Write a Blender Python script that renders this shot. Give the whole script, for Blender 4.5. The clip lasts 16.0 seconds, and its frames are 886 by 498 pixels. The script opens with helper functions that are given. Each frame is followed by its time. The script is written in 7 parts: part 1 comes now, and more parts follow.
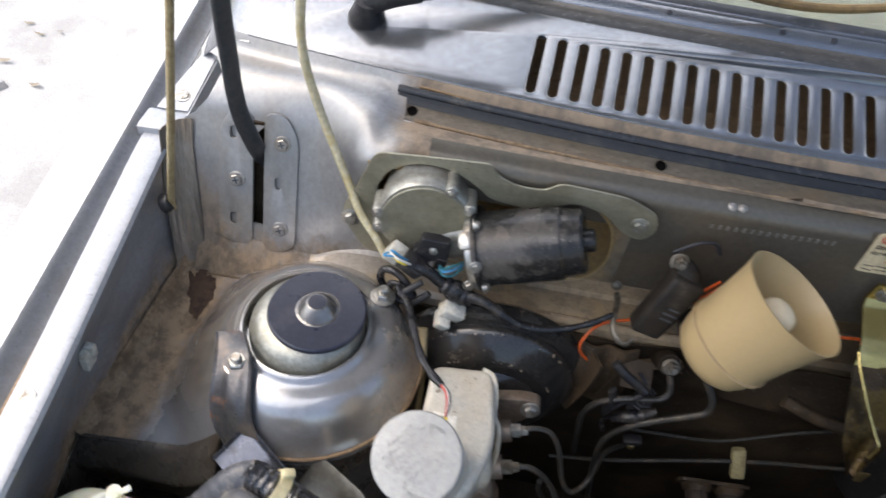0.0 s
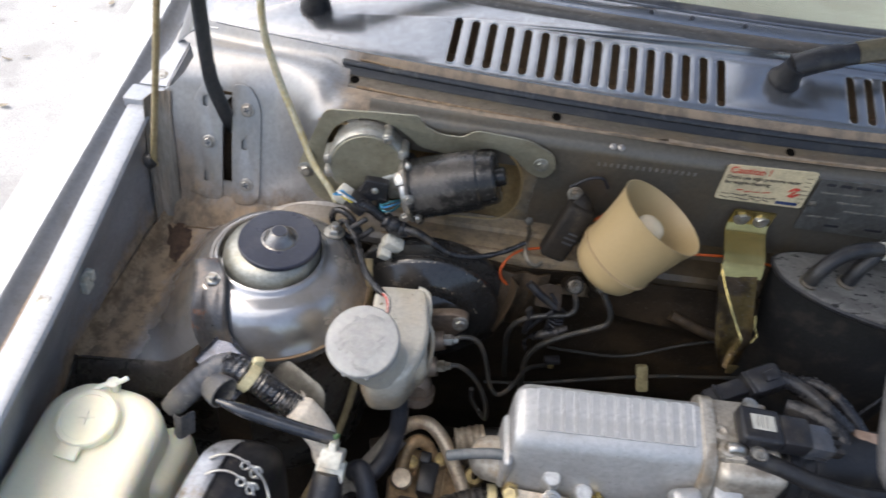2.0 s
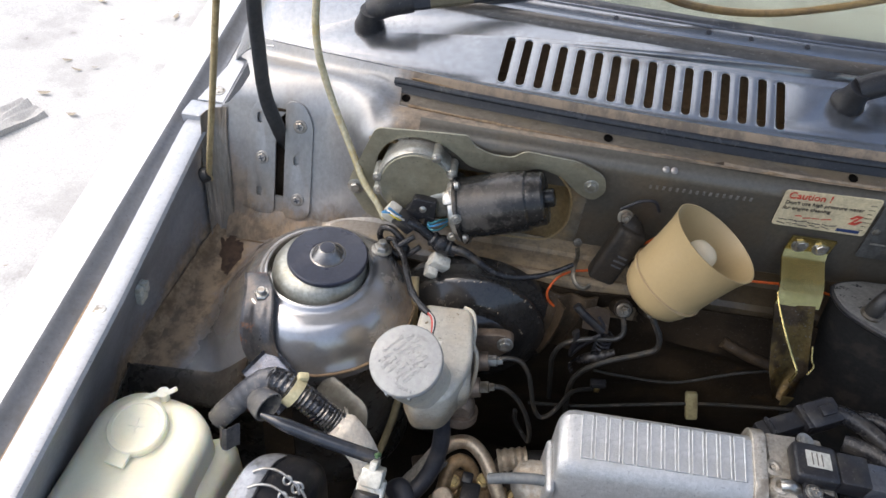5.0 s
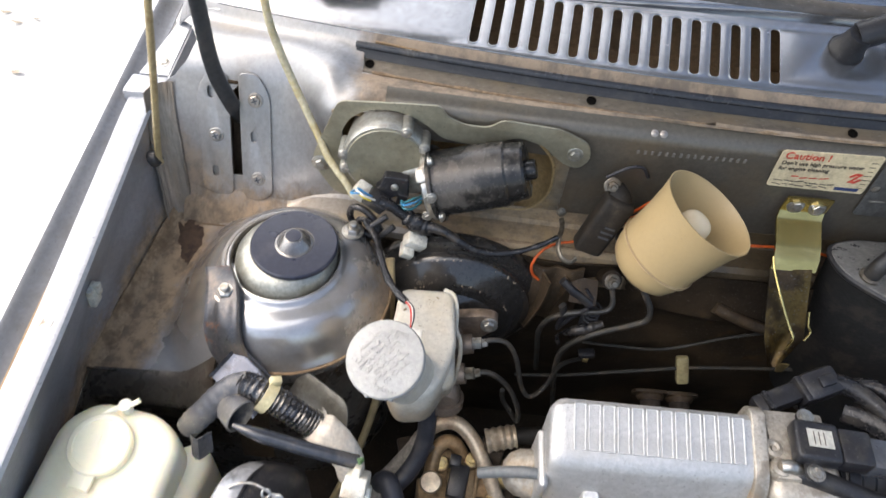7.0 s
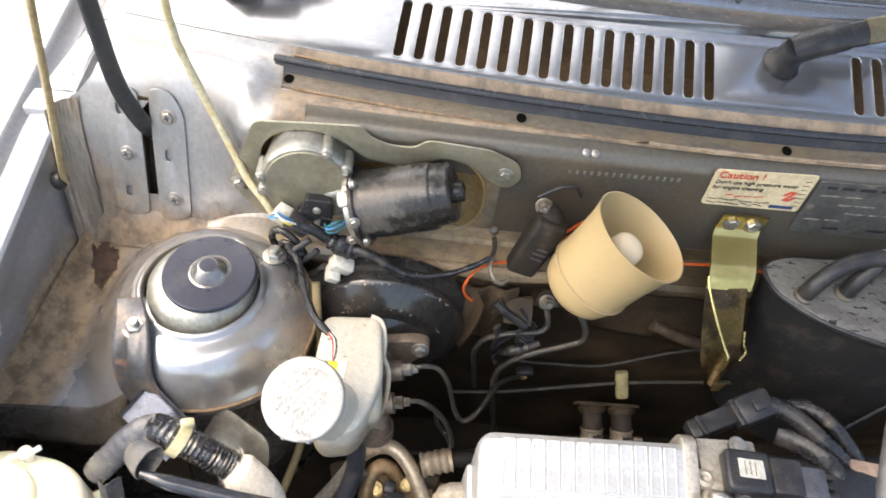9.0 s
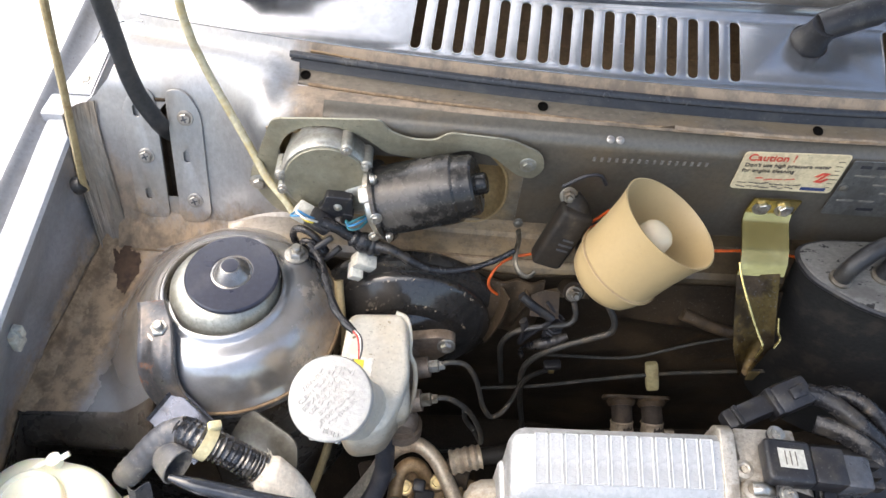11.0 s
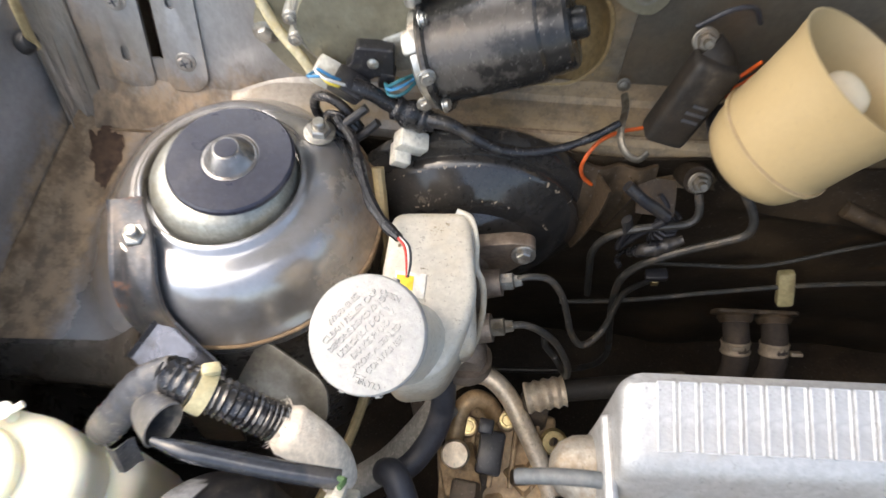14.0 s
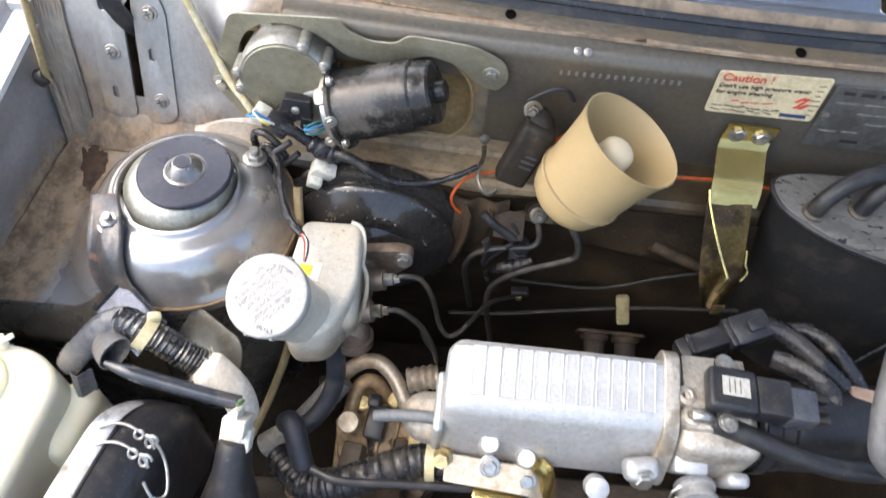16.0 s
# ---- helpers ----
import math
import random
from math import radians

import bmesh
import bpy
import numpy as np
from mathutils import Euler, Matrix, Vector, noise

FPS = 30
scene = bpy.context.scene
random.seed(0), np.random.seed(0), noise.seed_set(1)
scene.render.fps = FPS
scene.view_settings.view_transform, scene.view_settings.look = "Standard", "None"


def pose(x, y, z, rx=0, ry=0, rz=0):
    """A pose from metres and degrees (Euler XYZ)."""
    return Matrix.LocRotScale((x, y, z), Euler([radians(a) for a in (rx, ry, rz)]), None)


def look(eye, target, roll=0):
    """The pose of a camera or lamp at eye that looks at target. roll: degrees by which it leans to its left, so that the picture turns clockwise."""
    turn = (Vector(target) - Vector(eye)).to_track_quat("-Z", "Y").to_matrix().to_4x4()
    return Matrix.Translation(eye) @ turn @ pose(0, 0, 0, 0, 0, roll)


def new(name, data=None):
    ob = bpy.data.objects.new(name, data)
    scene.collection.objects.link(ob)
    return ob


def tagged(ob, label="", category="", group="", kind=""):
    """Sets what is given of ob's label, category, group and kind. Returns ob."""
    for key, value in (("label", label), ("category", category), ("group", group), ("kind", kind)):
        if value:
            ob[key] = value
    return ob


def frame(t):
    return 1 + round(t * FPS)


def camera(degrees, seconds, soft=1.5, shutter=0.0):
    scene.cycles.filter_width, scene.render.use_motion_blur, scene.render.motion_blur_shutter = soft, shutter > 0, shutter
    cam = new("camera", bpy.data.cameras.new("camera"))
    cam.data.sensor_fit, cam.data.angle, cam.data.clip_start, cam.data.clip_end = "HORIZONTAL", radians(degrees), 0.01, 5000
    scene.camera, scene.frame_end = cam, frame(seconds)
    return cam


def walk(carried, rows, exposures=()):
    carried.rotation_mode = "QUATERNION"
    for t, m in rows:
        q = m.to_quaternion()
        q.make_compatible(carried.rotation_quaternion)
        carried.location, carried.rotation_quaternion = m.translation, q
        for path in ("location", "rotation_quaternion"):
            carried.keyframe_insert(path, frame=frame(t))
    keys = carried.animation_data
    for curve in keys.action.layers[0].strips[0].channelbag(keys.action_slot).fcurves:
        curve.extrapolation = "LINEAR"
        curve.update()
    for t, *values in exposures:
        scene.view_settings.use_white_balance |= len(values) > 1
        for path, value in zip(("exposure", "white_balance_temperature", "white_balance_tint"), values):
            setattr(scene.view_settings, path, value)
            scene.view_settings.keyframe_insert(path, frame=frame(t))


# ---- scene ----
cam = camera(62.8, 16.0, shutter=0.5)
PATH = [
    (0, (0.101, -0.415, 1.253), (0.094, 0.894, -0.258), 8.3),
    (0.5, (0.156, -0.472, 1.274), (0.103, 0.891, -0.188), 6.2),
    (1, (0.091, -0.529, 1.284), (0.139, 0.885, -0.13), 6.3),
    (1.5, (0.064, -0.557, 1.269), (0.187, 0.84, -0.158), 7.4),
    (2, (0.136, -0.566, 1.29), (0.217, 0.821, -0.149), 9.2),
    (2.5, (0.18, -0.581, 1.301), (0.221, 0.819, -0.126), 7.6),
    (3, (0.194, -0.579, 1.298), (0.19, 0.826, -0.125), 4.8),
    (3.5, (0.173, -0.576, 1.299), (0.131, 0.817, -0.136), 5.6),
    (4, (0.146, -0.564, 1.292), (0.066, 0.838, -0.132), 6.9),
    (4.5, (0.131, -0.567, 1.297), (0.08, 0.827, -0.136), 7.5),
    (5, (0.138, -0.558, 1.295), (0.079, 0.837, -0.137), 6.5),
    (5.2, (0.137, -0.555, 1.3), (0.113, 0.837, -0.136), 7.2),
    (7.3, (0.129, -0.454, 1.289), (0.177, 0.798, -0.269), 5.9),
    (7.5, (0.103, -0.424, 1.291), (0.257, 0.821, -0.267), 8.7),
    (8, (0.067, -0.388, 1.267), (0.439, 0.763, -0.326), 15.1),
    (8.5, (0.135, -0.427, 1.283), (0.442, 0.758, -0.298), 15.3),
    (9, (0.163, -0.441, 1.295), (0.291, 0.781, -0.284), 9.4),
    (9.2, (0.158, -0.439, 1.296), (0.266, 0.798, -0.272), 8.3),
    (11.3, (0.158, -0.437, 1.281), (0.24, 0.771, -0.311), 6.0),
    (11.5, (0.152, -0.441, 1.278), (0.233, 0.763, -0.317), 6.7),
    (12, (0.136, -0.388, 1.235), (0.207, 0.812, -0.363), 6.5),
    (12.5, (0.131, -0.33, 1.128), (0.13, 0.729, -0.569), 4.5),
    (13, (0.133, -0.313, 1.093), (0.115, 0.678, -0.644), 3.4),
    (13.5, (0.141, -0.317, 1.09), (0.12, 0.64, -0.666), 2.6),
    (14, (0.148, -0.34, 1.14), (0.106, 0.617, -0.616), 0.2),
    (14.5, (0.147, -0.394, 1.237), (0.147, 0.728, -0.418), 2.8),
    (15, (0.165, -0.415, 1.263), (0.201, 0.757, -0.357), 5.7),
    (15.5, (0.204, -0.423, 1.255), (0.218, 0.716, -0.389), 7.2),
    (16, (0.228, -0.457, 1.256), (0.225, 0.656, -0.406), 5.9),
]
EXPOSURES = [(0.0, 1.16, 6700, 10), (1.0, 1.16, 6700, 10), (2.0, 1.11, 6700, 10), (2.5, 1.26, 6800, 10), (3.5, 1.41, 6800, 10), (4.5, 1.11, 6700, 10), (5.0, 1.11, 6700, 10), (7.3, 1.58, 7100, 10), (8.0, 1.63, 7500, 10), (8.5, 1.89, 7400, 10), (9.0, 2.08, 7400, 10), (11.5, 1.84, 6900, 10), (13.0, 1.79, 7500, 10), (14.0, 1.79, 7200, 10), (14.5, 1.74, 6800, 10), (16.0, 1.99, 6800, 10)]
walk(cam, [(t, look(eye, target, roll)) for t, eye, target, roll in PATH], EXPOSURES)

# ---- light ----
world = bpy.data.worlds.new("sky")
world.use_nodes = True
scene.world = world
wn = world.node_tree
sky = wn.nodes.new("ShaderNodeTexSky")
sky.sky_type, sky.sun_disc = "NISHITA", False
SUN_FROM = Vector((-0.52, 0.04, 0.85)).normalized()
sky.sun_elevation = math.asin(SUN_FROM.z)
sky.sun_rotation = math.atan2(SUN_FROM.x, SUN_FROM.y)
sky.altitude, sky.air_density, sky.dust_density = 100, 1.0, 4.0
wn.links.new(sky.outputs["Color"], wn.nodes["Background"].inputs["Color"])
wn.nodes["Background"].inputs["Strength"].default_value = 0.14
sun = new("sun", bpy.data.lights.new("sun", "SUN"))
sun.data.energy, sun.data.angle, sun.data.color = 1.4, radians(100), (0.97, 0.985, 1.0)
sun.matrix_world = look(SUN_FROM * 10, (0, 0, 0))


# ---- materials ----
def mat(name, base=(0.5, 0.5, 0.5), rough=0.5, metal=0.0, tint=None, tint_scale=30.0, tint_at=(0.5, 0.65), rough_var=0.15,
        bump=0.0, bump_scale=400.0, fine=0.15, fine_scale=250.0, dirt=None, dirt_scale=9.0, dirt_at=(0.55, 0.7), dirt_rough=0.9,
        coat=0.0, trans=0.0, ior=1.45, sss=0.0, spec=0.5, island=0.0, stretch=(1, 1, 1), zones=(), smudge=0.07, specks=0.5, matte=None):
    """A surface with grain, patches of a second tint, and dirt that covers metal."""
    m = bpy.data.materials.new(name)
    m.use_nodes = True
    nt = m.node_tree
    n, l = nt.nodes, nt.links
    b = n["Principled BSDF"]
    tc = n.new("ShaderNodeTexCoord")
    mp = n.new("ShaderNodeMapping")
    mp.inputs["Scale"].default_value = stretch
    l.new(tc.outputs["Object"], mp.inputs["Vector"])

    def tex(scale, detail=6.0, rough_=0.6):
        t = n.new("ShaderNodeTexNoise")
        t.inputs["Scale"].default_value, t.inputs["Detail"].default_value, t.inputs["Roughness"].default_value = scale, detail, rough_
        l.new(mp.outputs["Vector"], t.inputs["Vector"])
        return t.outputs["Fac"]

    def ramp(src, a, c):
        r = n.new("ShaderNodeMapRange")
        r.interpolation_type = "SMOOTHSTEP"
        r.inputs["From Min"].default_value, r.inputs["From Max"].default_value = min(a, c), max(a, c)
        if a > c:
            r.inputs["To Min"].default_value, r.inputs["To Max"].default_value = 1.0, 0.0
        l.new(src, r.inputs["Value"])
        return r.outputs["Result"]

    def mix(fac, a, c):
        x = n.new("ShaderNodeMix")
        x.data_type = "RGBA"
        for s, v in ((0, fac), (6, a), (7, c)):
            if isinstance(v, tuple):
                x.inputs[s].default_value = (*v, 1)
            elif isinstance(v, float):
                x.inputs[s].default_value = v
            else:
                l.new(v, x.inputs[s])
        return x.outputs[2]

    def math_(op, a, c):
        x = n.new("ShaderNodeMath")
        x.operation = op
        for s, v in ((0, a), (1, c)):
            if isinstance(v, float):
                x.inputs[s].default_value = v
            else:
                l.new(v, x.inputs[s])
        return x.outputs[0]

    grain = tex(fine_scale, 4.0)
    col = mix(ramp(grain, 0.3, 0.7), tuple(c * (1 - fine) for c in base), tuple(min(1, c * (1 + fine)) for c in base))
    if tint:
        col = mix(ramp(tex(tint_scale), *tint_at), col, tint)
    if smudge:
        h0 = n.new("ShaderNodeHueSaturation")
        sm = ramp(tex(190, 6.0, 0.7), 0.35, 0.65)
        l.new(math_("ADD", math_("MULTIPLY", sm, 2 * smudge), 1 - smudge), h0.inputs["Value"])
        l.new(col, h0.inputs["Color"])
        col = h0.outputs["Color"]
    rg = math_("ADD", math_("MULTIPLY", tex(fine_scale * 0.2), rough_var), rough - rough_var * 0.5)
    if matte:
        sep = n.new("ShaderNodeSeparateXYZ")
        l.new(mp.outputs["Vector"], sep.inputs[0])
        rg = math_("ADD", rg, math_("MULTIPLY", ramp(sep.outputs[matte[0]], matte[1], matte[2]), matte[3]))
    mt = metal
    if dirt:
        d = ramp(math_("ADD", math_("MULTIPLY", tex(dirt_scale, 8.0, 0.65), 0.85), math_("MULTIPLY", tex(dirt_scale * 9), 0.15)), *dirt_at)
        for axis, a, c, amount, *ragged in zones:
            along = n.new("ShaderNodeVectorMath")
            along.operation = "DOT_PRODUCT"
            along.inputs[1].default_value = axis
            l.new(mp.outputs["Vector"], along.inputs[0])
            wob = math_("ADD", along.outputs["Value"], math_("MULTIPLY", math_("SUBTRACT", tex(30, 8.0, 0.72), 0.5), ragged[0] if ragged else 0.10))
            d = math_("MAXIMUM", d, math_("MULTIPLY", ramp(wob, a, c), amount))
        col = mix(d, col, mix(ramp(tex(58, 8.0, 0.7), 0.36, 0.62), tuple(0.5 * c for c in dirt), tuple(min(1.0, 1.14 * c) for c in dirt)))
        if specks:
            col = mix(math_("MULTIPLY", ramp(tex(430, 2.0), 0.63, 0.70), specks), col, tuple(min(1.0, 0.5 * c + 0.12) for c in dirt))
            col = mix(math_("MULTIPLY", ramp(tex(330, 3.0), 0.36, 0.30), specks * 0.8), col, tuple(0.25 * c for c in base))
        rg = math_("ADD", math_("MULTIPLY", rg, math_("SUBTRACT", 1.0, d)), math_("MULTIPLY", d, dirt_rough))
        if metal:
            mt = math_("MULTIPLY", math_("SUBTRACT", 1.0, d), metal)
    if island:
        g = n.new("ShaderNodeNewGeometry")
        h = n.new("ShaderNodeHueSaturation")
        l.new(math_("ADD", math_("MULTIPLY", g.outputs["Random Per Island"], island), 1 - island / 2), h.inputs["Value"])
        l.new(col, h.inputs["Color"])
        col = h.outputs["Color"]
    l.new(col, b.inputs["Base Color"])
    l.new(rg, b.inputs["Roughness"])
    if isinstance(mt, float):
        b.inputs["Metallic"].default_value = mt
    else:
        l.new(mt, b.inputs["Metallic"])
    b.inputs["Coat Weight"].default_value, b.inputs["Coat Roughness"].default_value = coat, 0.12
    b.inputs["Transmission Weight"].default_value, b.inputs["IOR"].default_value = trans, ior
    b.inputs["Specular IOR Level"].default_value = spec
    if sss:
        b.inputs["Subsurface Weight"].default_value, b.inputs["Subsurface Scale"].default_value = sss, 0.006
        b.inputs["Subsurface Radius"].default_value = (1.0, 0.8, 0.5)
    if bump:
        bp = n.new("ShaderNodeBump")
        bp.inputs["Strength"].default_value, bp.inputs["Distance"].default_value = bump, 0.002
        l.new(tex(bump_scale, 5.0), bp.inputs["Height"])
        l.new(bp.outputs["Normal"], b.inputs["Normal"])
    return m


DUST = (0.27, 0.205, 0.14)
PAINT = mat("grey paint with dust", (0.36, 0.34, 0.315), 0.33, 0.6, (0.30, 0.265, 0.23), 14, fine=0.05, dirt=DUST, dirt_scale=13, dirt_at=(0.56, 0.72), bump=0.08, bump_scale=80)
COWL = mat("grey metallic paint", (0.235, 0.242, 0.256), 0.24, 0.8, (0.27, 0.275, 0.284), 9, fine=0.03, dirt=(0.30, 0.27, 0.235), dirt_scale=18, dirt_at=(0.66, 0.85), bump=0.03, bump_scale=50, coat=0.3)
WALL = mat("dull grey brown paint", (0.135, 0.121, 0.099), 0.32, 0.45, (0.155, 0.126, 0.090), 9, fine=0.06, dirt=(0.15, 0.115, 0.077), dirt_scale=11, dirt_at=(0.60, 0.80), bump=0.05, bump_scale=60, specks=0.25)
# Grimy brown paint, its base darkened for the shade deep in the bay.
DARKWALL = mat("grimy paint darkened for shade", (0.022, 0.0155, 0.0098), 0.55, 0.0, (0.042, 0.028, 0.016), 14, (0.46, 0.64), dirt=(0.11, 0.067, 0.034), dirt_scale=13, dirt_at=(0.58, 0.78), bump=0.25, bump_scale=110, specks=0.3, spec=0.25)
TAN = mat("tan sealant and dust", (0.25, 0.175, 0.105), 0.85, 0.0, (0.165, 0.11, 0.066), 34, (0.42, 0.66), fine=0.3, bump=0.3, bump_scale=200)
BLACKPAINT = mat("glossy black paint", (0.022, 0.021, 0.020), 0.20, 0.0, (0.038, 0.034, 0.030), 16, (0.45, 0.62), rough_var=0.16, dirt=(0.17, 0.13, 0.09), dirt_scale=36, dirt_at=(0.62, 0.70), bump=0.16, bump_scale=60, coat=0.5, specks=0.10)
MOTORBLACK = mat("worn black motor paint", (0.020, 0.019, 0.018), 0.26, 0.1, (0.080, 0.072, 0.064), 18, (0.50, 0.56), fine=0.05, rough_var=0.25, dirt=(0.15, 0.12, 0.09), dirt_scale=22, dirt_at=(0.56, 0.72), dirt_rough=0.5, bump=0.15, bump_scale=90)
RUBBER = mat("black rubber", (0.016, 0.016, 0.018), 0.42, 0.0, (0.034, 0.032, 0.03), 45, dirt=(0.10, 0.078, 0.058), dirt_scale=28, dirt_at=(0.62, 0.80), bump=0.1, specks=0.2)
DISC = mat("dark rubber disc", (0.019, 0.0215, 0.036), 0.29, 0.0, (0.038, 0.038, 0.050), 38, (0.46, 0.68), dirt=(0.075, 0.07, 0.07), dirt_scale=26, dirt_at=(0.62, 0.78), bump=0.12, bump_scale=160, specks=0.1, spec=0.6)
TAPE = mat("black vinyl tape", (0.016, 0.016, 0.018), 0.27, 0.0, (0.045, 0.04, 0.035), 50, dirt=(0.17, 0.135, 0.10), dirt_scale=45, dirt_at=(0.56, 0.74), bump=0.5, bump_scale=160)
PLASTIC = mat("black plastic", (0.018, 0.018, 0.021), 0.34, 0.0, (0.036, 0.033, 0.03), 60, dirt=(0.12, 0.095, 0.07), dirt_scale=35, dirt_at=(0.60, 0.76), bump=0.08, specks=0.25)
GREYPLASTIC = mat("grey steel sheet", (0.075, 0.082, 0.098), 0.28, 0.35, (0.11, 0.11, 0.115), 40, dirt=(0.2, 0.14, 0.10), dirt_scale=20, dirt_at=(0.66, 0.80), bump=0.06, specks=0.2)
ZINC = mat("greenish zinc sheet", (0.29, 0.275, 0.205), 0.36, 0.5, (0.23, 0.21, 0.15), 20, fine=0.05, dirt=(0.26, 0.22, 0.16), dirt_scale=18, dirt_at=(0.58, 0.75), bump=0.04)
DULLNUT = mat("dull oily steel", (0.17, 0.15, 0.12), 0.42, 0.7, (0.10, 0.083, 0.06), 80, dirt=(0.2, 0.15, 0.1), dirt_scale=90, dirt_at=(0.52, 0.7))
MOUNT = mat("dull greenish zinc cup", (0.30, 0.298, 0.262), 0.40, 0.6, (0.22, 0.21, 0.17), 40, dirt=(0.33, 0.28, 0.2), dirt_scale=25, bump=0.05)
STEEL = mat("bright steel", (0.44, 0.43, 0.40), 0.33, 0.9, (0.33, 0.30, 0.26), 120, dirt=(0.27, 0.21, 0.14), dirt_scale=90, dirt_at=(0.54, 0.72))
ALU = mat("cast aluminium", (0.46, 0.46, 0.455), 0.42, 0.55, (0.42, 0.415, 0.405), 22, fine=0.06, dirt=(0.42, 0.38, 0.32), dirt_scale=22, dirt_at=(0.6, 0.8), bump=0.25, bump_scale=500)
ALUDIRTY = mat("dirty cast aluminium", (0.46, 0.42, 0.36), 0.52, 0.7, (0.28, 0.24, 0.19), 40, dirt=(0.30, 0.22, 0.14), dirt_scale=25, dirt_at=(0.5, 0.7), bump=0.3, bump_scale=400)
ALULIGHT = mat("bare aluminium rib tops", (0.62, 0.62, 0.61), 0.42, 0.8, (0.52, 0.51, 0.49), 60)
PIPE = mat("dusty aluminium pipe", (0.60, 0.50, 0.37), 0.38, 0.4, (0.44, 0.34, 0.24), 50, dirt=(0.24, 0.16, 0.1), dirt_scale=30, dirt_at=(0.55, 0.75), bump=0.08)
STEELPIPE = mat("dark steel pipe", (0.038, 0.037, 0.034), 0.40, 0.3, (0.065, 0.053, 0.039), 50, dirt=(0.15, 0.11, 0.075), dirt_scale=40)
GOLD = mat("yellow zinc plate", (0.55, 0.42, 0.16), 0.20, 0.92, (0.46, 0.35, 0.125), 25, dirt=(0.16, 0.11, 0.05), dirt_scale=30, dirt_at=(0.62, 0.78), bump=0.03, specks=0.2)
BRASS = mat("brass", (0.60, 0.46, 0.22), 0.3, 0.9, (0.35, 0.26, 0.14), 90)
HORNP = mat("aged cream plastic", (0.40, 0.292, 0.148), 0.32, 0.0, (0.43, 0.332, 0.19), 6, (0.40, 0.80), dirt=(0.27, 0.175, 0.085), dirt_scale=15, dirt_at=(0.58, 0.78), fine=0.02, bump=0.02, bump_scale=60, smudge=0.0, specks=0.12)
HORNIN = mat("white plastic core", (0.62, 0.52, 0.36), 0.24, 0.0, (0.55, 0.44, 0.29), 12, fine=0.02, smudge=0.0, sss=0.2)
RESV = mat("stained white reservoir plastic", (0.52, 0.495, 0.43), 0.30, 0.0, (0.48, 0.43, 0.34), 26, (0.42, 0.66), dirt=(0.20, 0.14, 0.075), dirt_scale=55, dirt_at=(0.60, 0.655), fine=0.05, sss=0.15, bump=0.06, bump_scale=90, zones=(((0, 0, 1), 0.742, 0.694, 0.75, 0.06),))
CAPW = mat("white plastic cap", (0.32, 0.32, 0.31), 0.5, 0.0, (0.36, 0.355, 0.34), 60, fine=0.05, dirt=(0.55, 0.52, 0.46), dirt_scale=40, dirt_at=(0.6, 0.8), sss=0.15, bump=0.2, bump_scale=300)
TANKP = mat("milky plastic tank", (0.95, 0.88, 0.68), 0.34, 0.0, (0.92, 0.83, 0.60), 7, (0.4, 0.75), dirt=(0.6, 0.52, 0.38), dirt_scale=8, dirt_at=(0.66, 0.9), fine=0.02, smudge=0.0, specks=0.08, sss=0.6, bump=0.03, bump_scale=40)
CONNW = mat("white plastic connector", (0.56, 0.545, 0.48), 0.4, 0.0, (0.44, 0.39, 0.31), 60, dirt=(0.35, 0.27, 0.18), dirt_scale=50, dirt_at=(0.58, 0.76), sss=0.1)
FOAM = mat("beige foam sleeve", (0.70, 0.635, 0.54), 0.95, 0.0, (0.58, 0.50, 0.41), 50, bump=0.6, bump_scale=700)
CLEARHOSE = mat("yellowed clear hose", (0.50, 0.45, 0.30), 0.25, 0.0, (0.46, 0.38, 0.2), 40, sss=0.3, coat=0.4)
ROD = mat("brass coloured rod", (0.36, 0.29, 0.16), 0.36, 0.4, (0.27, 0.20, 0.1), 80)
CLOTH = mat("woven grey sleeve", (0.23, 0.22, 0.20), 0.85, 0.0, (0.32, 0.30, 0.27), 300, bump=0.6, bump_scale=900)
YBAND = mat("yellowed cable tie", (0.54, 0.48, 0.29), 0.45, 0.0, (0.55, 0.46, 0.26), 60)
WHITEW = mat("white wire", (0.7, 0.68, 0.62), 0.4)
REDW = mat("red wire", (0.45, 0.03, 0.02), 0.4)
ORANGEW = mat("orange wire", (0.60, 0.10, 0.015), 0.45, 0.0, (0.4, 0.07, 0.02), 60)
BLUEW = mat("blue wire", (0.05, 0.22, 0.42), 0.4)
TEALW = mat("teal wire", (0.02, 0.12, 0.15), 0.4)
YELLOWW = mat("yellow wire", (0.72, 0.55, 0.06), 0.4)
CREAM = mat("aged paper sticker", (0.56, 0.47, 0.30), 0.45, 0.0, (0.64, 0.54, 0.34), 25, dirt=(0.36, 0.26, 0.14), dirt_scale=60, dirt_at=(0.60, 0.72))
REDINK = mat("red ink", (0.55, 0.07, 0.045), 0.5)
BLACKINK = mat("black ink", (0.03, 0.03, 0.035), 0.5)
FADEDINK = mat("faded brown-black ink", (0.12, 0.10, 0.08), 0.6)
BLUEINK = mat("blue ink", (0.03, 0.05, 0.14), 0.5)
PLATE = mat("dull aluminium plate", (0.20, 0.20, 0.19), 0.4, 0.7, (0.15, 0.145, 0.135), 30, dirt=(0.16, 0.13, 0.1), dirt_scale=20)
PALEINK = mat("worn pale print", (0.22, 0.205, 0.18), 0.5, 0.3)
CANTOP = mat("grey canister lid", (0.13, 0.125, 0.115), 0.6, 0.0, (0.09, 0.085, 0.078), 30, (0.45, 0.6), dirt=(0.015, 0.015, 0.015), dirt_scale=70, dirt_at=(0.565, 0.60), stretch=(1, 1.8, 1))
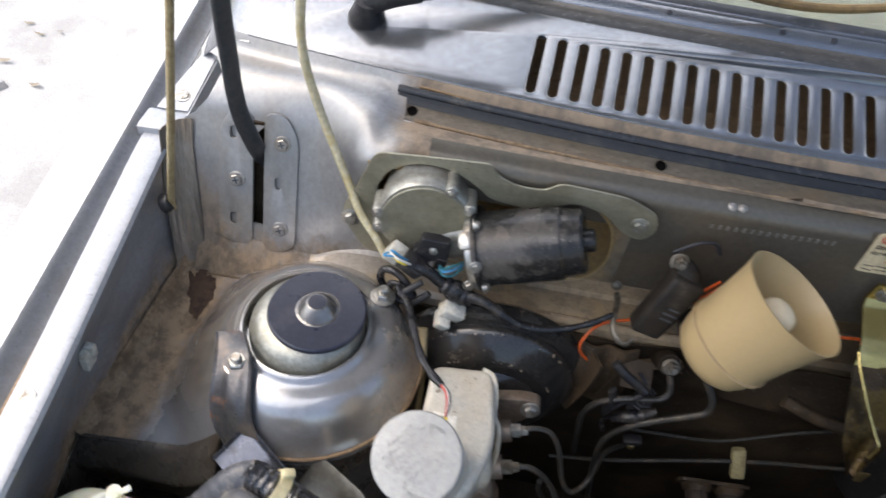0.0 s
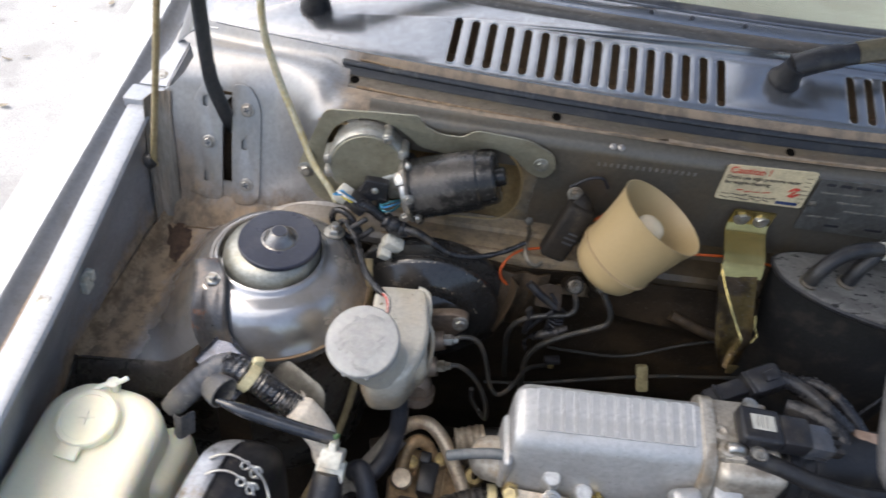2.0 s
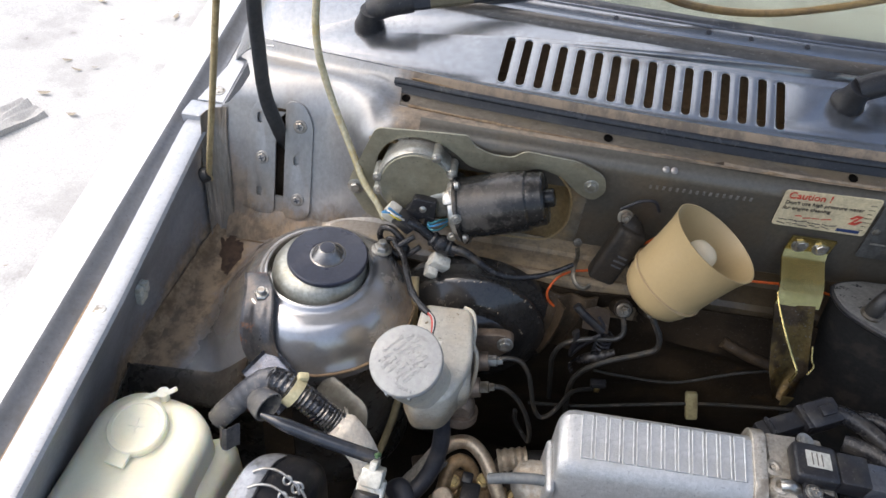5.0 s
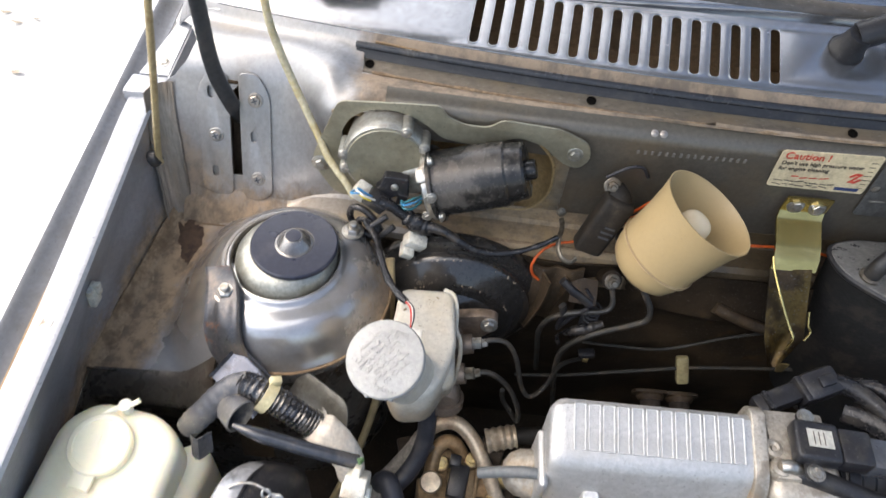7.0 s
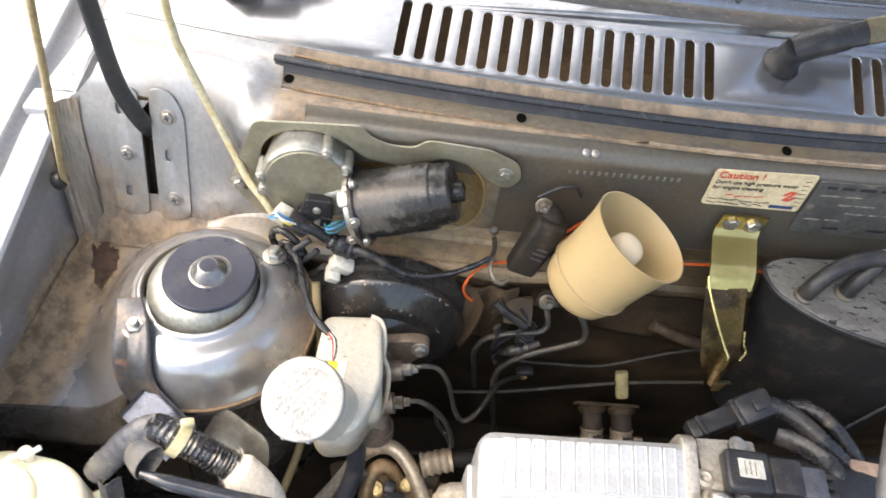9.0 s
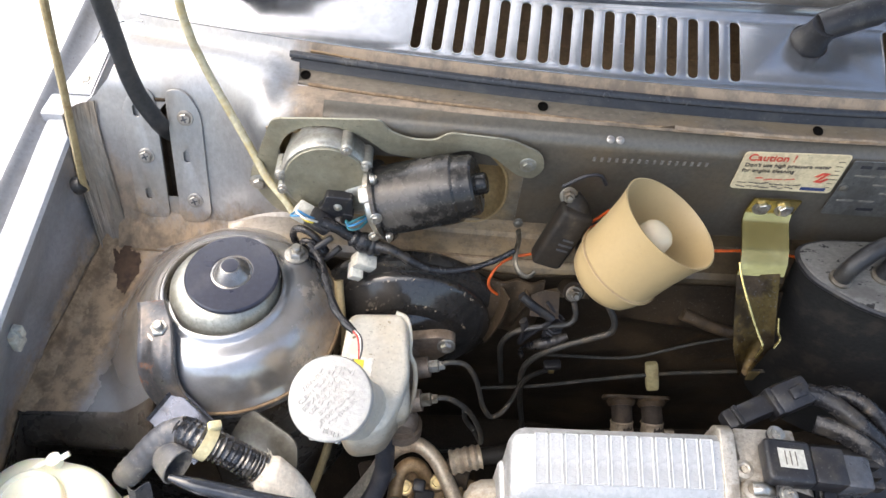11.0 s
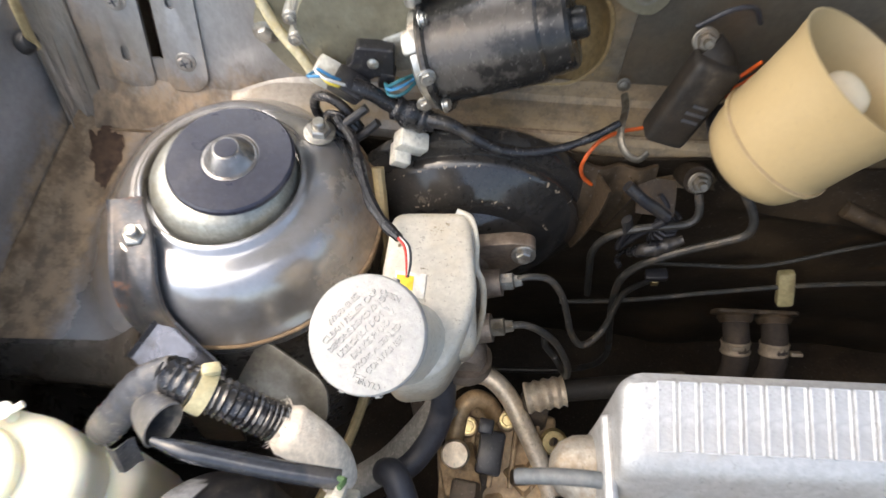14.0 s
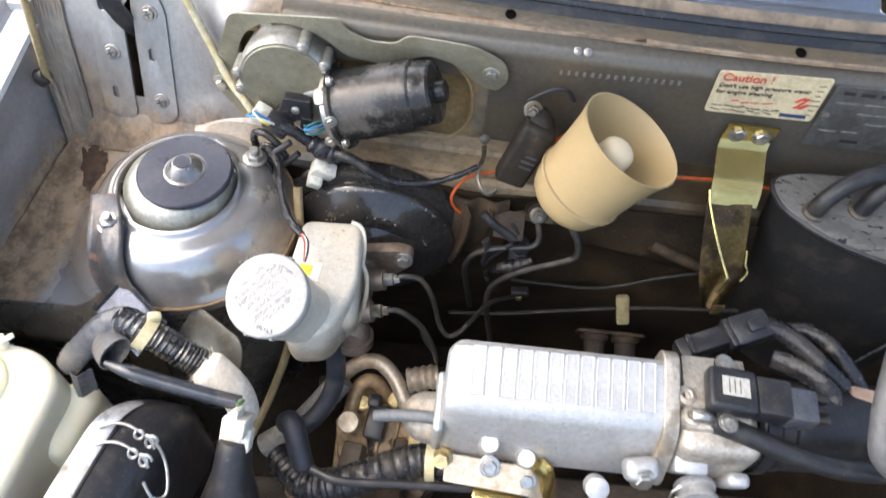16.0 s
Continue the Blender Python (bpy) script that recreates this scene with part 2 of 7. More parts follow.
ENGINE = mat("oily engine metal", (0.085, 0.066, 0.048), 0.5, 0.3, (0.06, 0.045, 0.035), 30, dirt=(0.2, 0.13, 0.08), dirt_scale=18, dirt_at=(0.5, 0.7), bump=0.3, bump_scale=150)
OILY = mat("oily brown casting", (0.42, 0.29, 0.16), 0.42, 0.25, (0.26, 0.17, 0.09), 35, dirt=(0.17, 0.11, 0.06), dirt_scale=25, bump=0.3, bump_scale=150)
GROUND = mat("pale dusty concrete", (0.44, 0.432, 0.42), 0.95, 0.0, (0.36, 0.352, 0.34), 5.0, dirt=(0.30, 0.288, 0.27), dirt_scale=10, dirt_at=(0.60, 0.74), bump=0.9, bump_scale=14)
GLASS = mat("windscreen glass", (0.92, 0.96, 0.94), 0.02, 0.0, trans=1.0, ior=1.5, fine=0.0, rough_var=0.0, smudge=0.0)
DASH = mat("beige dashboard", (0.30, 0.30, 0.25), 0.6, 0.0, (0.26, 0.255, 0.21), 8)
BLUEPAD = mat("dusty black sealing strip", (0.026, 0.028, 0.033), 0.26, 0.0, (0.05, 0.048, 0.046), 30, dirt=(0.16, 0.12, 0.085), dirt_scale=16, dirt_at=(0.64, 0.80), bump=0.06, specks=0.15)


# ---- helpers for shapes ----
def smooth(bm, angle=35):
    for f in bm.faces:
        f.smooth = True
    lim = radians(angle)
    for e in bm.edges:
        if len(e.link_faces) == 2 and e.calc_face_angle(0) > lim:
            e.smooth = False


def mesh(name, bm, material, angle=35):
    bmesh.ops.recalc_face_normals(bm, faces=bm.faces)
    smooth(bm, angle)
    me = bpy.data.meshes.new(name)
    bm.to_mesh(me)
    bm.free()
    me.materials.append(material)
    return me


def part(name, bm, material, parent=None, label="", angle=35):
    ob = new(name, mesh(name, bm, material, angle))
    if parent is not None:
        ob.parent = parent
    return tagged(ob, label)


def thing(name, label, category, at=(0, 0, 0), group="", kind=""):
    ob = new(name)
    ob.empty_display_size = 0.02
    return tagged(ob, label, category, group, kind)


def solo(name, bm, material, label, category, group="", kind="", angle=35):
    return tagged(new(name, mesh(name, bm, material, angle)), label, category, group, kind)


def axis_frame(at, way, roll=0.0):
    """A frame at a point whose z axis goes along way."""
    return Matrix.Translation(at) @ Vector(way).to_track_quat("Z", "Y").to_matrix().to_4x4() @ Matrix.Rotation(radians(roll), 4, "Z")


def turned_frame(at, way, side):
    """A frame whose z axis goes along way, with x towards side."""
    z = Vector(way).normalized()
    x = (Vector(side) - z * Vector(side).dot(z)).normalized()
    return Matrix.Translation(at) @ Matrix((x, z.cross(x), z)).transposed().to_4x4()


def lathe(profile, m=Matrix(), segs=40, bm=None, a0=0.0, a1=360.0, sx=1.0, sy=1.0):
    """Turns rows of (radius, height) about the z axis of m."""
    bm = bm or bmesh.new()
    full = abs(a1 - a0) > 359.9
    count = segs if full else segs + 1
    rings = []
    for r, z in profile:
        if r < 1e-6:
            rings.append([bm.verts.new(m @ Vector((0, 0, z)))])
        else:
            ring = []
            for i in range(count):
                a = radians(a0 + (a1 - a0) * i / segs)
                ring.append(bm.verts.new(m @ Vector((sx * r * math.cos(a), sy * r * math.sin(a), z))))
            rings.append(ring)
    for p, q in zip(rings, rings[1:]):
        for i in range(segs):
            j = (i + 1) % count
            if len(p) == 1 and len(q) > 1:
                bm.faces.new((p[0], q[i], q[j]))
            elif len(q) == 1 and len(p) > 1:
                bm.faces.new((p[i], q[0], p[j]))
            elif len(p) > 1:
                bm.faces.new((p[i], q[i], q[j], p[j]))
    return bm


def curve_points(points, step=6):
    """A smooth line through the points."""
    pts = [Vector(p) for p in points]
    pts = [2 * pts[0] - pts[1]] + pts + [2 * pts[-1] - pts[-2]]
    out = []
    for a, b, c, d in zip(pts, pts[1:], pts[2:], pts[3:]):
        for i in range(step):
            t = i / step
            out.append(0.5 * (2 * b + (c - a) * t + (2 * a - 5 * b + 4 * c - d) * t * t + (3 * b - a - 3 * c + d) * t ** 3))
    out.append(pts[-2])
    return out


def tube(points, r, segs=12, bm=None, step=6, ends=True, radii=None, flat=1.0, straight=False):
    """A round bar along a smooth line; radii(t) scales r along it."""
    bm = bm or bmesh.new()
    line = [Vector(p) for p in points] if straight else curve_points(points, step)
    rings, side = [], None
    for i, p in enumerate(line):
        d = (line[min(i + 1, len(line) - 1)] - line[max(i - 1, 0)]).normalized()
        if side is None:
            side = d.orthogonal().normalized()
        side = (side - d * side.dot(d)).normalized()
        up = d.cross(side)
        k = r * (radii(i / (len(line) - 1)) if radii else 1.0)
        rings.append([bm.verts.new(p + side * (k * math.cos(2 * math.pi * j / segs)) + up * (k * flat * math.sin(2 * math.pi * j / segs))) for j in range(segs)])
    for p, q in zip(rings, rings[1:]):
        for j in range(segs):
            bm.faces.new((p[j], p[(j + 1) % segs], q[(j + 1) % segs], q[j]))
    if ends:
        bm.faces.new(rings[0][::-1])
        bm.faces.new(rings[-1])
    return bm


def box(size, m=Matrix(), bevel=0.0, segs=2, bm=None, taper=1.0):
    """A box about the origin of m, bevelled; taper scales its top."""
    own = bmesh.new()
    bmesh.ops.create_cube(own, size=1.0)
    for v in own.verts:
        k = taper if v.co.z > 0 else 1.0
        v.co = Vector((v.co.x * size[0] * k, v.co.y * size[1] * k, v.co.z * size[2]))
    if bevel:
        bmesh.ops.bevel(own, geom=list(own.edges), offset=bevel, segments=segs, profile=0.5, affect="EDGES")
    own.transform(m)
    if bm is None:
        return own
    return join(bm, own)


def join(bm, other):
    me = bpy.data.meshes.new("tmp")
    other.to_mesh(me)
    other.free()
    bm.from_mesh(me)
    bpy.data.meshes.remove(me)
    return bm


def prism(outline, depth, m=Matrix(), bevel=0.0, holes=(), segs=2):
    """A flat plate with an outline in x, y of m, thickness depth along z, with holes cut through."""
    cu = bpy.data.curves.new("outline", "CURVE")
    cu.dimensions, cu.fill_mode = "2D", "BOTH"
    cu.extrude, cu.bevel_depth, cu.bevel_resolution, cu.offset = max(depth / 2 - bevel, 0), bevel, segs, -bevel
    for ring in (outline, *holes):
        sp = cu.splines.new("POLY")
        sp.points.add(len(ring) - 1)
        for p, (x, y) in zip(sp.points, ring):
            p.co = (x, y, 0, 1)
        sp.use_cyclic_u = True
    ob = bpy.data.objects.new("outline", cu)
    me = ob.to_mesh()
    bm = bmesh.new()
    bm.from_mesh(me)
    ob.to_mesh_clear()
    bpy.data.objects.remove(ob)
    bpy.data.curves.remove(cu)
    bmesh.ops.remove_doubles(bm, verts=bm.verts, dist=1e-5)
    bm.transform(m)
    return bm


def rounded(points, r, steps=5):
    """The outline with its corners rounded."""
    out, n = [], len(points)
    for i in range(n):
        a, b, c = (Vector(points[(i + k - 1) % n]) for k in range(3))
        k = min(r, (a - b).length * 0.45, (c - b).length * 0.45)
        p, q = b + (a - b).normalized() * k, b + (c - b).normalized() * k
        for j in range(steps + 1):
            t = j / steps
            w = p * (1 - t) ** 2 + b * 2 * t * (1 - t) + q * t * t
            out.append((w.x, w.y))
    return out


def circle(x, y, r, n=20):
    return [(x + r * math.cos(2 * math.pi * i / n), y + r * math.sin(2 * math.pi * i / n)) for i in range(n)]


def slot_ring(x, y, w, h, n=8):
    """An upright slot with round ends."""
    r = w / 2
    return [(x + r * math.cos(math.pi * i / n), y + h / 2 - r + r * math.sin(math.pi * i / n)) for i in range(n + 1)] + \
           [(x - r * math.cos(math.pi * i / n), y - h / 2 + r - r * math.sin(math.pi * i / n)) for i in range(n + 1)]


def sheet(fn, nu, nv, thick=0.0012, bm=None, skip=lambda i, j: False):
    """A sheet from fn(u, v), u and v from 0 to 1, with thickness."""
    bm = bm or bmesh.new()
    g = [[bm.verts.new(fn(i / nu, j / nv)) for j in range(nv + 1)] for i in range(nu + 1)]
    faces = [bm.faces.new((g[i][j], g[i + 1][j], g[i + 1][j + 1], g[i][j + 1])) for i in range(nu) for j in range(nv) if not skip(i, j)]
    if thick:
        bm.normal_update()
        bmesh.ops.solidify(bm, geom=faces, thickness=thick)
    return bm


def bolt(parent, at, way, r=0.0065, h=0.005, washer=0.0095, material=None, label="", name="bolt", stud=False):
    """A flanged hexagon bolt head."""
    m = axis_frame(at, way, random.uniform(0, 60))
    bm = lathe([(0, 0), (washer, 0), (washer, 0.0012), (washer * 0.9, 0.0016), (0, 0.0016)], m, 20)
    lathe([(0, 0.001), (r, 0.001), (r, h * 0.85), (r * 0.86, h), (0, h)], m, 6, bm)
    if stud:
        lathe([(0, h), (r * 0.55, h), (r * 0.55, h + 0.004), (r * 0.45, h + 0.005), (0, h + 0.005)], m, 12, bm)
    return part(name, bm, material or STEEL, parent, label, 25)


def screw(parent, at, way, r=0.0045, h=0.0022, material=None, name="screw", label=""):
    """A round-headed screw with a cross."""
    m = axis_frame(at, way, 20)
    bm = lathe([(0, 0), (r * 1.3, 0), (r * 1.3, 0.0008), (r, 0.001), (r * 0.9, h * 0.8), (r * 0.45, h), (0, h)], m, 16)
    for a in (0, 90):
        box((r * 1.1, r * 0.22, 0.0006), m @ pose(0, 0, h, 0, 0, a), bm=bm)
    return part(name, bm, material or STEEL, parent, label, 25)


def words(parent, text, size, m, material, depth=0.0003, name="writing", align="LEFT"):
    cu = bpy.data.curves.new("writing", "FONT")
    cu.body, cu.size, cu.extrude, cu.align_x = text, size, depth, align
    ob = bpy.data.objects.new("writing", cu)
    me = ob.to_mesh()
    bm = bmesh.new()
    bm.from_mesh(me)
    ob.to_mesh_clear()
    bpy.data.objects.remove(ob)
    bpy.data.curves.remove(cu)
    bm.transform(m)
    return part(name, bm, material, parent)


# ---- the ground and the far ground ----
def ground_z(x, y):
    near = max(0.0, 1 - math.hypot(x + 1.5, y) / 9)
    return near * (0.012 * noise.noise((x * 2, y * 2, 0)) + 0.006 * noise.noise((x * 9, y * 9, 3)))


bm = bmesh.new()
xs = [-400, -60, -20, -9] + [-7 + 0.1 * i for i in range(72)] + [1, 2, 4, 9, 20, 60, 400]
ys = [-400, -60, -20, -6, -2] + [-1 + 0.1 * i for i in range(82)] + [8, 12, 25, 80, 400]
g = [[bm.verts.new((x, y, ground_z(x, y))) for y in ys] for x in xs]
for i in range(len(xs) - 1):
    for j in range(len(ys) - 1):
        bm.faces.new((g[i][j], g[i + 1][j], g[i + 1][j + 1], g[i][j + 1]))
solo("ground", bm, GROUND, "pale dusty concrete yard with cracks and litter", "ground", kind="structure")

LITTER = mat("dry leaf litter", (0.30, 0.26, 0.20), 0.9, 0.0, (0.2, 0.16, 0.12), 40, island=0.5)
bm = bmesh.new()
rnd = random.Random(5)
for _ in range(520):
    x, y, s = rnd.uniform(-4.5, -0.75), rnd.uniform(-0.6, 6.5), rnd.uniform(0.006, 0.022)
    m = pose(x, y, ground_z(x, y) + 0.006, rnd.uniform(-25, 25), rnd.uniform(-25, 25), rnd.uniform(0, 360))
    ring = [bm.verts.new(m @ Vector((s * a, s * b, s * 0.25 * (a * a)))) for a, b in ((-1, 0), (-0.4, 0.35), (0.4, 0.3), (1.1, 0), (0.4, -0.3), (-0.4, -0.35))]
    bm.faces.new(ring)
solo("leaf_litter", bm, LITTER, "scattered dry leaves and chips on the yard", "litter", kind="stuff")
for x, y, rz, w, d in ((-1.235, 0.83, 62, 0.44, 0.10),):
    bm = sheet(lambda u, v: pose(x, y, 0.02, 0, 0, rz) @ Vector(((u - 0.5) * w, (v - 0.5) * d, 0.02 * noise.noise((u * 5, v * 5, 9)) - 0.004)), 16, 16, 0.02)
    solo("slab", bm, mat("grey concrete slab", (0.37, 0.36, 0.345), 0.95, 0.0, (0.31, 0.30, 0.285), 9, bump=0.6, bump_scale=30),
         "broken grey concrete slab lying on the yard", "slab")


# ---- the car's shell ----
def cowl_bow(x):
    return 0.228 * (0.5 - x) ** 2


def cowl_dip(x):
    """The cowl falls away towards its end."""
    return -0.067 * max(0.0, 0.45 - x) ** 2


def wall_bow(x):
    return 0.3 * cowl_bow(x)


def profile_sheet(profile, x0, x1, nx, bow, thick=0.0015, shift=0.0, dip=lambda x: 0.0):
    def fn(u, v):
        x = x0 + (x1 - x0) * u
        k = v * (len(profile) - 1)
        i = min(int(k), len(profile) - 2)
        a, b = profile[i], profile[i + 1]
        t = k - i
        y, z = a[0] + (b[0] - a[0]) * t, a[1] + (b[1] - a[1]) * t
        return Vector((x, y + bow(x) + shift, z + dip(x)))
    return sheet(fn, nx, len(profile) - 1, thick)


X1 = 0.95
firewall = thing("wall_firewall", "dull grey painted firewall with dust and tan stains", "firewall", kind="structure")
# the upper wall has a round-cornered hole for the wiper motor behind its plate
WALL_TOP = [(0.0, 0.752), (0.0, 0.79), (0.0, 0.83), (0.0, 0.856), (0.0005, 0.861), (0.004, 0.8665), (0.010, 0.870), (0.018, 0.8715)]
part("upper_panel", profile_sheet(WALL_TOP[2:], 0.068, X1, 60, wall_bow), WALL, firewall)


def upper_wall(u, v, a, b):
    x, z = a + (b - a) * u, 0.736 + 0.094 * v
    return Vector((x, wall_bow(x), z))


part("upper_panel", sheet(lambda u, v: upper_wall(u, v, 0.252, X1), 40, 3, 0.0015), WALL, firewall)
# the pocket behind the motor
POCKET = mat("brown dusty pocket", (0.36, 0.255, 0.125), 0.32, 0.3, (0.30, 0.205, 0.095), 20, dirt=(0.16, 0.11, 0.065), dirt_scale=22, dirt_at=(0.58, 0.74), bump=0.08)
POCKET_RING = rounded([(0.030, 0.760), (0.030, 0.846), (0.215, 0.850), (0.238, 0.822), (0.2400, 0.780), (0.224, 0.7535), (0.165, 0.7490), (0.10, 0.7470), (0.045, 0.7470)], 0.016)
bm = prism(rounded([(0.028, 0.7365), (0.028, 0.850), (0.256, 0.850), (0.256, 0.7365)], 0.001), 0.0016, pose(0, 0, 0, 90), 0.0, [POCKET_RING])
for v in bm.verts:
    v.co.y += wall_bow(v.co.x) + 0.0014
part("pocket_surround", bm, mat("brown dusty wall paint", (0.31, 0.225, 0.125), 0.30, 0.3, (0.24, 0.17, 0.09), 16, (0.45, 0.62), dirt=(0.137, 0.118, 0.092), dirt_scale=14, dirt_at=(0.56, 0.74), dirt_rough=0.36, bump=0.06, zones=(((1, 0, 0), 0.226, 0.256, 1.0, 0.04),)), firewall, "brown dusty wall round the motor pocket")
cx_, cz_ = 0.135, 0.797
bm = bmesh.new()
rows = []
for k, (sc, dy) in enumerate(((1.0, 0.0012), (0.985, 0.008), (0.96, 0.015), (0.92, 0.019), (0.80, 0.021), (0.4, 0.022))):
    rows.append([bm.verts.new((cx_ + (x - cx_) * sc, wall_bow(x) + dy, cz_ + (z - cz_) * sc)) for x, z in POCKET_RING])
for a, b in zip(rows, rows[1:]):
    for i in range(len(a)):
        bm.faces.new((a[i], a[(i + 1) % len(a)], b[(i + 1) % len(a)], b[i]))
bm.faces.new(rows[-1])
part("pocket", bm, POCKET, firewall, "golden-brown dusty pocket behind the motor")
part("pocket_rim", tube([(x, wall_bow(x) - 0.0002, z) for x, z in POCKET_RING[16:]] + [], 0.0016, 8, straight=True), POCKET, firewall, "worn rim of the pocket")
# ledge below and lower wall
LEDGE = [(0.001, 0.757), (0.0003, 0.741), (-0.004, 0.7365), (-0.024, 0.7375), (-0.031, 0.7370), (-0.0345, 0.733), (-0.036, 0.690)]


def ledge_fn(u, v):
    """The ledge, which narrows and dips towards the corner."""
    x = -0.130 + (X1 + 0.130) * u
    k = min(1.0, max(0.0, (0.035 - x) / 0.15))
    j = min(int(v * 6), 5)
    (y0, z0), (y1, z1) = LEDGE[j], LEDGE[j + 1]
    t = v * 6 - j
    y, z = y0 + (y1 - y0) * t, z0 + (z1 - z0) * t
    z += min(1.0, 4 * k) * max(0.0, z - 0.7375) * -1.0
    # near the corner the step melts into a dusty slope
    s = min(1.0, max(0.0, (0.010 - x) / 0.05))
    y, z = y * (1 - 0.55 * k) - 0.006 * k, z - 0.009 * k
    y, z = y + (-0.004 - 0.034 * v - y) * s, z + (0.737 - 0.042 * v + 0.004 * noise.noise((x * 35, v * 2, 3)) - z) * s
    return Vector((x, wall_bow(x) + y + 0.002 * k * noise.noise((x * 60, v * 3, 0)), z))


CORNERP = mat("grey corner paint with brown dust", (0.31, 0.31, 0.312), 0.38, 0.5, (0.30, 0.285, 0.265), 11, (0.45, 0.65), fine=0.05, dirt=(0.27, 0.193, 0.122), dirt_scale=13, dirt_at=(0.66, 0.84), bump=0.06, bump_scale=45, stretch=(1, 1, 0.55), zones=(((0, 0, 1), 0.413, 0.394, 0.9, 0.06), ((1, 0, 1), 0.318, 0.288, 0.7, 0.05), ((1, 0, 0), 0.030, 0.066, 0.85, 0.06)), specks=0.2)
LEDGEP = mat("grey-tan dusty ledge paint", (0.33, 0.30, 0.265), 0.34, 0.3, (0.31, 0.25, 0.175), 22, (0.45, 0.65), fine=0.1, dirt=(0.30, 0.205, 0.105), dirt_scale=20, dirt_at=(0.56, 0.74), bump=0.1, zones=(((1, 0, 0), 0.085, 0.135, 0.75, 0.05), ((1, 0, 0), 0.0, -0.04, 0.5, 0.13)))
part("ledge", sheet(lambda u, v: ledge_fn(0.1 * u, v), 30, 18, 0.0015), CORNERP, firewall, "dusty foot of the corner")
part("ledge", sheet(lambda u, v: ledge_fn(0.1 + 0.3259 * u, v), 50, 18, 0.0015), LEDGEP, firewall, "dusty grey-tan ledge")
part("ledge", sheet(lambda u, v: ledge_fn(0.4259 + 0.5741 * u, v), 50, 6, 0.0015), mat("grimy brown ledge paint", (0.085, 0.062, 0.038), 0.36, 0.2, (0.13, 0.092, 0.052), 18, (0.45, 0.65), dirt=(0.05, 0.034, 0.02), dirt_scale=16, dirt_at=(0.5, 0.7), bump=0.15), firewall, "grimy brown ledge")
part("ledge_seam", tube([(x, -0.031 + wall_bow(x), 0.7378) for x in (0.10, 0.18, 0.26, 0.34)], 0.0016, 6), TAN, firewall)


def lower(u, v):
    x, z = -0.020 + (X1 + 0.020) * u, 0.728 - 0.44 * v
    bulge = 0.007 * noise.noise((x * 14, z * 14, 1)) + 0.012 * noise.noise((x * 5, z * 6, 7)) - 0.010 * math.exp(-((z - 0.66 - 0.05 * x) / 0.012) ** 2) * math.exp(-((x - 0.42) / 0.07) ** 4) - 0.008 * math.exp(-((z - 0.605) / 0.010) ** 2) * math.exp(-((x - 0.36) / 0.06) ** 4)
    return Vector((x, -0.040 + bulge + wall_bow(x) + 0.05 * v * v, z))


part("lower_panel", sheet(lower, 70, 34, 0.002), DARKWALL, firewall, "grimy lower firewall, darkened for shade")
# channel, sealing strip and cowl
cowl = thing("trim_cowl", "grey metallic cowl panel with slotted air vents", "cowl", kind="structure")
CHANNELP = mat("brown dusty channel paint", (0.15, 0.125, 0.095), 0.42, 0.3, (0.19, 0.145, 0.095), 20, (0.45, 0.65), dirt=(0.25, 0.18, 0.115), dirt_scale=22, dirt_at=(0.56, 0.76), bump=0.1, stretch=(0.5, 1, 1))
CHANNEL = [(0.0128, 0.8722), (0.0142, 0.8742), (0.0156, 0.8746), (0.0168, 0.8732), (0.0200, 0.8728), (0.0290, 0.8752), (0.0320, 0.8775), (0.0345, 0.8830), (0.0370, 0.8868)]
part("channel", profile_sheet(CHANNEL, 0.046, X1, 60, cowl_bow, dip=cowl_dip), CHANNELP, cowl, "dusty channel under the bonnet seal")
part("shoulder", sheet(lambda u, v: Vector((0.060 + 0.89 * u, (1 - v) * (0.0165 + wall_bow(0.060 + 0.89 * u)) + v * (0.0130 + cowl_bow(0.060 + 0.89 * u)), 0.871 + v * (0.0012 + cowl_dip(0.060 + 0.89 * u)) + 0.003 * math.sin(v * math.pi))), 60, 8, 0.0012), CORNERP, cowl)
part("seam_dust", tube([(x, 0.0135 + cowl_bow(x), 0.8735 + cowl_dip(x) + 0.0004 * noise.noise((x * 60, 0, 0))) for x in [0.06 + 0.0223 * i for i in range(40)]], 0.0015, 6, step=3, radii=lambda t: 1 + 0.7 * noise.noise((t * 45, 5, 0))), TAN, cowl, "pale tan dust along the seam")
COWL_P = [(0.0365, 0.8862), (0.0385, 0.8868), (0.0400, 0.8882), (0.0415, 0.8912), (0.0430, 0.8936), (0.0445, 0.8948)]
part("front_lip", profile_sheet(COWL_P, 0.044, X1, 60, cowl_bow, dip=cowl_dip), CORNERP, cowl)
SLOPE = lambda y: 0.8965 + (y - 0.050) * 0.30
SLOT_X = [0.153 + 0.0182 * i for i in range(16)]
SLOT_X2 = [0.563 + 0.0195 * i for i in range(14)]


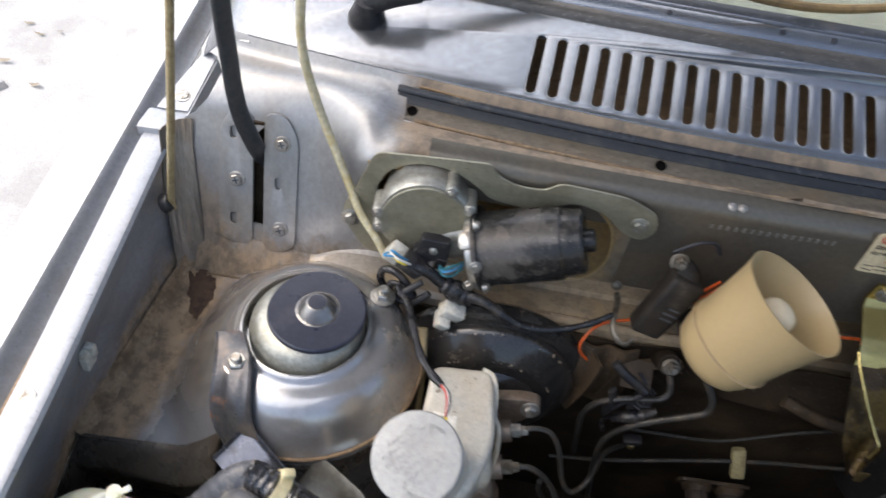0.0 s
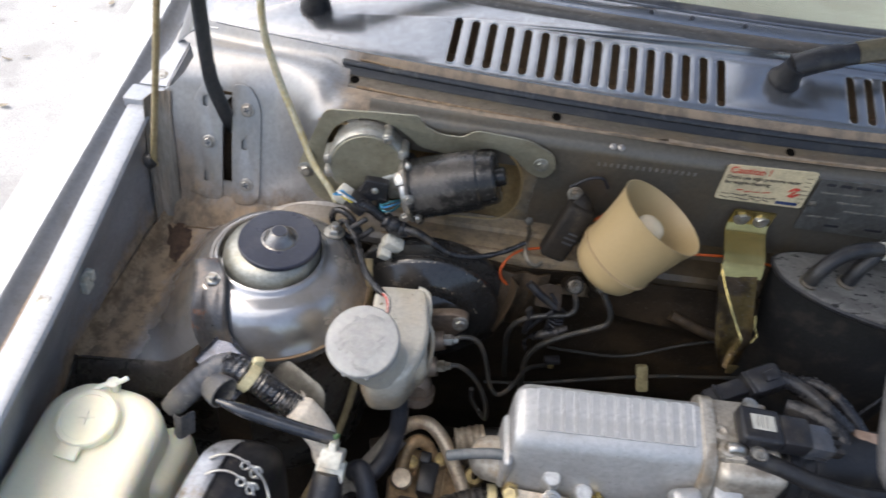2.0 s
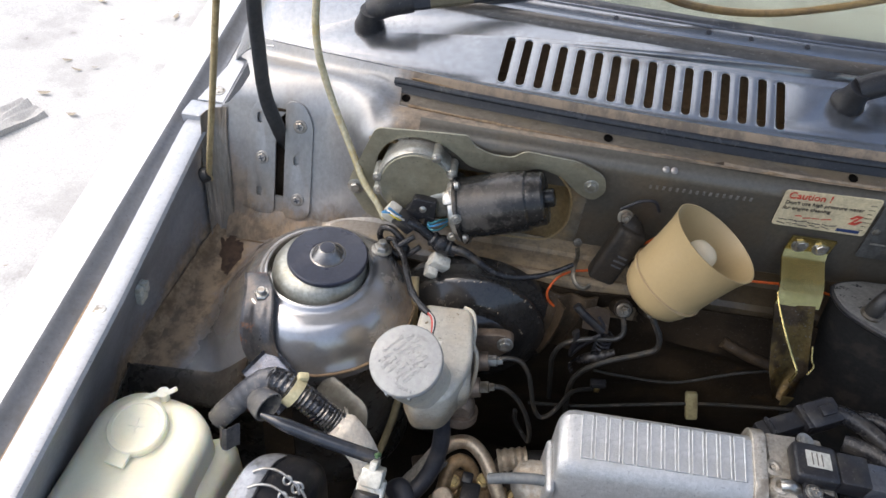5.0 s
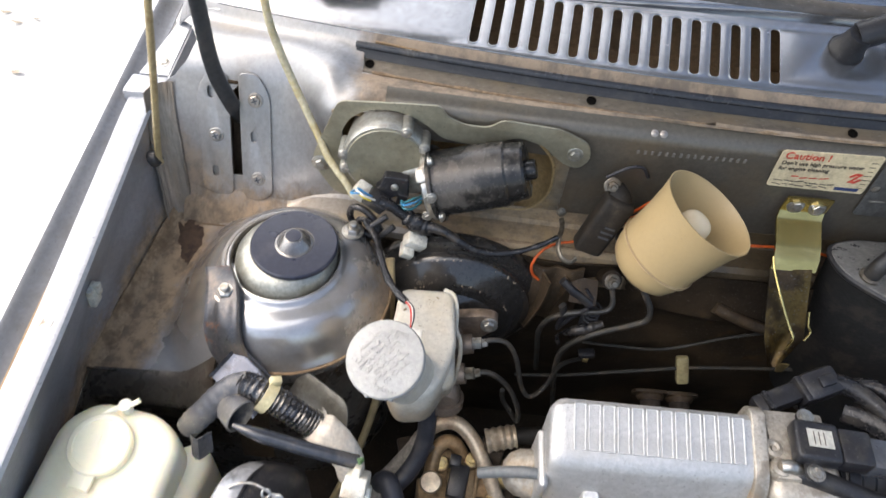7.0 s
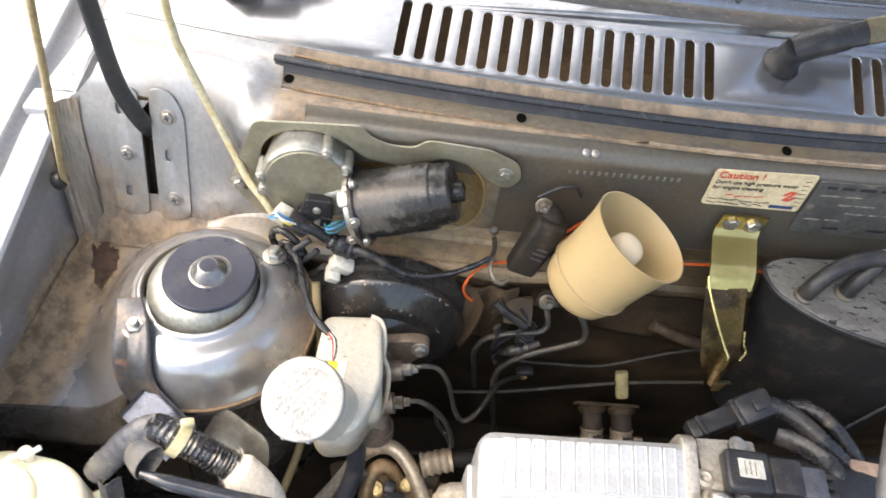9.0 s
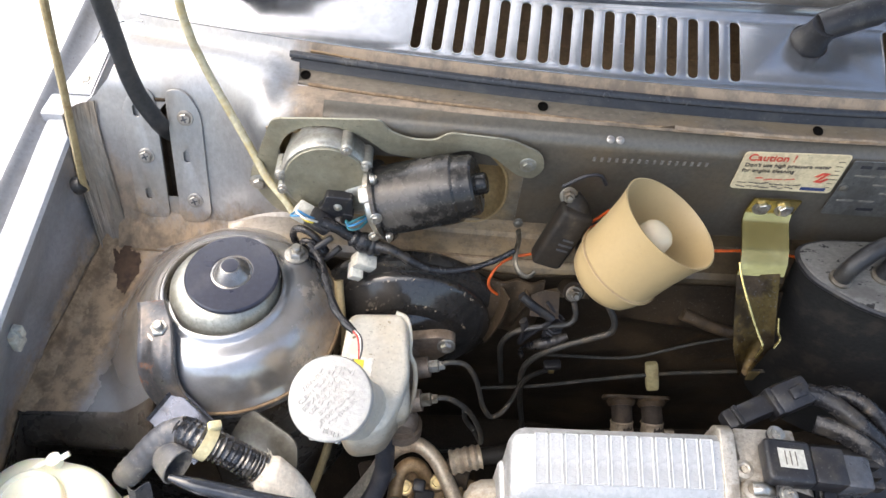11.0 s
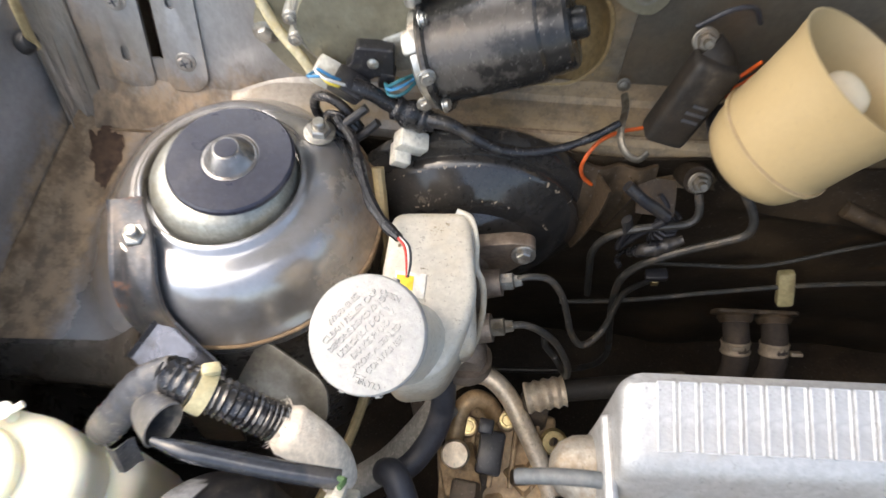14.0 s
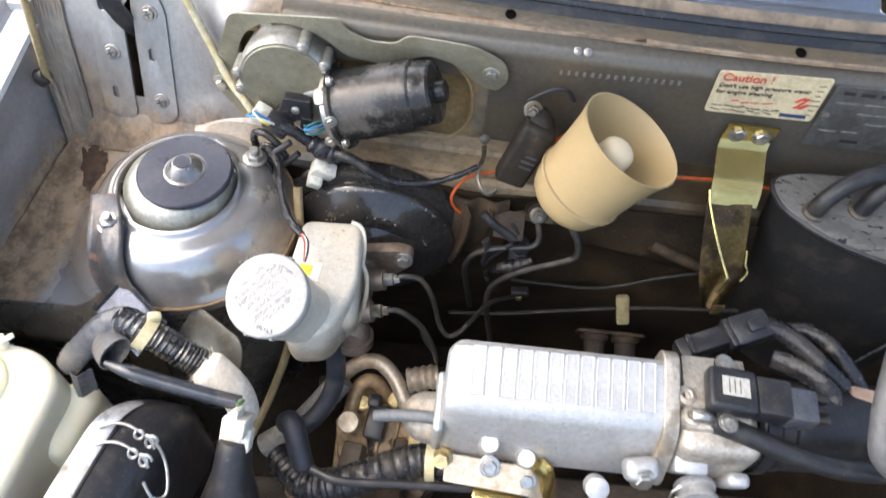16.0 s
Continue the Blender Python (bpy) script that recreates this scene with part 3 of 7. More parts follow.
def cowl_vent():
    """The sloping panel, with its slots cut through and turned-down rims."""
    outline = []
    n = 60
    for i in range(n + 1):
        x = -0.10 + 1.05 * i / n
        outline.append((x, 0.0445 + cowl_bow(x)))
    for i in range(n, -1, -1):
        x = -0.10 + 1.05 * i / n
        outline.append((x, 0.134 + cowl_bow(x)))
    holes = [[(px + 0.10 * (py - 0.08), py + cowl_bow(px)) for px, py in slot_ring(x, 0.0815, 0.0092, 0.060)] for x in SLOT_X + SLOT_X2]
    holes.append(circle(0.4935, 0.097 + cowl_bow(0.49), 0.0165, 28))
    holes.append(circle(0.002, 0.092 + cowl_bow(0.002), 0.0155, 28))
    bm = prism(outline, 0.0018, holes=holes, bevel=0.0006, segs=1)
    for v in bm.verts:
        v.co.z += SLOPE(v.co.y - cowl_bow(v.co.x)) + cowl_dip(v.co.x)
    return bm


part("vent_panel", cowl_vent(), COWL, cowl, "sloping vent panel with rows of upright slots", 50)
rim_me = None
for k, x in enumerate(SLOT_X + SLOT_X2):
    ring = [(px + 0.10 * (py - 0.08), py) for px, py in slot_ring(0, 0.0815, 0.0100, 0.0608)]
    if rim_me is None:
        pts = [Vector((px, py, SLOPE(py) + 0.0007)) for px, py in ring]
        bm = tube(pts + [pts[0]], 0.0009, 6, ends=False, straight=True)
        rim_me = mesh("slot_rim", bm, COWL)
    ob = new("slot_rim", rim_me)
    ob.location = (x, cowl_bow(x), cowl_dip(x))
    ob.parent = cowl
part("plenum", profile_sheet([(0.040, 0.880), (0.050, 0.84), (0.10, 0.83), (0.155, 0.84), (0.160, 0.92)], 0.06, X1, 40, cowl_bow),
     mat("brown dusty plenum", (0.26, 0.17, 0.09), 0.8, 0.0, (0.18, 0.12, 0.07), 15), cowl, "brown dusty plenum under the slots")
REARBAND = mat("dull brown-grey roll", (0.085, 0.078, 0.070), 0.34, 0.2, (0.12, 0.10, 0.08), 16, dirt=(0.19, 0.16, 0.125), dirt_scale=14, dirt_at=(0.58, 0.78), stretch=(0.4, 1, 1))
part("rear_roll", profile_sheet([(0.1335, 0.9205), (0.1345, 0.9240), (0.1370, 0.9275), (0.1405, 0.9300), (0.1440, 0.9310), (0.1450, 0.9300)], -0.10, X1, 60, cowl_bow, dip=cowl_dip), REARBAND, cowl, "dusty rolled rear edge")
part("rear_edge", profile_sheet([(0.1445, 0.9300), (0.1460, 0.9325), (0.1500, 0.9360), (0.1555, 0.9395), (0.1600, 0.9405)], -0.10, X1, 60, cowl_bow, dip=cowl_dip), COWL, cowl)
part("rear_bead", tube([(x, 0.1560 + cowl_bow(x), 0.9400 + cowl_dip(x)) for x in [-0.1 + 0.075 * i for i in range(15)]], 0.0011, 6), COWL, cowl)
# Small black dots carry the shade of the drain holes.
for x in (0.26, 0.355, 0.398, 0.455, 0.60):
    part("drain_hole_shade", lathe([(0, 0), (0.0022, 0), (0.0026, 0.0004), (0, 0.0006)], axis_frame((x, 0.1500 + cowl_bow(x), 0.9366 + cowl_dip(x)), (0, -0.6, 0.8)), 12), BLACKINK, cowl)

# the cowl's left end rolls down to the bonnet-hinge corner
corner = thing("wall_corner", "dusty grey corner panel beside the bonnet hinge", "body panel", kind="structure")


def corner_y(x, z):
    """How far back the corner panel lies at a height."""
    k = min(1.0, max(0.0, (0.035 - x) / 0.06))
    k = k * k * (3 - 2 * k)
    return wall_bow(x) + k * (-0.0105 + 0.40 * (z - 0.73)) - (1 - k) * 0.001


def corner_line(x):
    top = 0.05 + cowl_bow(x)
    crest_z = 0.862 + 0.006 * min(1, max(0, (x + 0.1) / 0.13))
    return curve_points([(x, corner_y(x, 0.690), 0.690), (x, corner_y(x, 0.76), 0.76), (x, corner_y(x, 0.825), 0.825), (x, corner_y(x, 0.85) + 0.002, 0.850),
                         (x, (corner_y(x, 0.86) + top - 0.02) / 2, crest_z + 0.003), (x, top - 0.016, crest_z + 0.012 + 0.6 * cowl_dip(x)), (x, top - 0.0045, 0.8950 + cowl_dip(x))], 6)


def cowl_line(x):
    """The firewall's top, shoulder and channel in one line, as they run on beside the corner."""
    w, c = wall_bow(x), cowl_bow(x)
    return curve_points([(x, w - 0.001, 0.690), (x, w - 0.001, 0.78), (x, w - 0.0005, 0.856), (x, w + 0.0165, 0.8716), (x, c + 0.0125, 0.8722 + cowl_dip(x)), (x, c + 0.026, 0.8755 + cowl_dip(x)), (x, c + 0.0455, 0.8950 + cowl_dip(x))], 6)


def corner_point(x, j):
    k = min(1.0, max(0.0, (x - 0.020) / 0.045))
    k = k * k * (3 - 2 * k)
    return corner_line(x)[j].lerp(cowl_line(x)[j], k)


COLS = 56


def left_edge(j):
    """Where the panel ends at the left: it steps in behind the bonnet rest's rail."""
    keys = [(0, -0.145), (12, -0.145), (14, -0.130), (18, -0.118), (24, -0.106), (28, -0.108), (36, -0.122)]
    for (a, p), (b, q) in zip(keys, keys[1:]):
        if a <= j <= b:
            return p + (q - p) * (j - a) / (b - a)


CORNER = {i: [corner_point(left_edge(j) + (0.077 - left_edge(j)) * i / COLS, j) for j in range(37)] for i in range(COLS + 1)}
part("corner_panel", sheet(lambda u, v: CORNER[round(u * COLS)][round(v * 36)], COLS, 36, 0.0015, skip=lambda i, j: (i in (17, 18, 19) and 4 < j < 16) or (i > 45 and j < 13) or (i > 47 and j > 23)), CORNERP, corner)


def pocket_fn(u, v):
    z = 0.722 + 0.116 * v
    x, d = ((-0.084, 0.0), (-0.084, 0.03), (-0.060, 0.03), (-0.060, 0.0))[round(u * 3)]
    return Vector((x, corner_y(x, z) + 0.001 + d, z))


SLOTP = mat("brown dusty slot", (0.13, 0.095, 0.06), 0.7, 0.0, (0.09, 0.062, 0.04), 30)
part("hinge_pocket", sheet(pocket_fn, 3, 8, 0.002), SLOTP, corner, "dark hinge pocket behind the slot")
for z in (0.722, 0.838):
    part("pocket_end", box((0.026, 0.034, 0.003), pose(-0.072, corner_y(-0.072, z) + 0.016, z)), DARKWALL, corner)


def end_fn(u, v):
    x = -0.150 + 0.052 * u
    y = 0.041 + cowl_bow(x) + 0.093 * v
    return Vector((x, y, SLOPE(0.041 + 0.093 * v) + cowl_dip(x) - 0.030 * (1 - u) ** 2.2 - 0.004 * (1 - v) ** 4))


part("cowl_end", sheet(end_fn, 12, 12, 0.0015), COWL, corner)

# sealing strip in the channel
seal = thing("sealing_strip", "dusty black rubber sealing strip with fixing holes along the cowl", "sealing strip")
part("web", profile_sheet([(0.0290, 0.8768), (0.0312, 0.8790), (0.0330, 0.8825), (0.0352, 0.8855)], 0.042, X1, 60, cowl_bow, 0.0018, dip=cowl_dip), RUBBER, seal)
part("lip", tube([(x, 0.0352 + cowl_bow(x), 0.8862 + cowl_dip(x)) for x in [0.042 + 0.0227 * i for i in range(41)]], 0.0034, 10, step=3, flat=0.9), BLUEPAD, seal, "smooth blue-black sealing lip")
# Shallow black discs; the shade inside the seal's holes is their colour.
HOLE = mat("black hole shade", (0.006, 0.005, 0.004), 0.9, spec=0.05)
for x in (0.056, 0.262, 0.497, 0.73):
    part("fixing_hole_shade", lathe([(0, 0), (0.0042, 0), (0.0046, 0.0008), (0.0034, 0.0012), (0.003, -0.001), (0, -0.001)], axis_frame((x, 0.0240 + cowl_bow(x), 0.8742 + cowl_dip(x)), (0, -0.3, 0.95)), 16), HOLE, seal)

# windscreen
screen = thing("window_1", "windscreen behind a black rubber seal, pale dashboard behind", "windscreen", kind="structure")
part("seal", profile_sheet([(0.1590, 0.9400), (0.1605, 0.9425), (0.1630, 0.9440), (0.1660, 0.9445)], -0.1, X1, 60, cowl_bow, 0.002, dip=cowl_dip), mat("greyed rubber", (0.055, 0.057, 0.062), 0.36, 0.0, (0.085, 0.085, 0.088), 20, dirt=(0.16, 0.14, 0.12), dirt_scale=20), screen, "greyed rubber seal")
pane = part("pane", sheet(lambda u, v: Vector((-0.1 + 1.05 * u, 0.165 + cowl_bow(-0.1 + 1.05 * u) + 0.42 * v, 0.9420 + cowl_dip(-0.1 + 1.05 * u) + 0.34 * v)), 24, 2, 0.005), GLASS, screen)
pane.visible_shadow = False
part("dashboard", sheet(lambda u, v: Vector((-0.1 + 1.05 * u, 0.171 + cowl_bow(-0.1 + 1.05 * u) + 0.45 * v, 0.926 + cowl_dip(-0.1 + 1.05 * u) - 0.02 * v)), 24, 4, 0.01), DASH, screen, "beige dashboard")


# the wing, its gutter and the apron
def gutter_z(y):
    return 0.812 + 0.055 * y


def gutter_dx(y):
    return -0.012 * min(1.0, max(0.0, (y + 0.20) / 0.23))


def sweep_y(section, y0, y1, ny, thick=0.0015, zfn=gutter_z, dx=lambda y: 0.0):
    def fn(u, v):
        y = y0 + (y1 - y0) * u
        k = v * (len(section) - 1)
        i = min(int(k), len(section) - 2)
        t = k - i
        a, b = section[i], section[i + 1]
        return Vector((a[0] + (b[0] - a[0]) * t + dx(y), y, zfn(y) + a[1] + (b[1] - a[1]) * t))
    return sheet(fn, ny, len(section) - 1, thick)


# Car paint darkened for the flange's side, which turns from the light.
FLANGEP = mat("flange paint darkened for shade", (0.195, 0.20, 0.21), 0.42, 0.4, (0.16, 0.155, 0.15), 10, fine=0.05, dirt=(0.2, 0.16, 0.12), dirt_scale=14, dirt_at=(0.62, 0.8))
# Apron's paint made paler for the sky that the ledge reflects.
GUTTERP = mat("grey gutter paint paled for sky", (0.40, 0.414, 0.44), 0.38, 0.32, (0.43, 0.437, 0.455), 14, fine=0.04, dirt=(0.35, 0.3, 0.24), dirt_scale=30, dirt_at=(0.64, 0.8))
wing = thing("wing", "grey front wing with a drip gutter, coloured as if sunlit", "car wing")
# Grey car paint with its base lightened for the sun on the wing.
WINGPAINT = mat("grey wing paint paled for sun", (0.62, 0.62, 0.62), 0.35, 0.2, (0.66, 0.66, 0.66), 10, coat=0.4)
part("wing_skin", sweep_y([(-0.36, -0.55), (-0.350, -0.40), (-0.330, -0.25), (-0.298, -0.12), (-0.266, -0.05), (-0.243, -0.020), (-0.232, -0.009), (-0.220, -0.0025), (-0.205, 0.0004), (-0.1895, 0.0012)], -0.85, 0.55, 30), WINGPAINT, wing)
part("flange", sweep_y([(-0.1895, 0.0016), (-0.1885, 0.0030), (-0.1870, 0.0026), (-0.1845, 0.0000), (-0.1740, -0.0078), (-0.1690, -0.0080)], -0.85, 0.55, 30), FLANGEP, wing, "dark seam flange")
part("sealant_bead", tube([(-0.1700, y, gutter_z(y) - 0.0060 + 0.0008 * math.sin(y * 90)) for y in [-0.8 + 0.05 * i for i in range(18)]], 0.0032, 8), TAN, wing, "brown sealant bead")
part("gutter", sweep_y([(-0.1700, -0.0080), (-0.1690, -0.0040), (-0.1675, -0.0012), (-0.165, -0.0005), (-0.149, 0.0), (-0.1462, -0.001), (-0.1445, -0.004)], -0.85, 0.05, 30, dx=lambda y: 0.6 * gutter_dx(y)),
     GUTTERP, wing, "bright gutter ledge")
for y in (-0.205, -0.50):
    screw(wing, (-0.1565, y, gutter_z(y) + 0.0005), (0, 0, 1), 0.005, 0.002)

# Tower and apron paint darkened for the shade under the shelf; dirt patches on top.
FRONTP = mat("shade-darkened brown-grey paint", (0.105, 0.094, 0.082), 0.28, 0.4, (0.045, 0.034, 0.024), 16, (0.42, 0.65), dirt=(0.13, 0.09, 0.055), dirt_scale=18, dirt_at=(0.58, 0.76), bump=0.06)
APRONP = mat("grey apron paint with tan dust", (0.30, 0.31, 0.335), 0.40, 0.35, (0.25, 0.254, 0.265), 9, (0.45, 0.6), fine=0.04, dirt=(0.40, 0.295, 0.185), dirt_scale=12, dirt_at=(0.60, 0.80), bump=0.04, bump_scale=50, zones=(((0, -0.2, 1), 0.742, 0.702, 0.9), ((0, 1, 0), -0.005, 0.035, 0.75)), specks=0.25)
apron = thing("wall_apron", "grey inner wing panel with tan sealant along its foot", "inner wing", kind="structure")


def apron_foot(y):
    return -0.140 - 0.24 * min(0.17, max(0.0, -y))


def shelf_z(x, y):
    return 0.7035 + 0.20 * y + 0.05 * (x + 0.11)


def apron_fn(u, v):
    y = 0.06 - 0.915 * u
    top = Vector((-0.1457 + 0.6 * gutter_dx(y), y, gutter_z(y) - 0.003))
    foot_z = shelf_z(-0.12, y) if y > -0.175 else shelf_z(-0.12, -0.175) - (-(y + 0.175)) * 0.25
    bot = Vector((apron_foot(y), y, foot_z - 0.004))
    p = top.lerp(bot, v)
    p.x -= 0.006 * math.sin(v * math.pi) + 0.003 * noise.noise((y * 12, v * 4, 2)) * math.sin(v * math.pi)
    return p


part("panel", sheet(apron_fn, 60, 14, 0.0015), APRONP, apron)
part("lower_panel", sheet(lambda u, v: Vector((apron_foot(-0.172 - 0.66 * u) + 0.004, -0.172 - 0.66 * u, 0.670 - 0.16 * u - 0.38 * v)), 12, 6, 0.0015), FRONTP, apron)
# dust and sealant lying in the angle at the foot


def foot_fn(u, v):
    y = 0.010 - 0.180 * u
    w = 0.016
    x = apron_foot(y) + 0.001 + w * v
    return Vector((x, y, shelf_z(x, y) + 0.0022 - 0.0034 * v + 0.010 * (1 - v) ** 5 + 0.0022 * noise.noise((x * 70, y * 45, 4)) + 0.0008 * noise.noise((x * 240, y * 200, 4))))


def fillet_fn(u, v):
    """Brushed sealant that rounds the angle between the inner wing and the corner panel."""
    z = 0.694 + 0.138 * v
    r = 0.020 + 0.0009 * noise.noise((u * 9 + 2.4 * v * v, v * 3.1, 1)) + 0.0006 * noise.noise((u * 26 - 5 * v, v * 5, 6))
    xa, yc = -0.1405 - 0.012 * min(1.0, (z - 0.694) / 0.115), corner_y(-0.115, z) - 0.0022
    a = math.pi / 2 * u
    return Vector((xa + 0.020 - r * math.cos(a), yc - 0.020 + r * math.sin(a), z))


part("sealant_fillet", sheet(fillet_fn, 60, 26, 0.0008), mat("brushed grey-brown sealant", (0.26, 0.236, 0.207), 0.36, 0.3, (0.21, 0.18, 0.145), 30, (0.42, 0.62), dirt=(0.29, 0.215, 0.145), dirt_scale=16, dirt_at=(0.52, 0.72), bump=0.6, bump_scale=170, stretch=(1, 1, 0.14)), apron, "brushed grey-tan sealant")
part("foot_sealant", sheet(foot_fn, 140, 14, 0.001), mat("caked tan dust", (0.34, 0.25, 0.16), 0.8, 0.0, (0.17, 0.118, 0.072), 44, (0.42, 0.66), fine=0.2, bump=0.3, bump_scale=200), apron, "tan sealant and caked dust")
RUSTSPOT = mat("brown bare rusty metal", (0.09, 0.055, 0.035), 0.8, 0.2, (0.05, 0.03, 0.02), 60, bump=0.3, bump_scale=200)
bm = bmesh.new()
ring = []
for i in range(60):
    a = 2 * math.pi * i / 60
    k = 1 + 0.55 * noise.noise((math.cos(a) * 1.6, math.sin(a) * 1.6, 3)) + 0.25 * noise.noise((math.cos(a) * 6, math.sin(a) * 6, 5))
    x, y = -0.117 + 0.013 * k * math.cos(a) - 0.006 * math.sin(a), -0.030 + 0.024 * k * math.sin(a)
    ring.append(bm.verts.new((x, y, shelf_z(x, y) + 0.0016)))
bm.faces.new(ring)
part("rust_patch", bm, RUSTSPOT, apron, "bare brown rusty patch")

# strut tower and the shelf that runs from it to the apron
tower = thing("strut_tower", "grey pressed-steel strut tower, shiny dome with dust", "strut tower")
TC, TZ = Vector((0.0, -0.092, 0.0)), 0.766
DOME = [(0.0482, -0.016), (0.0485, 0.0006), (0.0490, 0.0019), (0.0500, 0.0024), (0.0512, 0.0021), (0.0530, 0.0006), (0.0545, -0.0014), (0.0565, -0.0026), (0.060, -0.0034), (0.065, -0.0046), (0.070, -0.0070), (0.0745, -0.0108), (0.0785, -0.0160), (0.0825, -0.0230), (0.0858, -0.0305), (0.0885, -0.0365), (0.091, -0.040)]


def shelf_side(deg):
    """1 where the tower runs out into the shelf, 0 where it stands free."""
    w = min(1.0, max(0.0, (deg - 45) / 25)) * min(1.0, max(0.0, (246 - deg) / 12))
    return w * w * (3 - 2 * w)


def flare(r, x, y):
    """The tower's side where it runs out into the shelf."""
    s = min(1.0, max(0.0, (r - 0.0545) / 0.066))
    top = TZ - 0.0004
    return top - (top - shelf_z(x, y)) * (0.30 * s + 0.70 * s * s * (3 - 2 * s))


def tower_fn():
    bm = bmesh.new()
    n = 96
    cols = []
    for i in range(n):
        a = 2 * math.pi * i / n
        c, s = math.cos(a), math.sin(a)
        deg = math.degrees(a)
        w = shelf_side(deg)
        col = []
        for r, z in DOME:
            x, y = TC.x + r * c, TC.y + r * s
            col.append(Vector((x, y, TZ + z + w * (flare(r, x, y) - TZ - z) * (r > 0.0545))))
        # how far the shelf runs this way
        lim = []
        if c < -1e-3:
            lim.append((-0.182 - TC.x) / c)
        if s > 1e-3:
            lim.append((0.030 - TC.y) / s)
        if s < -1e-3:
            lim.append((-0.169 - TC.y) / s)
        reach = max(0.106, min(lim) if lim else 0.106)
        for k in range(1, 13):
            t = (k / 12) ** 1.4
            r = 0.091 + (reach - 0.091) * t
            x, y = TC.x + r * c, TC.y + r * s
            z = flare(r, x, y)
            q = k / 12
            lip_r = 0.091 + 0.0045 * min(1, q * 2)
            lip_z = TZ - 0.040 - 0.006 * min(1, q * 2) - 0.14 * max(0, q - 0.5) * 2
            col.append(Vector((x, y, z)).lerp(Vector((TC.x + lip_r * c, TC.y + lip_r * s, lip_z)), 1 - w))
        cols.append([bm.verts.new(p) for p in col])
    for i in range(n):
        p, q = cols[i], cols[(i + 1) % n]
        for j in range(len(p) - 1):
            bm.faces.new((p[j], q[j], q[j + 1], p[j + 1]))
    return bm


TOWERP = mat("shiny grey tower paint with dust", (0.37, 0.374, 0.388), 0.22, 0.64, (0.275, 0.248, 0.218), 7, (0.40, 0.64), fine=0.03, rough_var=0.12, smudge=0.04, dirt=(0.39, 0.27, 0.158), dirt_scale=12, dirt_at=(0.64, 0.86), bump=0.02, bump_scale=40, zones=(((1, -0.24, 0), -0.074, -0.104, 0.92, 0.06), ((0, 1, 0), -0.014, 0.016, 0.7, 0.05), ((1, 0, 0), 0.066, 0.095, 0.6)), coat=0.5, specks=0.15)
STRAPM = mat("dark steel strap with rust", (0.070, 0.070, 0.074), 0.30, 0.5, (0.15, 0.125, 0.105), 22, dirt=(0.20, 0.085, 0.04), dirt_scale=24, dirt_at=(0.54, 0.61), bump=0.06)
part("dome", tower_fn(), TOWERP, tower)
lip = []
for i in range(40):
    a = radians(-118 + 172 * i / 39)
    lip.append((TC.x + 0.0955 * math.cos(a), TC.y + 0.0955 * math.sin(a), TZ - 0.0440 + 0.0012 * noise.noise((i * 0.6, 2, 0))))
part("lip_seam", tube(lip, 0.0013, 8, step=2), TAN, tower, "rusty tan weld lip")
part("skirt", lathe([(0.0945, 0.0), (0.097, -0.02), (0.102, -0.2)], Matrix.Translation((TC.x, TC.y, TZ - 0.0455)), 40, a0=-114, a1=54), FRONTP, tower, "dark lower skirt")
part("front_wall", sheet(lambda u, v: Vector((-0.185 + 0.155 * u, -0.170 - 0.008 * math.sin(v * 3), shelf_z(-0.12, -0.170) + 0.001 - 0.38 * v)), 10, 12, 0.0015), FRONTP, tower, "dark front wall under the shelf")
ROLL = curve_points([(-0.1675, 0.0006, 0), (-0.1705, -0.0006, 0), (-0.1745, -0.0050, 0), (-0.1800, -0.0130, 0), (-0.1850, -0.0200, 0), (-0.1860, -0.0270, 0), (-0.1830, -0.0360, 0), (-0.1800, -0.0600, 0)], 4)


def front_roll(u, v):
    """The shelf's front edge, rolled over and pressed in again below."""
    x = -0.184 + 0.133 * u
    p = ROLL[round(v * (len(ROLL) - 1))]
    return Vector((x, p.x - 0.010 * u * u * min(1.0, v * 3), flare(math.hypot(x - TC.x, -0.169 - TC.y), x, -0.169) + p.y))


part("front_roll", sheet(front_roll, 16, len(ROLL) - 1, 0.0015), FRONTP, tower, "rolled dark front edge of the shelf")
# rust-brown block, coloured dark for the shade in the recess below the front edge
part("recess_shade", box((0.05, 0.006, 0.022), pose(-0.115, -0.178, 0.630, 0, 0, 0), 0.006), DARKWALL, tower)

part("shelf_seam", tube([(x, -0.012 + 0.05 * (x + 0.09) * (x + 0.09) - 0.06 * (x + 0.09), shelf_z(x, -0.012) + 0.0012) for x in (-0.118, -0.10, -0.08, -0.06, -0.045)], 0.0009, 6), TAN, tower, "thin seam with tan sealant")

# strut top mount
mount = thing("strut_mount", "greenish zinc strut top mount with a black rubber disc", "strut mount")
part("cup", lathe([(0.0, -0.012), (0.0462, -0.012), (0.0462, -0.003), (0.0444, 0.004), (0.0412, 0.009), (0.036, 0.0125), (0.03, 0.0145), (0.0, 0.0145)], Matrix.Translation((TC.x + 0.001, TC.y, TZ)), 56), MOUNT, mount, "greenish zinc cup")
part("disc", lathe([(0.0, 0.013), (0.0368, 0.013), (0.0384, 0.0142), (0.0389, 0.0160), (0.0384, 0.0178), (0.0372, 0.0189), (0.0180, 0.0190), (0.0168, 0.0186), (0.0162, 0.0178), (0.0, 0.0178)], Matrix.Translation((0.009, -0.090, TZ)), 56), DISC, mount, "black rubber disc", 12)
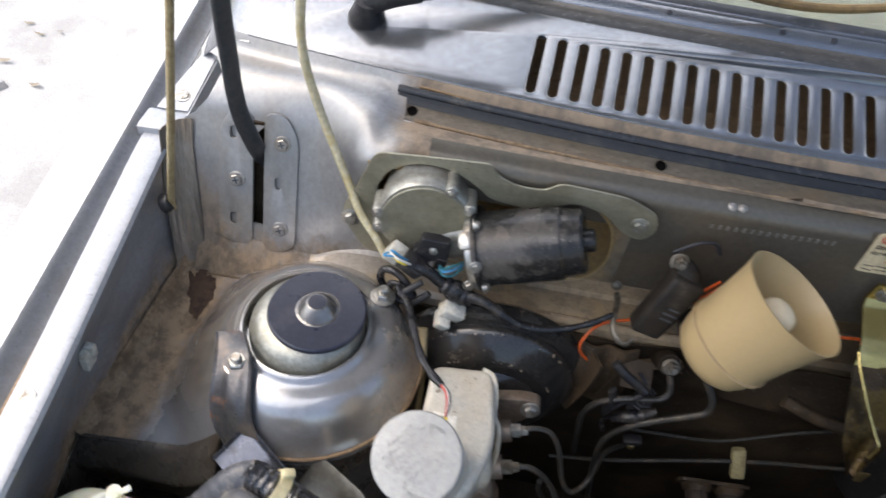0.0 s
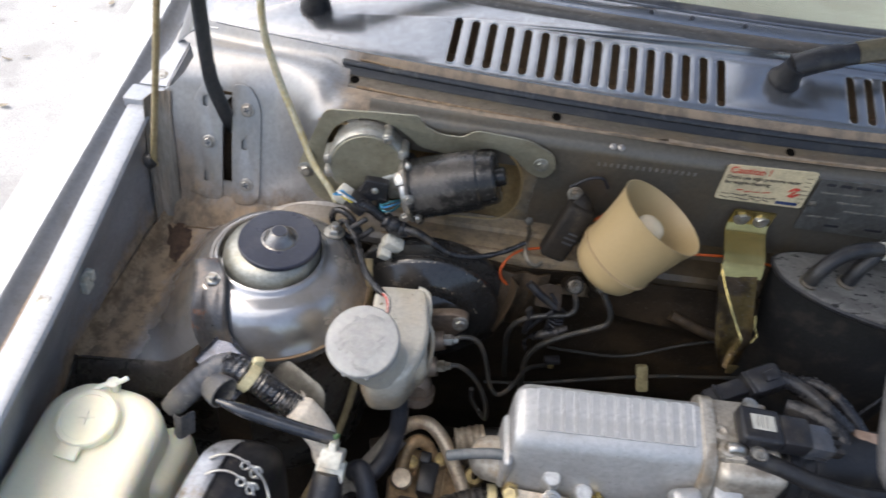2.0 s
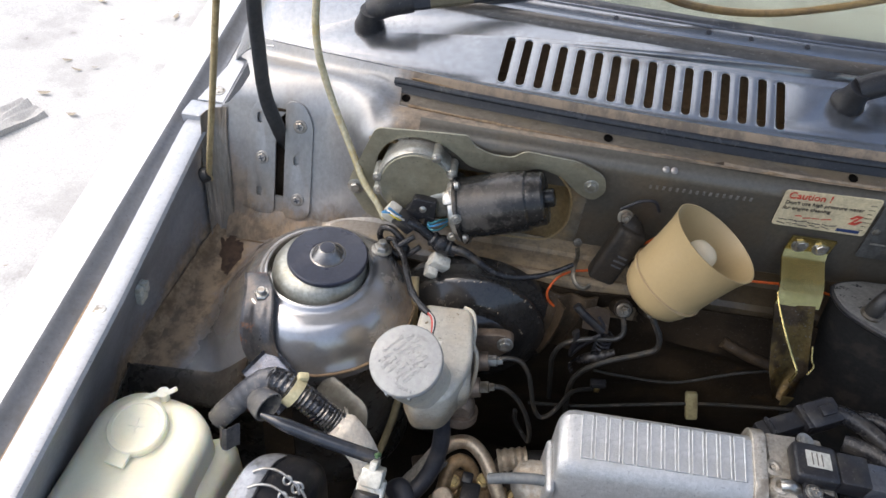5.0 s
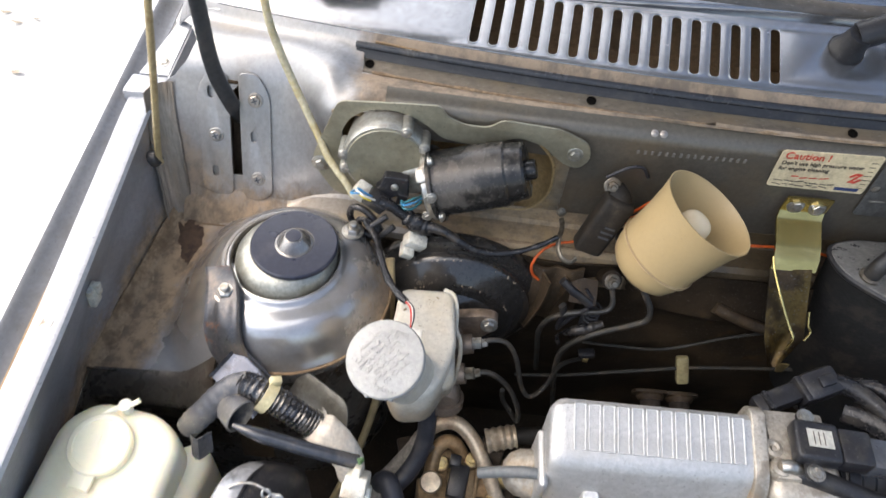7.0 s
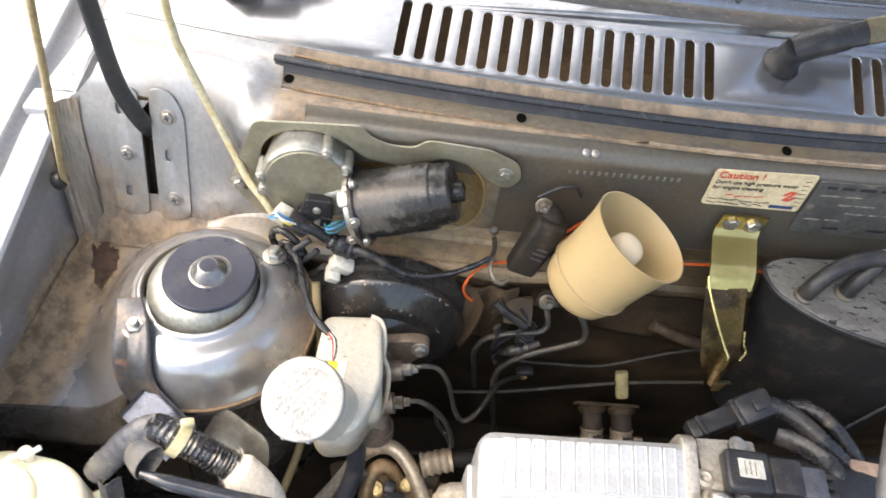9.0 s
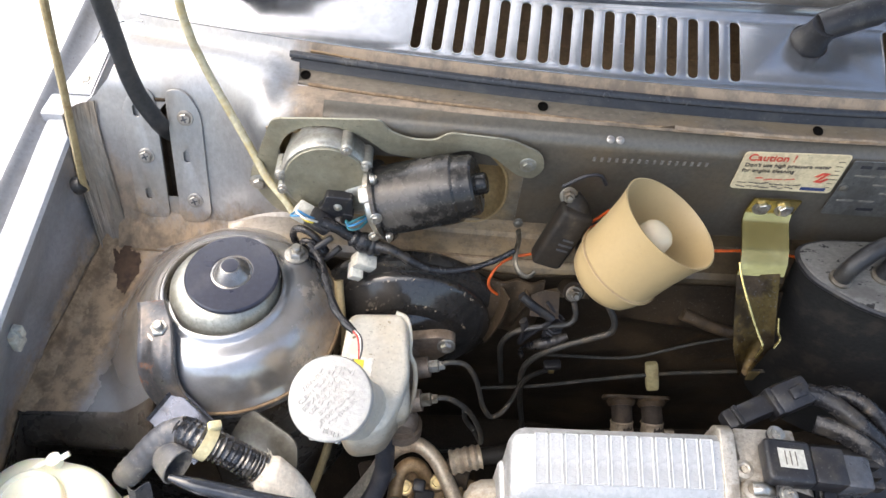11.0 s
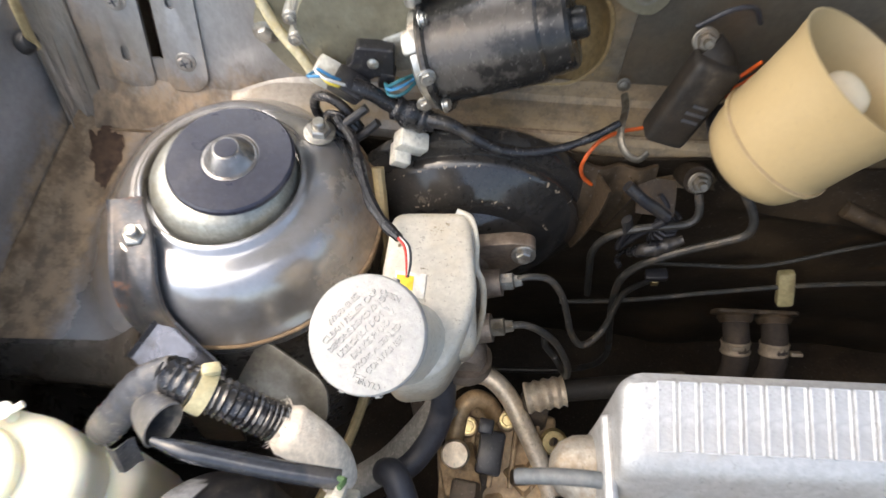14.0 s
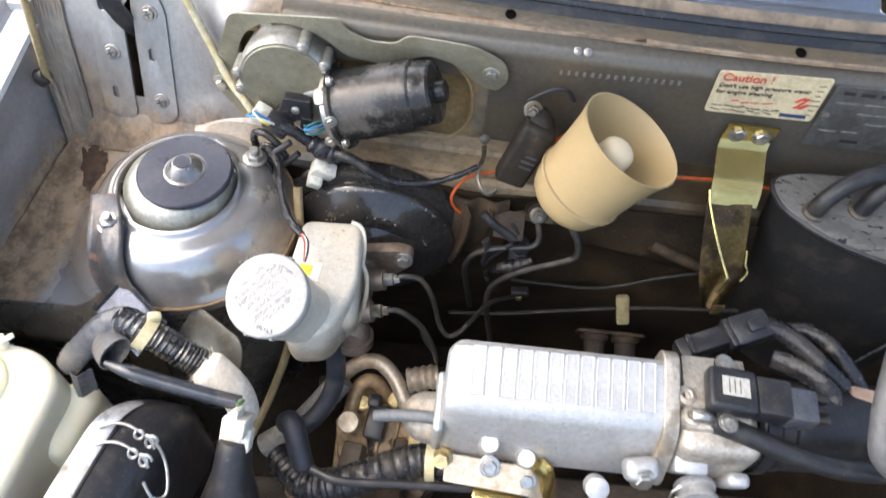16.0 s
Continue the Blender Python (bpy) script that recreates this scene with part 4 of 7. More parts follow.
part("cone", lathe([(0.0172, 0.0188), (0.0164, 0.0194), (0.0152, 0.0196), (0.0138, 0.0212), (0.0086, 0.0276), (0.0079, 0.0282), (0.0072, 0.0284), (0.0, 0.0284)], Matrix.Translation((0.009, -0.090, TZ)), 48), mat("worn shiny cone", (0.22, 0.21, 0.20), 0.24, 0.75, (0.14, 0.13, 0.125), 70, dirt=(0.26, 0.23, 0.2), dirt_scale=60, dirt_at=(0.56, 0.74)), mount, "shiny grey centre cone")
part("plug", lathe([(0.0, 0.0282), (0.0071, 0.0282), (0.0066, 0.0288), (0.0, 0.0289)], Matrix.Translation((0.009, -0.090, TZ)), 32), DISC, mount, "dark rubber plug")
bolt(mount, (-0.042, -0.137, 0.7645), (-0.05, -0.05, 1), 0.0075, 0.007, 0.0105, stud=True)
bolt(mount, (0.055, -0.052, 0.7620), (0.05, 0.05, 1), 0.0075, 0.007, 0.0105, stud=True)

# strap bolted over the dome
strap = thing("strap_bracket", "dark steel strap bracket with rust, bolted to the tower", "bracket")


STRAP_L = curve_points([(-0.0670, -0.1120, 0.7640), (-0.0625, -0.1250, 0.7638), (-0.0600, -0.1370, 0.7612), (-0.0587, -0.1510, 0.7535), (-0.0580, -0.1617, 0.7420), (-0.0534, -0.1715, 0.7270), (-0.0434, -0.1795, 0.7100), (-0.0400, -0.1860, 0.6980)], 6)
STRAP_R = curve_points([(-0.0433, -0.1098, 0.7668), (-0.0370, -0.1210, 0.7705), (-0.0310, -0.1320, 0.7715), (-0.0263, -0.1490, 0.7665), (-0.0239, -0.1633, 0.7595), (-0.0195, -0.1762, 0.7440), (-0.0040, -0.1880, 0.7270), (0.0010, -0.1930, 0.7120)], 6)


def strap_fn(u, v):
    """A pressed strap with rolled edges and a shallow boss along its middle."""
    k = min(v * (len(STRAP_L) - 1), len(STRAP_L) - 1.001)
    a = STRAP_L[int(k)].lerp(STRAP_L[int(k) + 1], k - int(k))
    b = STRAP_R[int(k)].lerp(STRAP_R[int(k) + 1], k - int(k))
    rim = 0.0016 * max(0.0, abs(u - 0.5) * 2 - 0.82) / 0.18
    boss = 0.0022 * math.exp(-((u - 0.55) / 0.20) ** 4) * math.exp(-((v - 0.55) / 0.17) ** 4)
    return a.lerp(b, u) + Vector((-0.25, -0.45, 0.85)) * (rim + boss + 0.0012 * math.sin(u * math.pi))


part("strap", sheet(strap_fn, 24, 42, 0.0018), STRAPM, strap)
part("side_skirt", sheet(lambda u, v: strap_fn(0.0, v * 0.86) + Vector((0.0015, 0.001, -0.010)) * u, 3, 30, 0.0012), STRAPM, strap, "turned-down side of the strap")

# bonnet-hinge plates
for x0, x1, nm in ((-0.108, -0.0775, "l"), (-0.0668, -0.037, "r")):
    hp = thing("hinge_plate", "grey bolted hinge plate beside the slot for the bonnet arm", "hinge plate", group="hinge plates")
    tiltx = math.degrees(math.atan(0.40))
    m = pose((x0 + x1) / 2, corner_y((x0 + x1) / 2, 0.789) - 0.0022, 0.789, 90 - tiltx, 0, 0)
    w, hgt = (x1 - x0) / 2, 0.0655
    if nm == "l":
        ring = rounded([(-w, -hgt + 0.006), (-w * 0.3, -hgt), (w, -hgt), (w, hgt - 0.004), (-w * 0.2, hgt - 0.002), (-w, hgt - 0.022)], 0.012)
    else:
        ring = rounded([(-w, -hgt), (w * 0.4, -hgt), (w, -hgt + 0.008), (w, hgt - 0.02), (w * 0.2, hgt), (-w, hgt)], 0.012)
    holes = [slot_ring(-0.002, 0.002 if nm == "r" else -0.040, 0.006, 0.0115)] + ([slot_ring(-0.002, 0.042, 0.006, 0.0115)] if nm == "l" else [])
    part("plate", prism(ring, 0.0025, m, 0.0005, holes), CORNERP, hp)
    for dx, dz in (((0.001, -0.001),) if nm == "l" else ((0.001, 0.040), (0.001, -0.042))):
        bolt(hp, m @ Vector((dx, dz, 0.001)), m.to_3x3() @ Vector((0, 0, 1)), 0.0052, 0.0045, 0.0072, PAINT)
        # Thin dark bars imitate the shade in the bolt's cross recess.
        for turn in (20, 110):
            part("recess_shade_bar", box((0.0062, 0.0012, 0.0006), m @ pose(dx, dz, 0.0056, 0, 0, turn)), GREYPLASTIC, hp)

bonnet = thing("bonnet", "silver grey raised bonnet on a dark curved hinge arm", "bonnet")
part("panel", sheet(lambda u, v: Vector((-0.20 + 1.30 * u, 0.17 - 0.56 * v, 1.14 + 0.66 * v + 0.01 * math.sin(u * math.pi))), 20, 10, 0.012), COWL, bonnet)
part("hinge_arm", tube([(-0.0715, 0.060, 0.790), (-0.0715, 0.046, 0.810), (-0.0725, 0.034, 0.835), (-0.079, 0.030, 0.87), (-0.080, 0.028, 0.92), (-0.078, 0.03, 1.0), (-0.074, 0.08, 1.10), (-0.07, 0.15, 1.165)], 0.0076, 14, flat=0.5),
     mat("dark grey painted arm", (0.05, 0.053, 0.057), 0.36, 0.3, (0.07, 0.07, 0.07), 30), bonnet, "dark grey curved hinge arm")

# prop rod
rod = thing("prop_rod", "thin brass-coloured bonnet prop rod through the apron", "prop rod")
part("rod", tube([(-0.136, -0.006, 0.782), (-0.1345, -0.006, 0.80), (-0.115, -0.008, 0.90), (-0.098, -0.012, 0.985), (-0.07, -0.016, 1.12)], 0.0032, 10), ROD, rod)
part("grommet", lathe([(0.003, 0.004), (0.0065, 0.003), (0.008, 0.0), (0.0085, -0.004), (0.004, -0.004)], axis_frame((-0.139, -0.006, 0.788), (0.9, 0, 0.45)), 20), RUBBER, rod, "black rubber grommet")

# bonnet stop on the gutter
stop = thing("bonnet_rest", "grey bracket on the gutter beside the prop rod", "bracket")
part("tongue", prism(rounded([(-0.180, 0.047), (-0.146, 0.047), (-0.143, 0.072), (-0.178, 0.072)], 0.003), 0.0022, Matrix.Translation((0, 0, 0.8215)), 0.0006), GUTTERP, stop)
part("front_lip", box((0.034, 0.0022, 0.013), pose(-0.163, 0.0472, 0.8155), 0.0008), GUTTERP, stop, "turned-down front lip")
part("rail", sheet(lambda u, v: Vector((-0.171 + 0.022 * u + (0.028 - 0.015 * u) * v, 0.072 + 0.074 * u - 0.008 * u * v, 0.8225 + 0.014 * u)), 8, 5, 0.002), GUTTERP, stop)
part("rail_side", sheet(lambda u, v: Vector((-0.1435 + 0.0075 * u + 0.001 * v, 0.066 + 0.0705 * u, 0.8225 + 0.0135 * u - 0.014 * v)), 8, 3, 0.0015), GUTTERP, stop)
screw(stop, (-0.1525, 0.088, 0.8275), (0, -0.15, 1), 0.0055)

# ---- the bay's unseen sides, floor and engine mass ----
# Cabin shell out of view, added to block sky light from behind.
cabin = thing("wall_cabin_unseen", "unseen grey car roof and cabin, added to block rear light", "car body", kind="structure")
part("roof", box((1.30, 1.6, 0.03), pose(0.5, 1.50, 1.40), 0.01), WINGPAINT, cabin)
part("rear_wall", box((1.30, 0.03, 0.9), pose(0.5, 2.30, 0.98)), DASH, cabin)
for x in (-0.14, 1.14):
    part("door_side", box((0.03, 1.9, 0.55), pose(x, 1.35, 0.68)), WINGPAINT, cabin)

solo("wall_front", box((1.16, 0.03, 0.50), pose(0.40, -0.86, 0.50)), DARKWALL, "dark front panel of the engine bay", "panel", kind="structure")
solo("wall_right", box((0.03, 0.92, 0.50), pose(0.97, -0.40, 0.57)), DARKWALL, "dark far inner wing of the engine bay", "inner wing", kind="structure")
solo("floor", sheet(lambda u, v: Vector((-0.20 + 1.2 * u, -0.86 + 0.90 * v, 0.30 + 0.02 * noise.noise((u * 9, v * 9, 0)))), 30, 24, 0.004), DARKWALL, "grimy underfloor below the engine, darkened for shade", "floor", kind="structure")


def engine_block():
    e = thing("engine", "oily brown engine and gearbox deep in the bay", "engine")
    part("block", box((0.44, 0.24, 0.26), pose(0.50, -0.36, 0.45), 0.02), ENGINE, e)
    part("gearbox", lathe([(0, 0), (0.09, 0), (0.095, 0.01), (0.08, 0.06), (0.075, 0.16), (0, 0.17)], axis_frame((0.21, -0.32, 0.46), (-1, 0, 0)), 32), ENGINE, e)
    part("rocker_cover", box((0.40, 0.12, 0.08), pose(0.52, -0.40, 0.61), 0.015), ENGINE, e)
    rr = random.Random(11)
    for _ in range(26):
        x, y = rr.uniform(0.12, 0.24), rr.uniform(-0.30, -0.16)
        part("lug", box((rr.uniform(0.012, 0.03), rr.uniform(0.012, 0.03), rr.uniform(0.03, 0.09)), pose(x, y, rr.uniform(0.46, 0.54), rr.uniform(-15, 15), rr.uniform(-15, 15), rr.uniform(0, 90)), 0.003), OILY if rr.random() < 0.5 else ENGINE, e)
    part("bracket", box((0.030, 0.04, 0.10), pose(0.156, -0.216, 0.50, 0, 0, 12), 0.003), OILY, e)
    return e


engine_block()


# ---- wiper motor on its plate ----
def plate_y(x):
    return 0.0095 - 0.050 * (x - 0.016)


wm = thing("wiper_motor", "black wiper motor with a zinc gear housing on its plate", "wiper motor")
OUTER = [(0.036, 0.868), (0.083, 0.873), (0.127, 0.877), (0.133, 0.866), (0.150, 0.859), (0.172, 0.860), (0.182, 0.870), (0.235, 0.868), (0.262, 0.856), (0.267, 0.838), (0.258, 0.824), (0.243, 0.828),
         (0.222, 0.847), (0.198, 0.853), (0.166, 0.836), (0.130, 0.840), (0.119, 0.851), (0.101, 0.862), (0.081, 0.8655), (0.062, 0.862), (0.046, 0.850), (0.0375, 0.832), (0.0365, 0.815), (0.046, 0.800), (0.072, 0.790), (0.100, 0.782), (0.084, 0.752), (0.054, 0.744), (0.027, 0.751), (0.012, 0.778), (0.008, 0.797), (0.018, 0.822)]
bm = prism(rounded(OUTER, 0.008), 0.0022, pose(0, 0, 0, 90), 0.0004)
for v in bm.verts:
    v.co.y += plate_y(v.co.x)
part("mounting_plate", bm, ZINC, wm, "greenish zinc mounting plate", 30)
bolt(wm, (0.016, plate_y(0.016) - 0.001, 0.789), (0, -1, 0.1), 0.0055, 0.005, 0.009)
bolt(wm, (0.2515, plate_y(0.25) - 0.001, 0.842), (0, -1, 0.1), 0.0045, 0.004, 0.0075, MOUNT)
GC = Vector((0.081, 0.0, 0.8215))
gm = axis_frame(GC, (0.03, -1, 0.12))
GEARALU = mat("grey gear housing alloy", (0.36, 0.355, 0.32), 0.42, 0.65, (0.28, 0.26, 0.22), 30, dirt=(0.22, 0.17, 0.12), dirt_scale=24, dirt_at=(0.55, 0.75), bump=0.12)
part("gear_housing", lathe([(0, -0.03), (0.036, -0.03), (0.039, 0.0), (0.0395, 0.012), (0.0385, 0.0165), (0.0372, 0.0180), (0, 0.0180)], gm, 48), GEARALU, wm, "cast gear housing")
part("gear_cover", lathe([(0, 0.0178), (0.0355, 0.0178), (0.0355, 0.0192), (0.0348, 0.0198), (0.0, 0.0200)], gm, 48), ZINC, wm, "flat zinc gear cover")
for a in (172, 195, 62, 28):
    p = gm @ Vector((0.0385 * math.cos(radians(a)), 0.0385 * math.sin(radians(a)), 0.0))
    part("ear", lathe([(0, -0.004), (0.0052, -0.004), (0.0052, 0.0185), (0.0044, 0.0195), (0, 0.0195)], axis_frame(p, (0.03, -1, 0.12)), 18), GEARALU, wm)
    screw(wm, p + Vector((0, -0.0195, 0.0024)), (0.03, -1, 0.12), 0.0033, 0.0028)
part("neck", box((0.040, 0.032, 0.036), pose(0.114, -0.006, 0.806, 0, -19, 0), 0.008, 3), GEARALU, wm)
MA, MB = Vector((0.1265, -0.022, 0.8055)), Vector((0.214, -0.024, 0.8385))
mw = (MB - MA).normalized()
mm = axis_frame(MA, mw)
part("flange", lathe([(0, -0.004), (0.030, -0.004), (0.033, -0.002), (0.033, 0.0035), (0, 0.0035)], mm, 40), STEEL, wm, "bright clamp flange")
part("flange_lug", box((0.016, 0.012, 0.070), mm @ pose(0, 0, -0.001, 90, 0, 30) @ pose(0, 0, 0), 0.004), STEEL, wm)
part("motor_case", lathe([(0, 0.003), (0.0355, 0.003), (0.0362, 0.0045), (0.0355, 0.0065), (0.0315, 0.0075), (0.0305, 0.012), (0.0300, 0.066), (0.0293, 0.0705), (0.0272, 0.0725), (0.0270, 0.0775), (0.0262, 0.0795), (0.0258, 0.0860), (0.0240, 0.0880), (0.0095, 0.0885), (0.0092, 0.0945), (0.0080, 0.0962), (0, 0.0965)], mm, 48), MOTORBLACK, wm, "scuffed black motor case")
for a in (100, 200):
    screw(wm, mm @ Vector((0.0335 * math.cos(radians(a)), 0.0335 * math.sin(radians(a)), 0.0065)), mw, 0.0042, 0.004)
bolt(wm, (0.1255, -0.0530, 0.8195), (0.3, -1, 0.3), 0.0040, 0.004, 0.0055)
bolt(wm, (0.1240, -0.0500, 0.7935), (0.3, -1, 0.0), 0.0040, 0.004, 0.0055)
part("park_switch", prism(rounded([(-0.015, -0.013), (0.008, -0.015), (0.011, -0.004), (0.017, 0.002), (0.013, 0.012), (0.004, 0.013), (-0.002, 0.008), (-0.014, 0.009)], 0.003), 0.012, axis_frame((0.0895, -0.0255, 0.8015), (0.03, -1, 0.12)) @ pose(0, 0, 0, 0, 0, 180), 0.0012), PLASTIC, wm, "black park switch")
part("switch_leg", box((0.010, 0.010, 0.016), pose(0.0985, -0.027, 0.790, 8, 12, 0), 0.002), PLASTIC, wm)
screw(wm, (0.0915, -0.0320, 0.8065), (0.03, -1, 0.2), 0.0028, 0.0015)
for k, (mt_, dz) in enumerate(((BLUEW, 0.0), (TEALW, 0.003), (TEALW, -0.004))):
    part("wire", tube([(0.098, -0.034, 0.790 + dz * 0.5), (0.102, -0.044, 0.797 + dz * 1.2), (0.110, -0.043, 0.800 + dz * 1.8), (0.117, -0.033, 0.796 + dz)], 0.0011, 6), mt_, wm)

# ---- wiring over the ledge ----
loom = thing("wiring_loom", "black taped wiring loom hanging across the firewall ledge", "wiring loom")
part("taped_loom", tube([(0.078, -0.040, 0.795), (0.090, -0.041, 0.790), (0.104, -0.042, 0.779), (0.120, -0.043, 0.771), (0.140, -0.048, 0.7705), (0.158, -0.053, 0.762), (0.172, -0.054, 0.754), (0.188, -0.053, 0.7505), (0.206, -0.050, 0.7505), (0.220, -0.047, 0.753), (0.236, -0.042, 0.758), (0.250, -0.036, 0.764)], 0.0046, 12, step=10, radii=lambda t: 1.25 - 0.75 * t + 0.22 * noise.noise((t * 14, 3, 0))), TAPE, loom)
part("tape_wrap", tube([(0.103, -0.042, 0.780), (0.111, -0.043, 0.775), (0.120, -0.043, 0.770), (0.130, -0.045, 0.768)], 0.0090, 14, step=8, radii=lambda t: 0.65 + 0.45 * math.sin(t * math.pi) + 0.25 * noise.noise((t * 6, 1, 4)), flat=0.75), TAPE, loom, "bulky wrap of black tape")
part("socket", box((0.022, 0.014, 0.017), pose(0.0755, -0.0365, 0.7915, 10, 32, -12), 0.002), PLASTIC, loom, "black connector")
part("socket_rib", box((0.018, 0.004, 0.004), pose(0.0755, -0.0445, 0.7955, 10, 32, -12), 0.001), PLASTIC, loom)
wc = part("plug", box((0.014, 0.013, 0.019), pose(0.0605, -0.031, 0.7965, 10, 28, -12), 0.002), CONNW, loom, "white connector with coloured wires")
for pts, mt_ in (([(0.054, -0.056, 0.815), (0.057, -0.062, 0.821), (0.064, -0.062, 0.815), (0.072, -0.058, 0.806)], BLUEW), ([(0.052, -0.055, 0.812), (0.049, -0.062, 0.815), (0.058, -0.064, 0.817), (0.070, -0.060, 0.805)], BLUEW),
                 ([(0.055, -0.057, 0.810), (0.062, -0.065, 0.813), (0.070, -0.062, 0.806), (0.076, -0.058, 0.799)], YELLOWW), ([(0.053, -0.057, 0.814), (0.060, -0.066, 0.818), (0.068, -0.064, 0.812), (0.074, -0.059, 0.803)], WHITEW)):
    part("wire", tube([(x + 0.004, y + 0.019, z - 0.0095) for x, y, z in pts], 0.0010, 6), mt_, wc)
wp = part("plug", box((0.021, 0.013, 0.014), pose(0.1140, -0.0500, 0.7535, 15, 30, 8), 0.0022), CONNW, loom, "dusty white connector")
part("latch", box((0.012, 0.016, 0.010), pose(0.1070, -0.0550, 0.7465, 15, 30, 8), 0.0015), CONNW, wp)
# knotted pigtail down to the reservoir
pig = thing("sensor_lead", "knotted black sleeved lead with red and white wires", "lead")
part("sleeve", tube([(0.066, -0.044, 0.769), (0.073, -0.052, 0.766), (0.079, -0.062, 0.765), (0.086, -0.086, 0.769), (0.094, -0.108, 0.770), (0.104, -0.124, 0.772), (0.1135, -0.134, 0.773)], 0.0033, 10, radii=lambda t: 1 + 0.12 * math.sin(t * 30)), TAPE, pig)
part("loop", tube([(0.080, -0.042, 0.752), (0.070, -0.037, 0.742), (0.058, -0.034, 0.746), (0.0495, -0.031, 0.759), (0.0515, -0.030, 0.771), (0.062, -0.034, 0.775), (0.072, -0.038, 0.768), (0.080, -0.043, 0.757)], 0.0034, 12, step=8), TAPE, pig)
part("loop", tube([(0.082, -0.048, 0.756), (0.070, -0.046, 0.752), (0.061, -0.042, 0.757), (0.059, -0.040, 0.766), (0.068, -0.043, 0.769), (0.078, -0.047, 0.760)], 0.0028, 10), TAPE, pig)
part("cut_end", tube([(0.068, -0.050, 0.7655), (0.077, -0.046, 0.771), (0.086, -0.042, 0.777)], 0.0029, 10), RUBBER, pig)
part("cut_end", tube([(0.076, -0.052, 0.755), (0.085, -0.049, 0.761), (0.093, -0.046, 0.768)], 0.0029, 10), RUBBER, pig)
for k, mt_ in enumerate((REDW, WHITEW, BLACKINK)):
    part("wire", tube([(0.112 + 0.0008 * k, -0.133, 0.7735), (0.117 + 0.0012 * k, -0.140, 0.7745), (0.119 + 0.0010 * k, -0.149, 0.7735), (0.1195, -0.1565, 0.768)], 0.0011, 6), mt_, pig)
hook_ = thing("cable_clip", "bent metal cable clip on a stud", "cable clip")
part("hook", tube([(0.2545, -0.012, 0.764), (0.2545, -0.024, 0.764), (0.2515, -0.036, 0.762), (0.2510, -0.046, 0.758), (0.2555, -0.054, 0.754), (0.2630, -0.056, 0.752), (0.2690, -0.052, 0.754)], 0.0028, 10, flat=0.6), DULLNUT, hook_)
screw(hook_, (0.2545, -0.004, 0.765), (0, -1, 0.5), 0.0036, 0.003, DULLNUT)
orange = thing("orange_wire", "bright orange wire along the firewall", "wire")
for pts in ([(0.240, -0.050, 0.712), (0.232, -0.050, 0.722), (0.230, -0.048, 0.734), (0.238, -0.040, 0.746), (0.252, -0.034, 0.752), (0.270, -0.030, 0.754), (0.288, -0.016, 0.757)],
            [(0.308, -0.022, 0.790), (0.316, -0.024, 0.797), (0.330, -0.016, 0.803)], [(0.308, -0.024, 0.784), (0.318, -0.026, 0.792), (0.332, -0.018, 0.798)], [(0.308, -0.024, 0.778), (0.320, -0.026, 0.786), (0.334, -0.02, 0.792)],
            [(0.36, -0.032, 0.768), (0.40, -0.032, 0.7705), (0.44, -0.030, 0.7715), (0.475, -0.028, 0.771), (0.51, -0.028, 0.766), (0.53, -0.028, 0.756)]):
    part("wire", tube(pts, 0.0014, 8), ORANGEW, orange)

# brown pressed bracket below the ledge
pb = thing("pedal_bracket", "dusty brown pressed bracket between the drum and pipes", "bracket")
BROWNP = mat("brown dusty bracket paint", (0.045, 0.030, 0.017), 0.55, 0.0, (0.085, 0.056, 0.031), 26, (0.45, 0.62), fine=0.2, dirt=(0.08, 0.06, 0.04), dirt_scale=30, dirt_at=(0.56, 0.70), bump=0.25, bump_scale=150)
part("plate", sheet(lambda u, v: Vector((0.232 + 0.052 * u - 0.012 * v * (1 - u), -0.040 - 0.008 * math.sin(v * 3) - 0.004 * math.sin(u * 6.3) ** 2, 0.726 - 0.085 * v)), 24, 16, 0.003), BROWNP, pb)
part("side_plate", sheet(lambda u, v: Vector((0.243 + 0.007 * u - 0.014 * v * v, -0.044 - 0.022 * u, 0.722 - 0.080 * v + 0.006 * u)), 5, 12, 0.002), BROWNP, pb)
part("side_plate", sheet(lambda u, v: Vector((0.266 + 0.005 * u - 0.010 * v, -0.044 - 0.016 * u * (1 - 0.5 * v), 0.720 - 0.062 * v)), 5, 10, 0.002), BROWNP, pb)
part("angle_plate", sheet(lambda u, v: Vector((0.272 + 0.028 * u, -0.044 - 0.020 * v, 0.716 - 0.004 * u - 0.010 * v - 0.006 * v * v)), 8, 8, 0.002), BROWNP, pb)
part("rod", tube([(0.259, -0.066, 0.736), (0.270, -0.070, 0.727), (0.282, -0.072, 0.718), (0.291, -0.074, 0.711)], 0.0042, 12), PLASTIC, pb, "black clevis rod")
part("lever", tube([(0.292, -0.073, 0.704), (0.281, -0.073, 0.690), (0.272, -0.073, 0.674), (0.268, -0.071, 0.660)], 0.0026, 10), PLASTIC, pb, "black lever arm")
part("lever", tube([(0.266, -0.070, 0.700), (0.269, -0.072, 0.688), (0.268, -0.072, 0.668)], 0.0048, 10, flat=0.6), PLASTIC, pb, "black lever arm")

# brown-black relay boot on the wall
boot = thing("relay_boot", "dusty dark rubber boot below a plated stud", "rubber boot")
BOOTM = turned_frame((0.2885, -0.0330, 0.7845), (-0.30, -0.16, -0.92), (0.93, -0.05, -0.33))
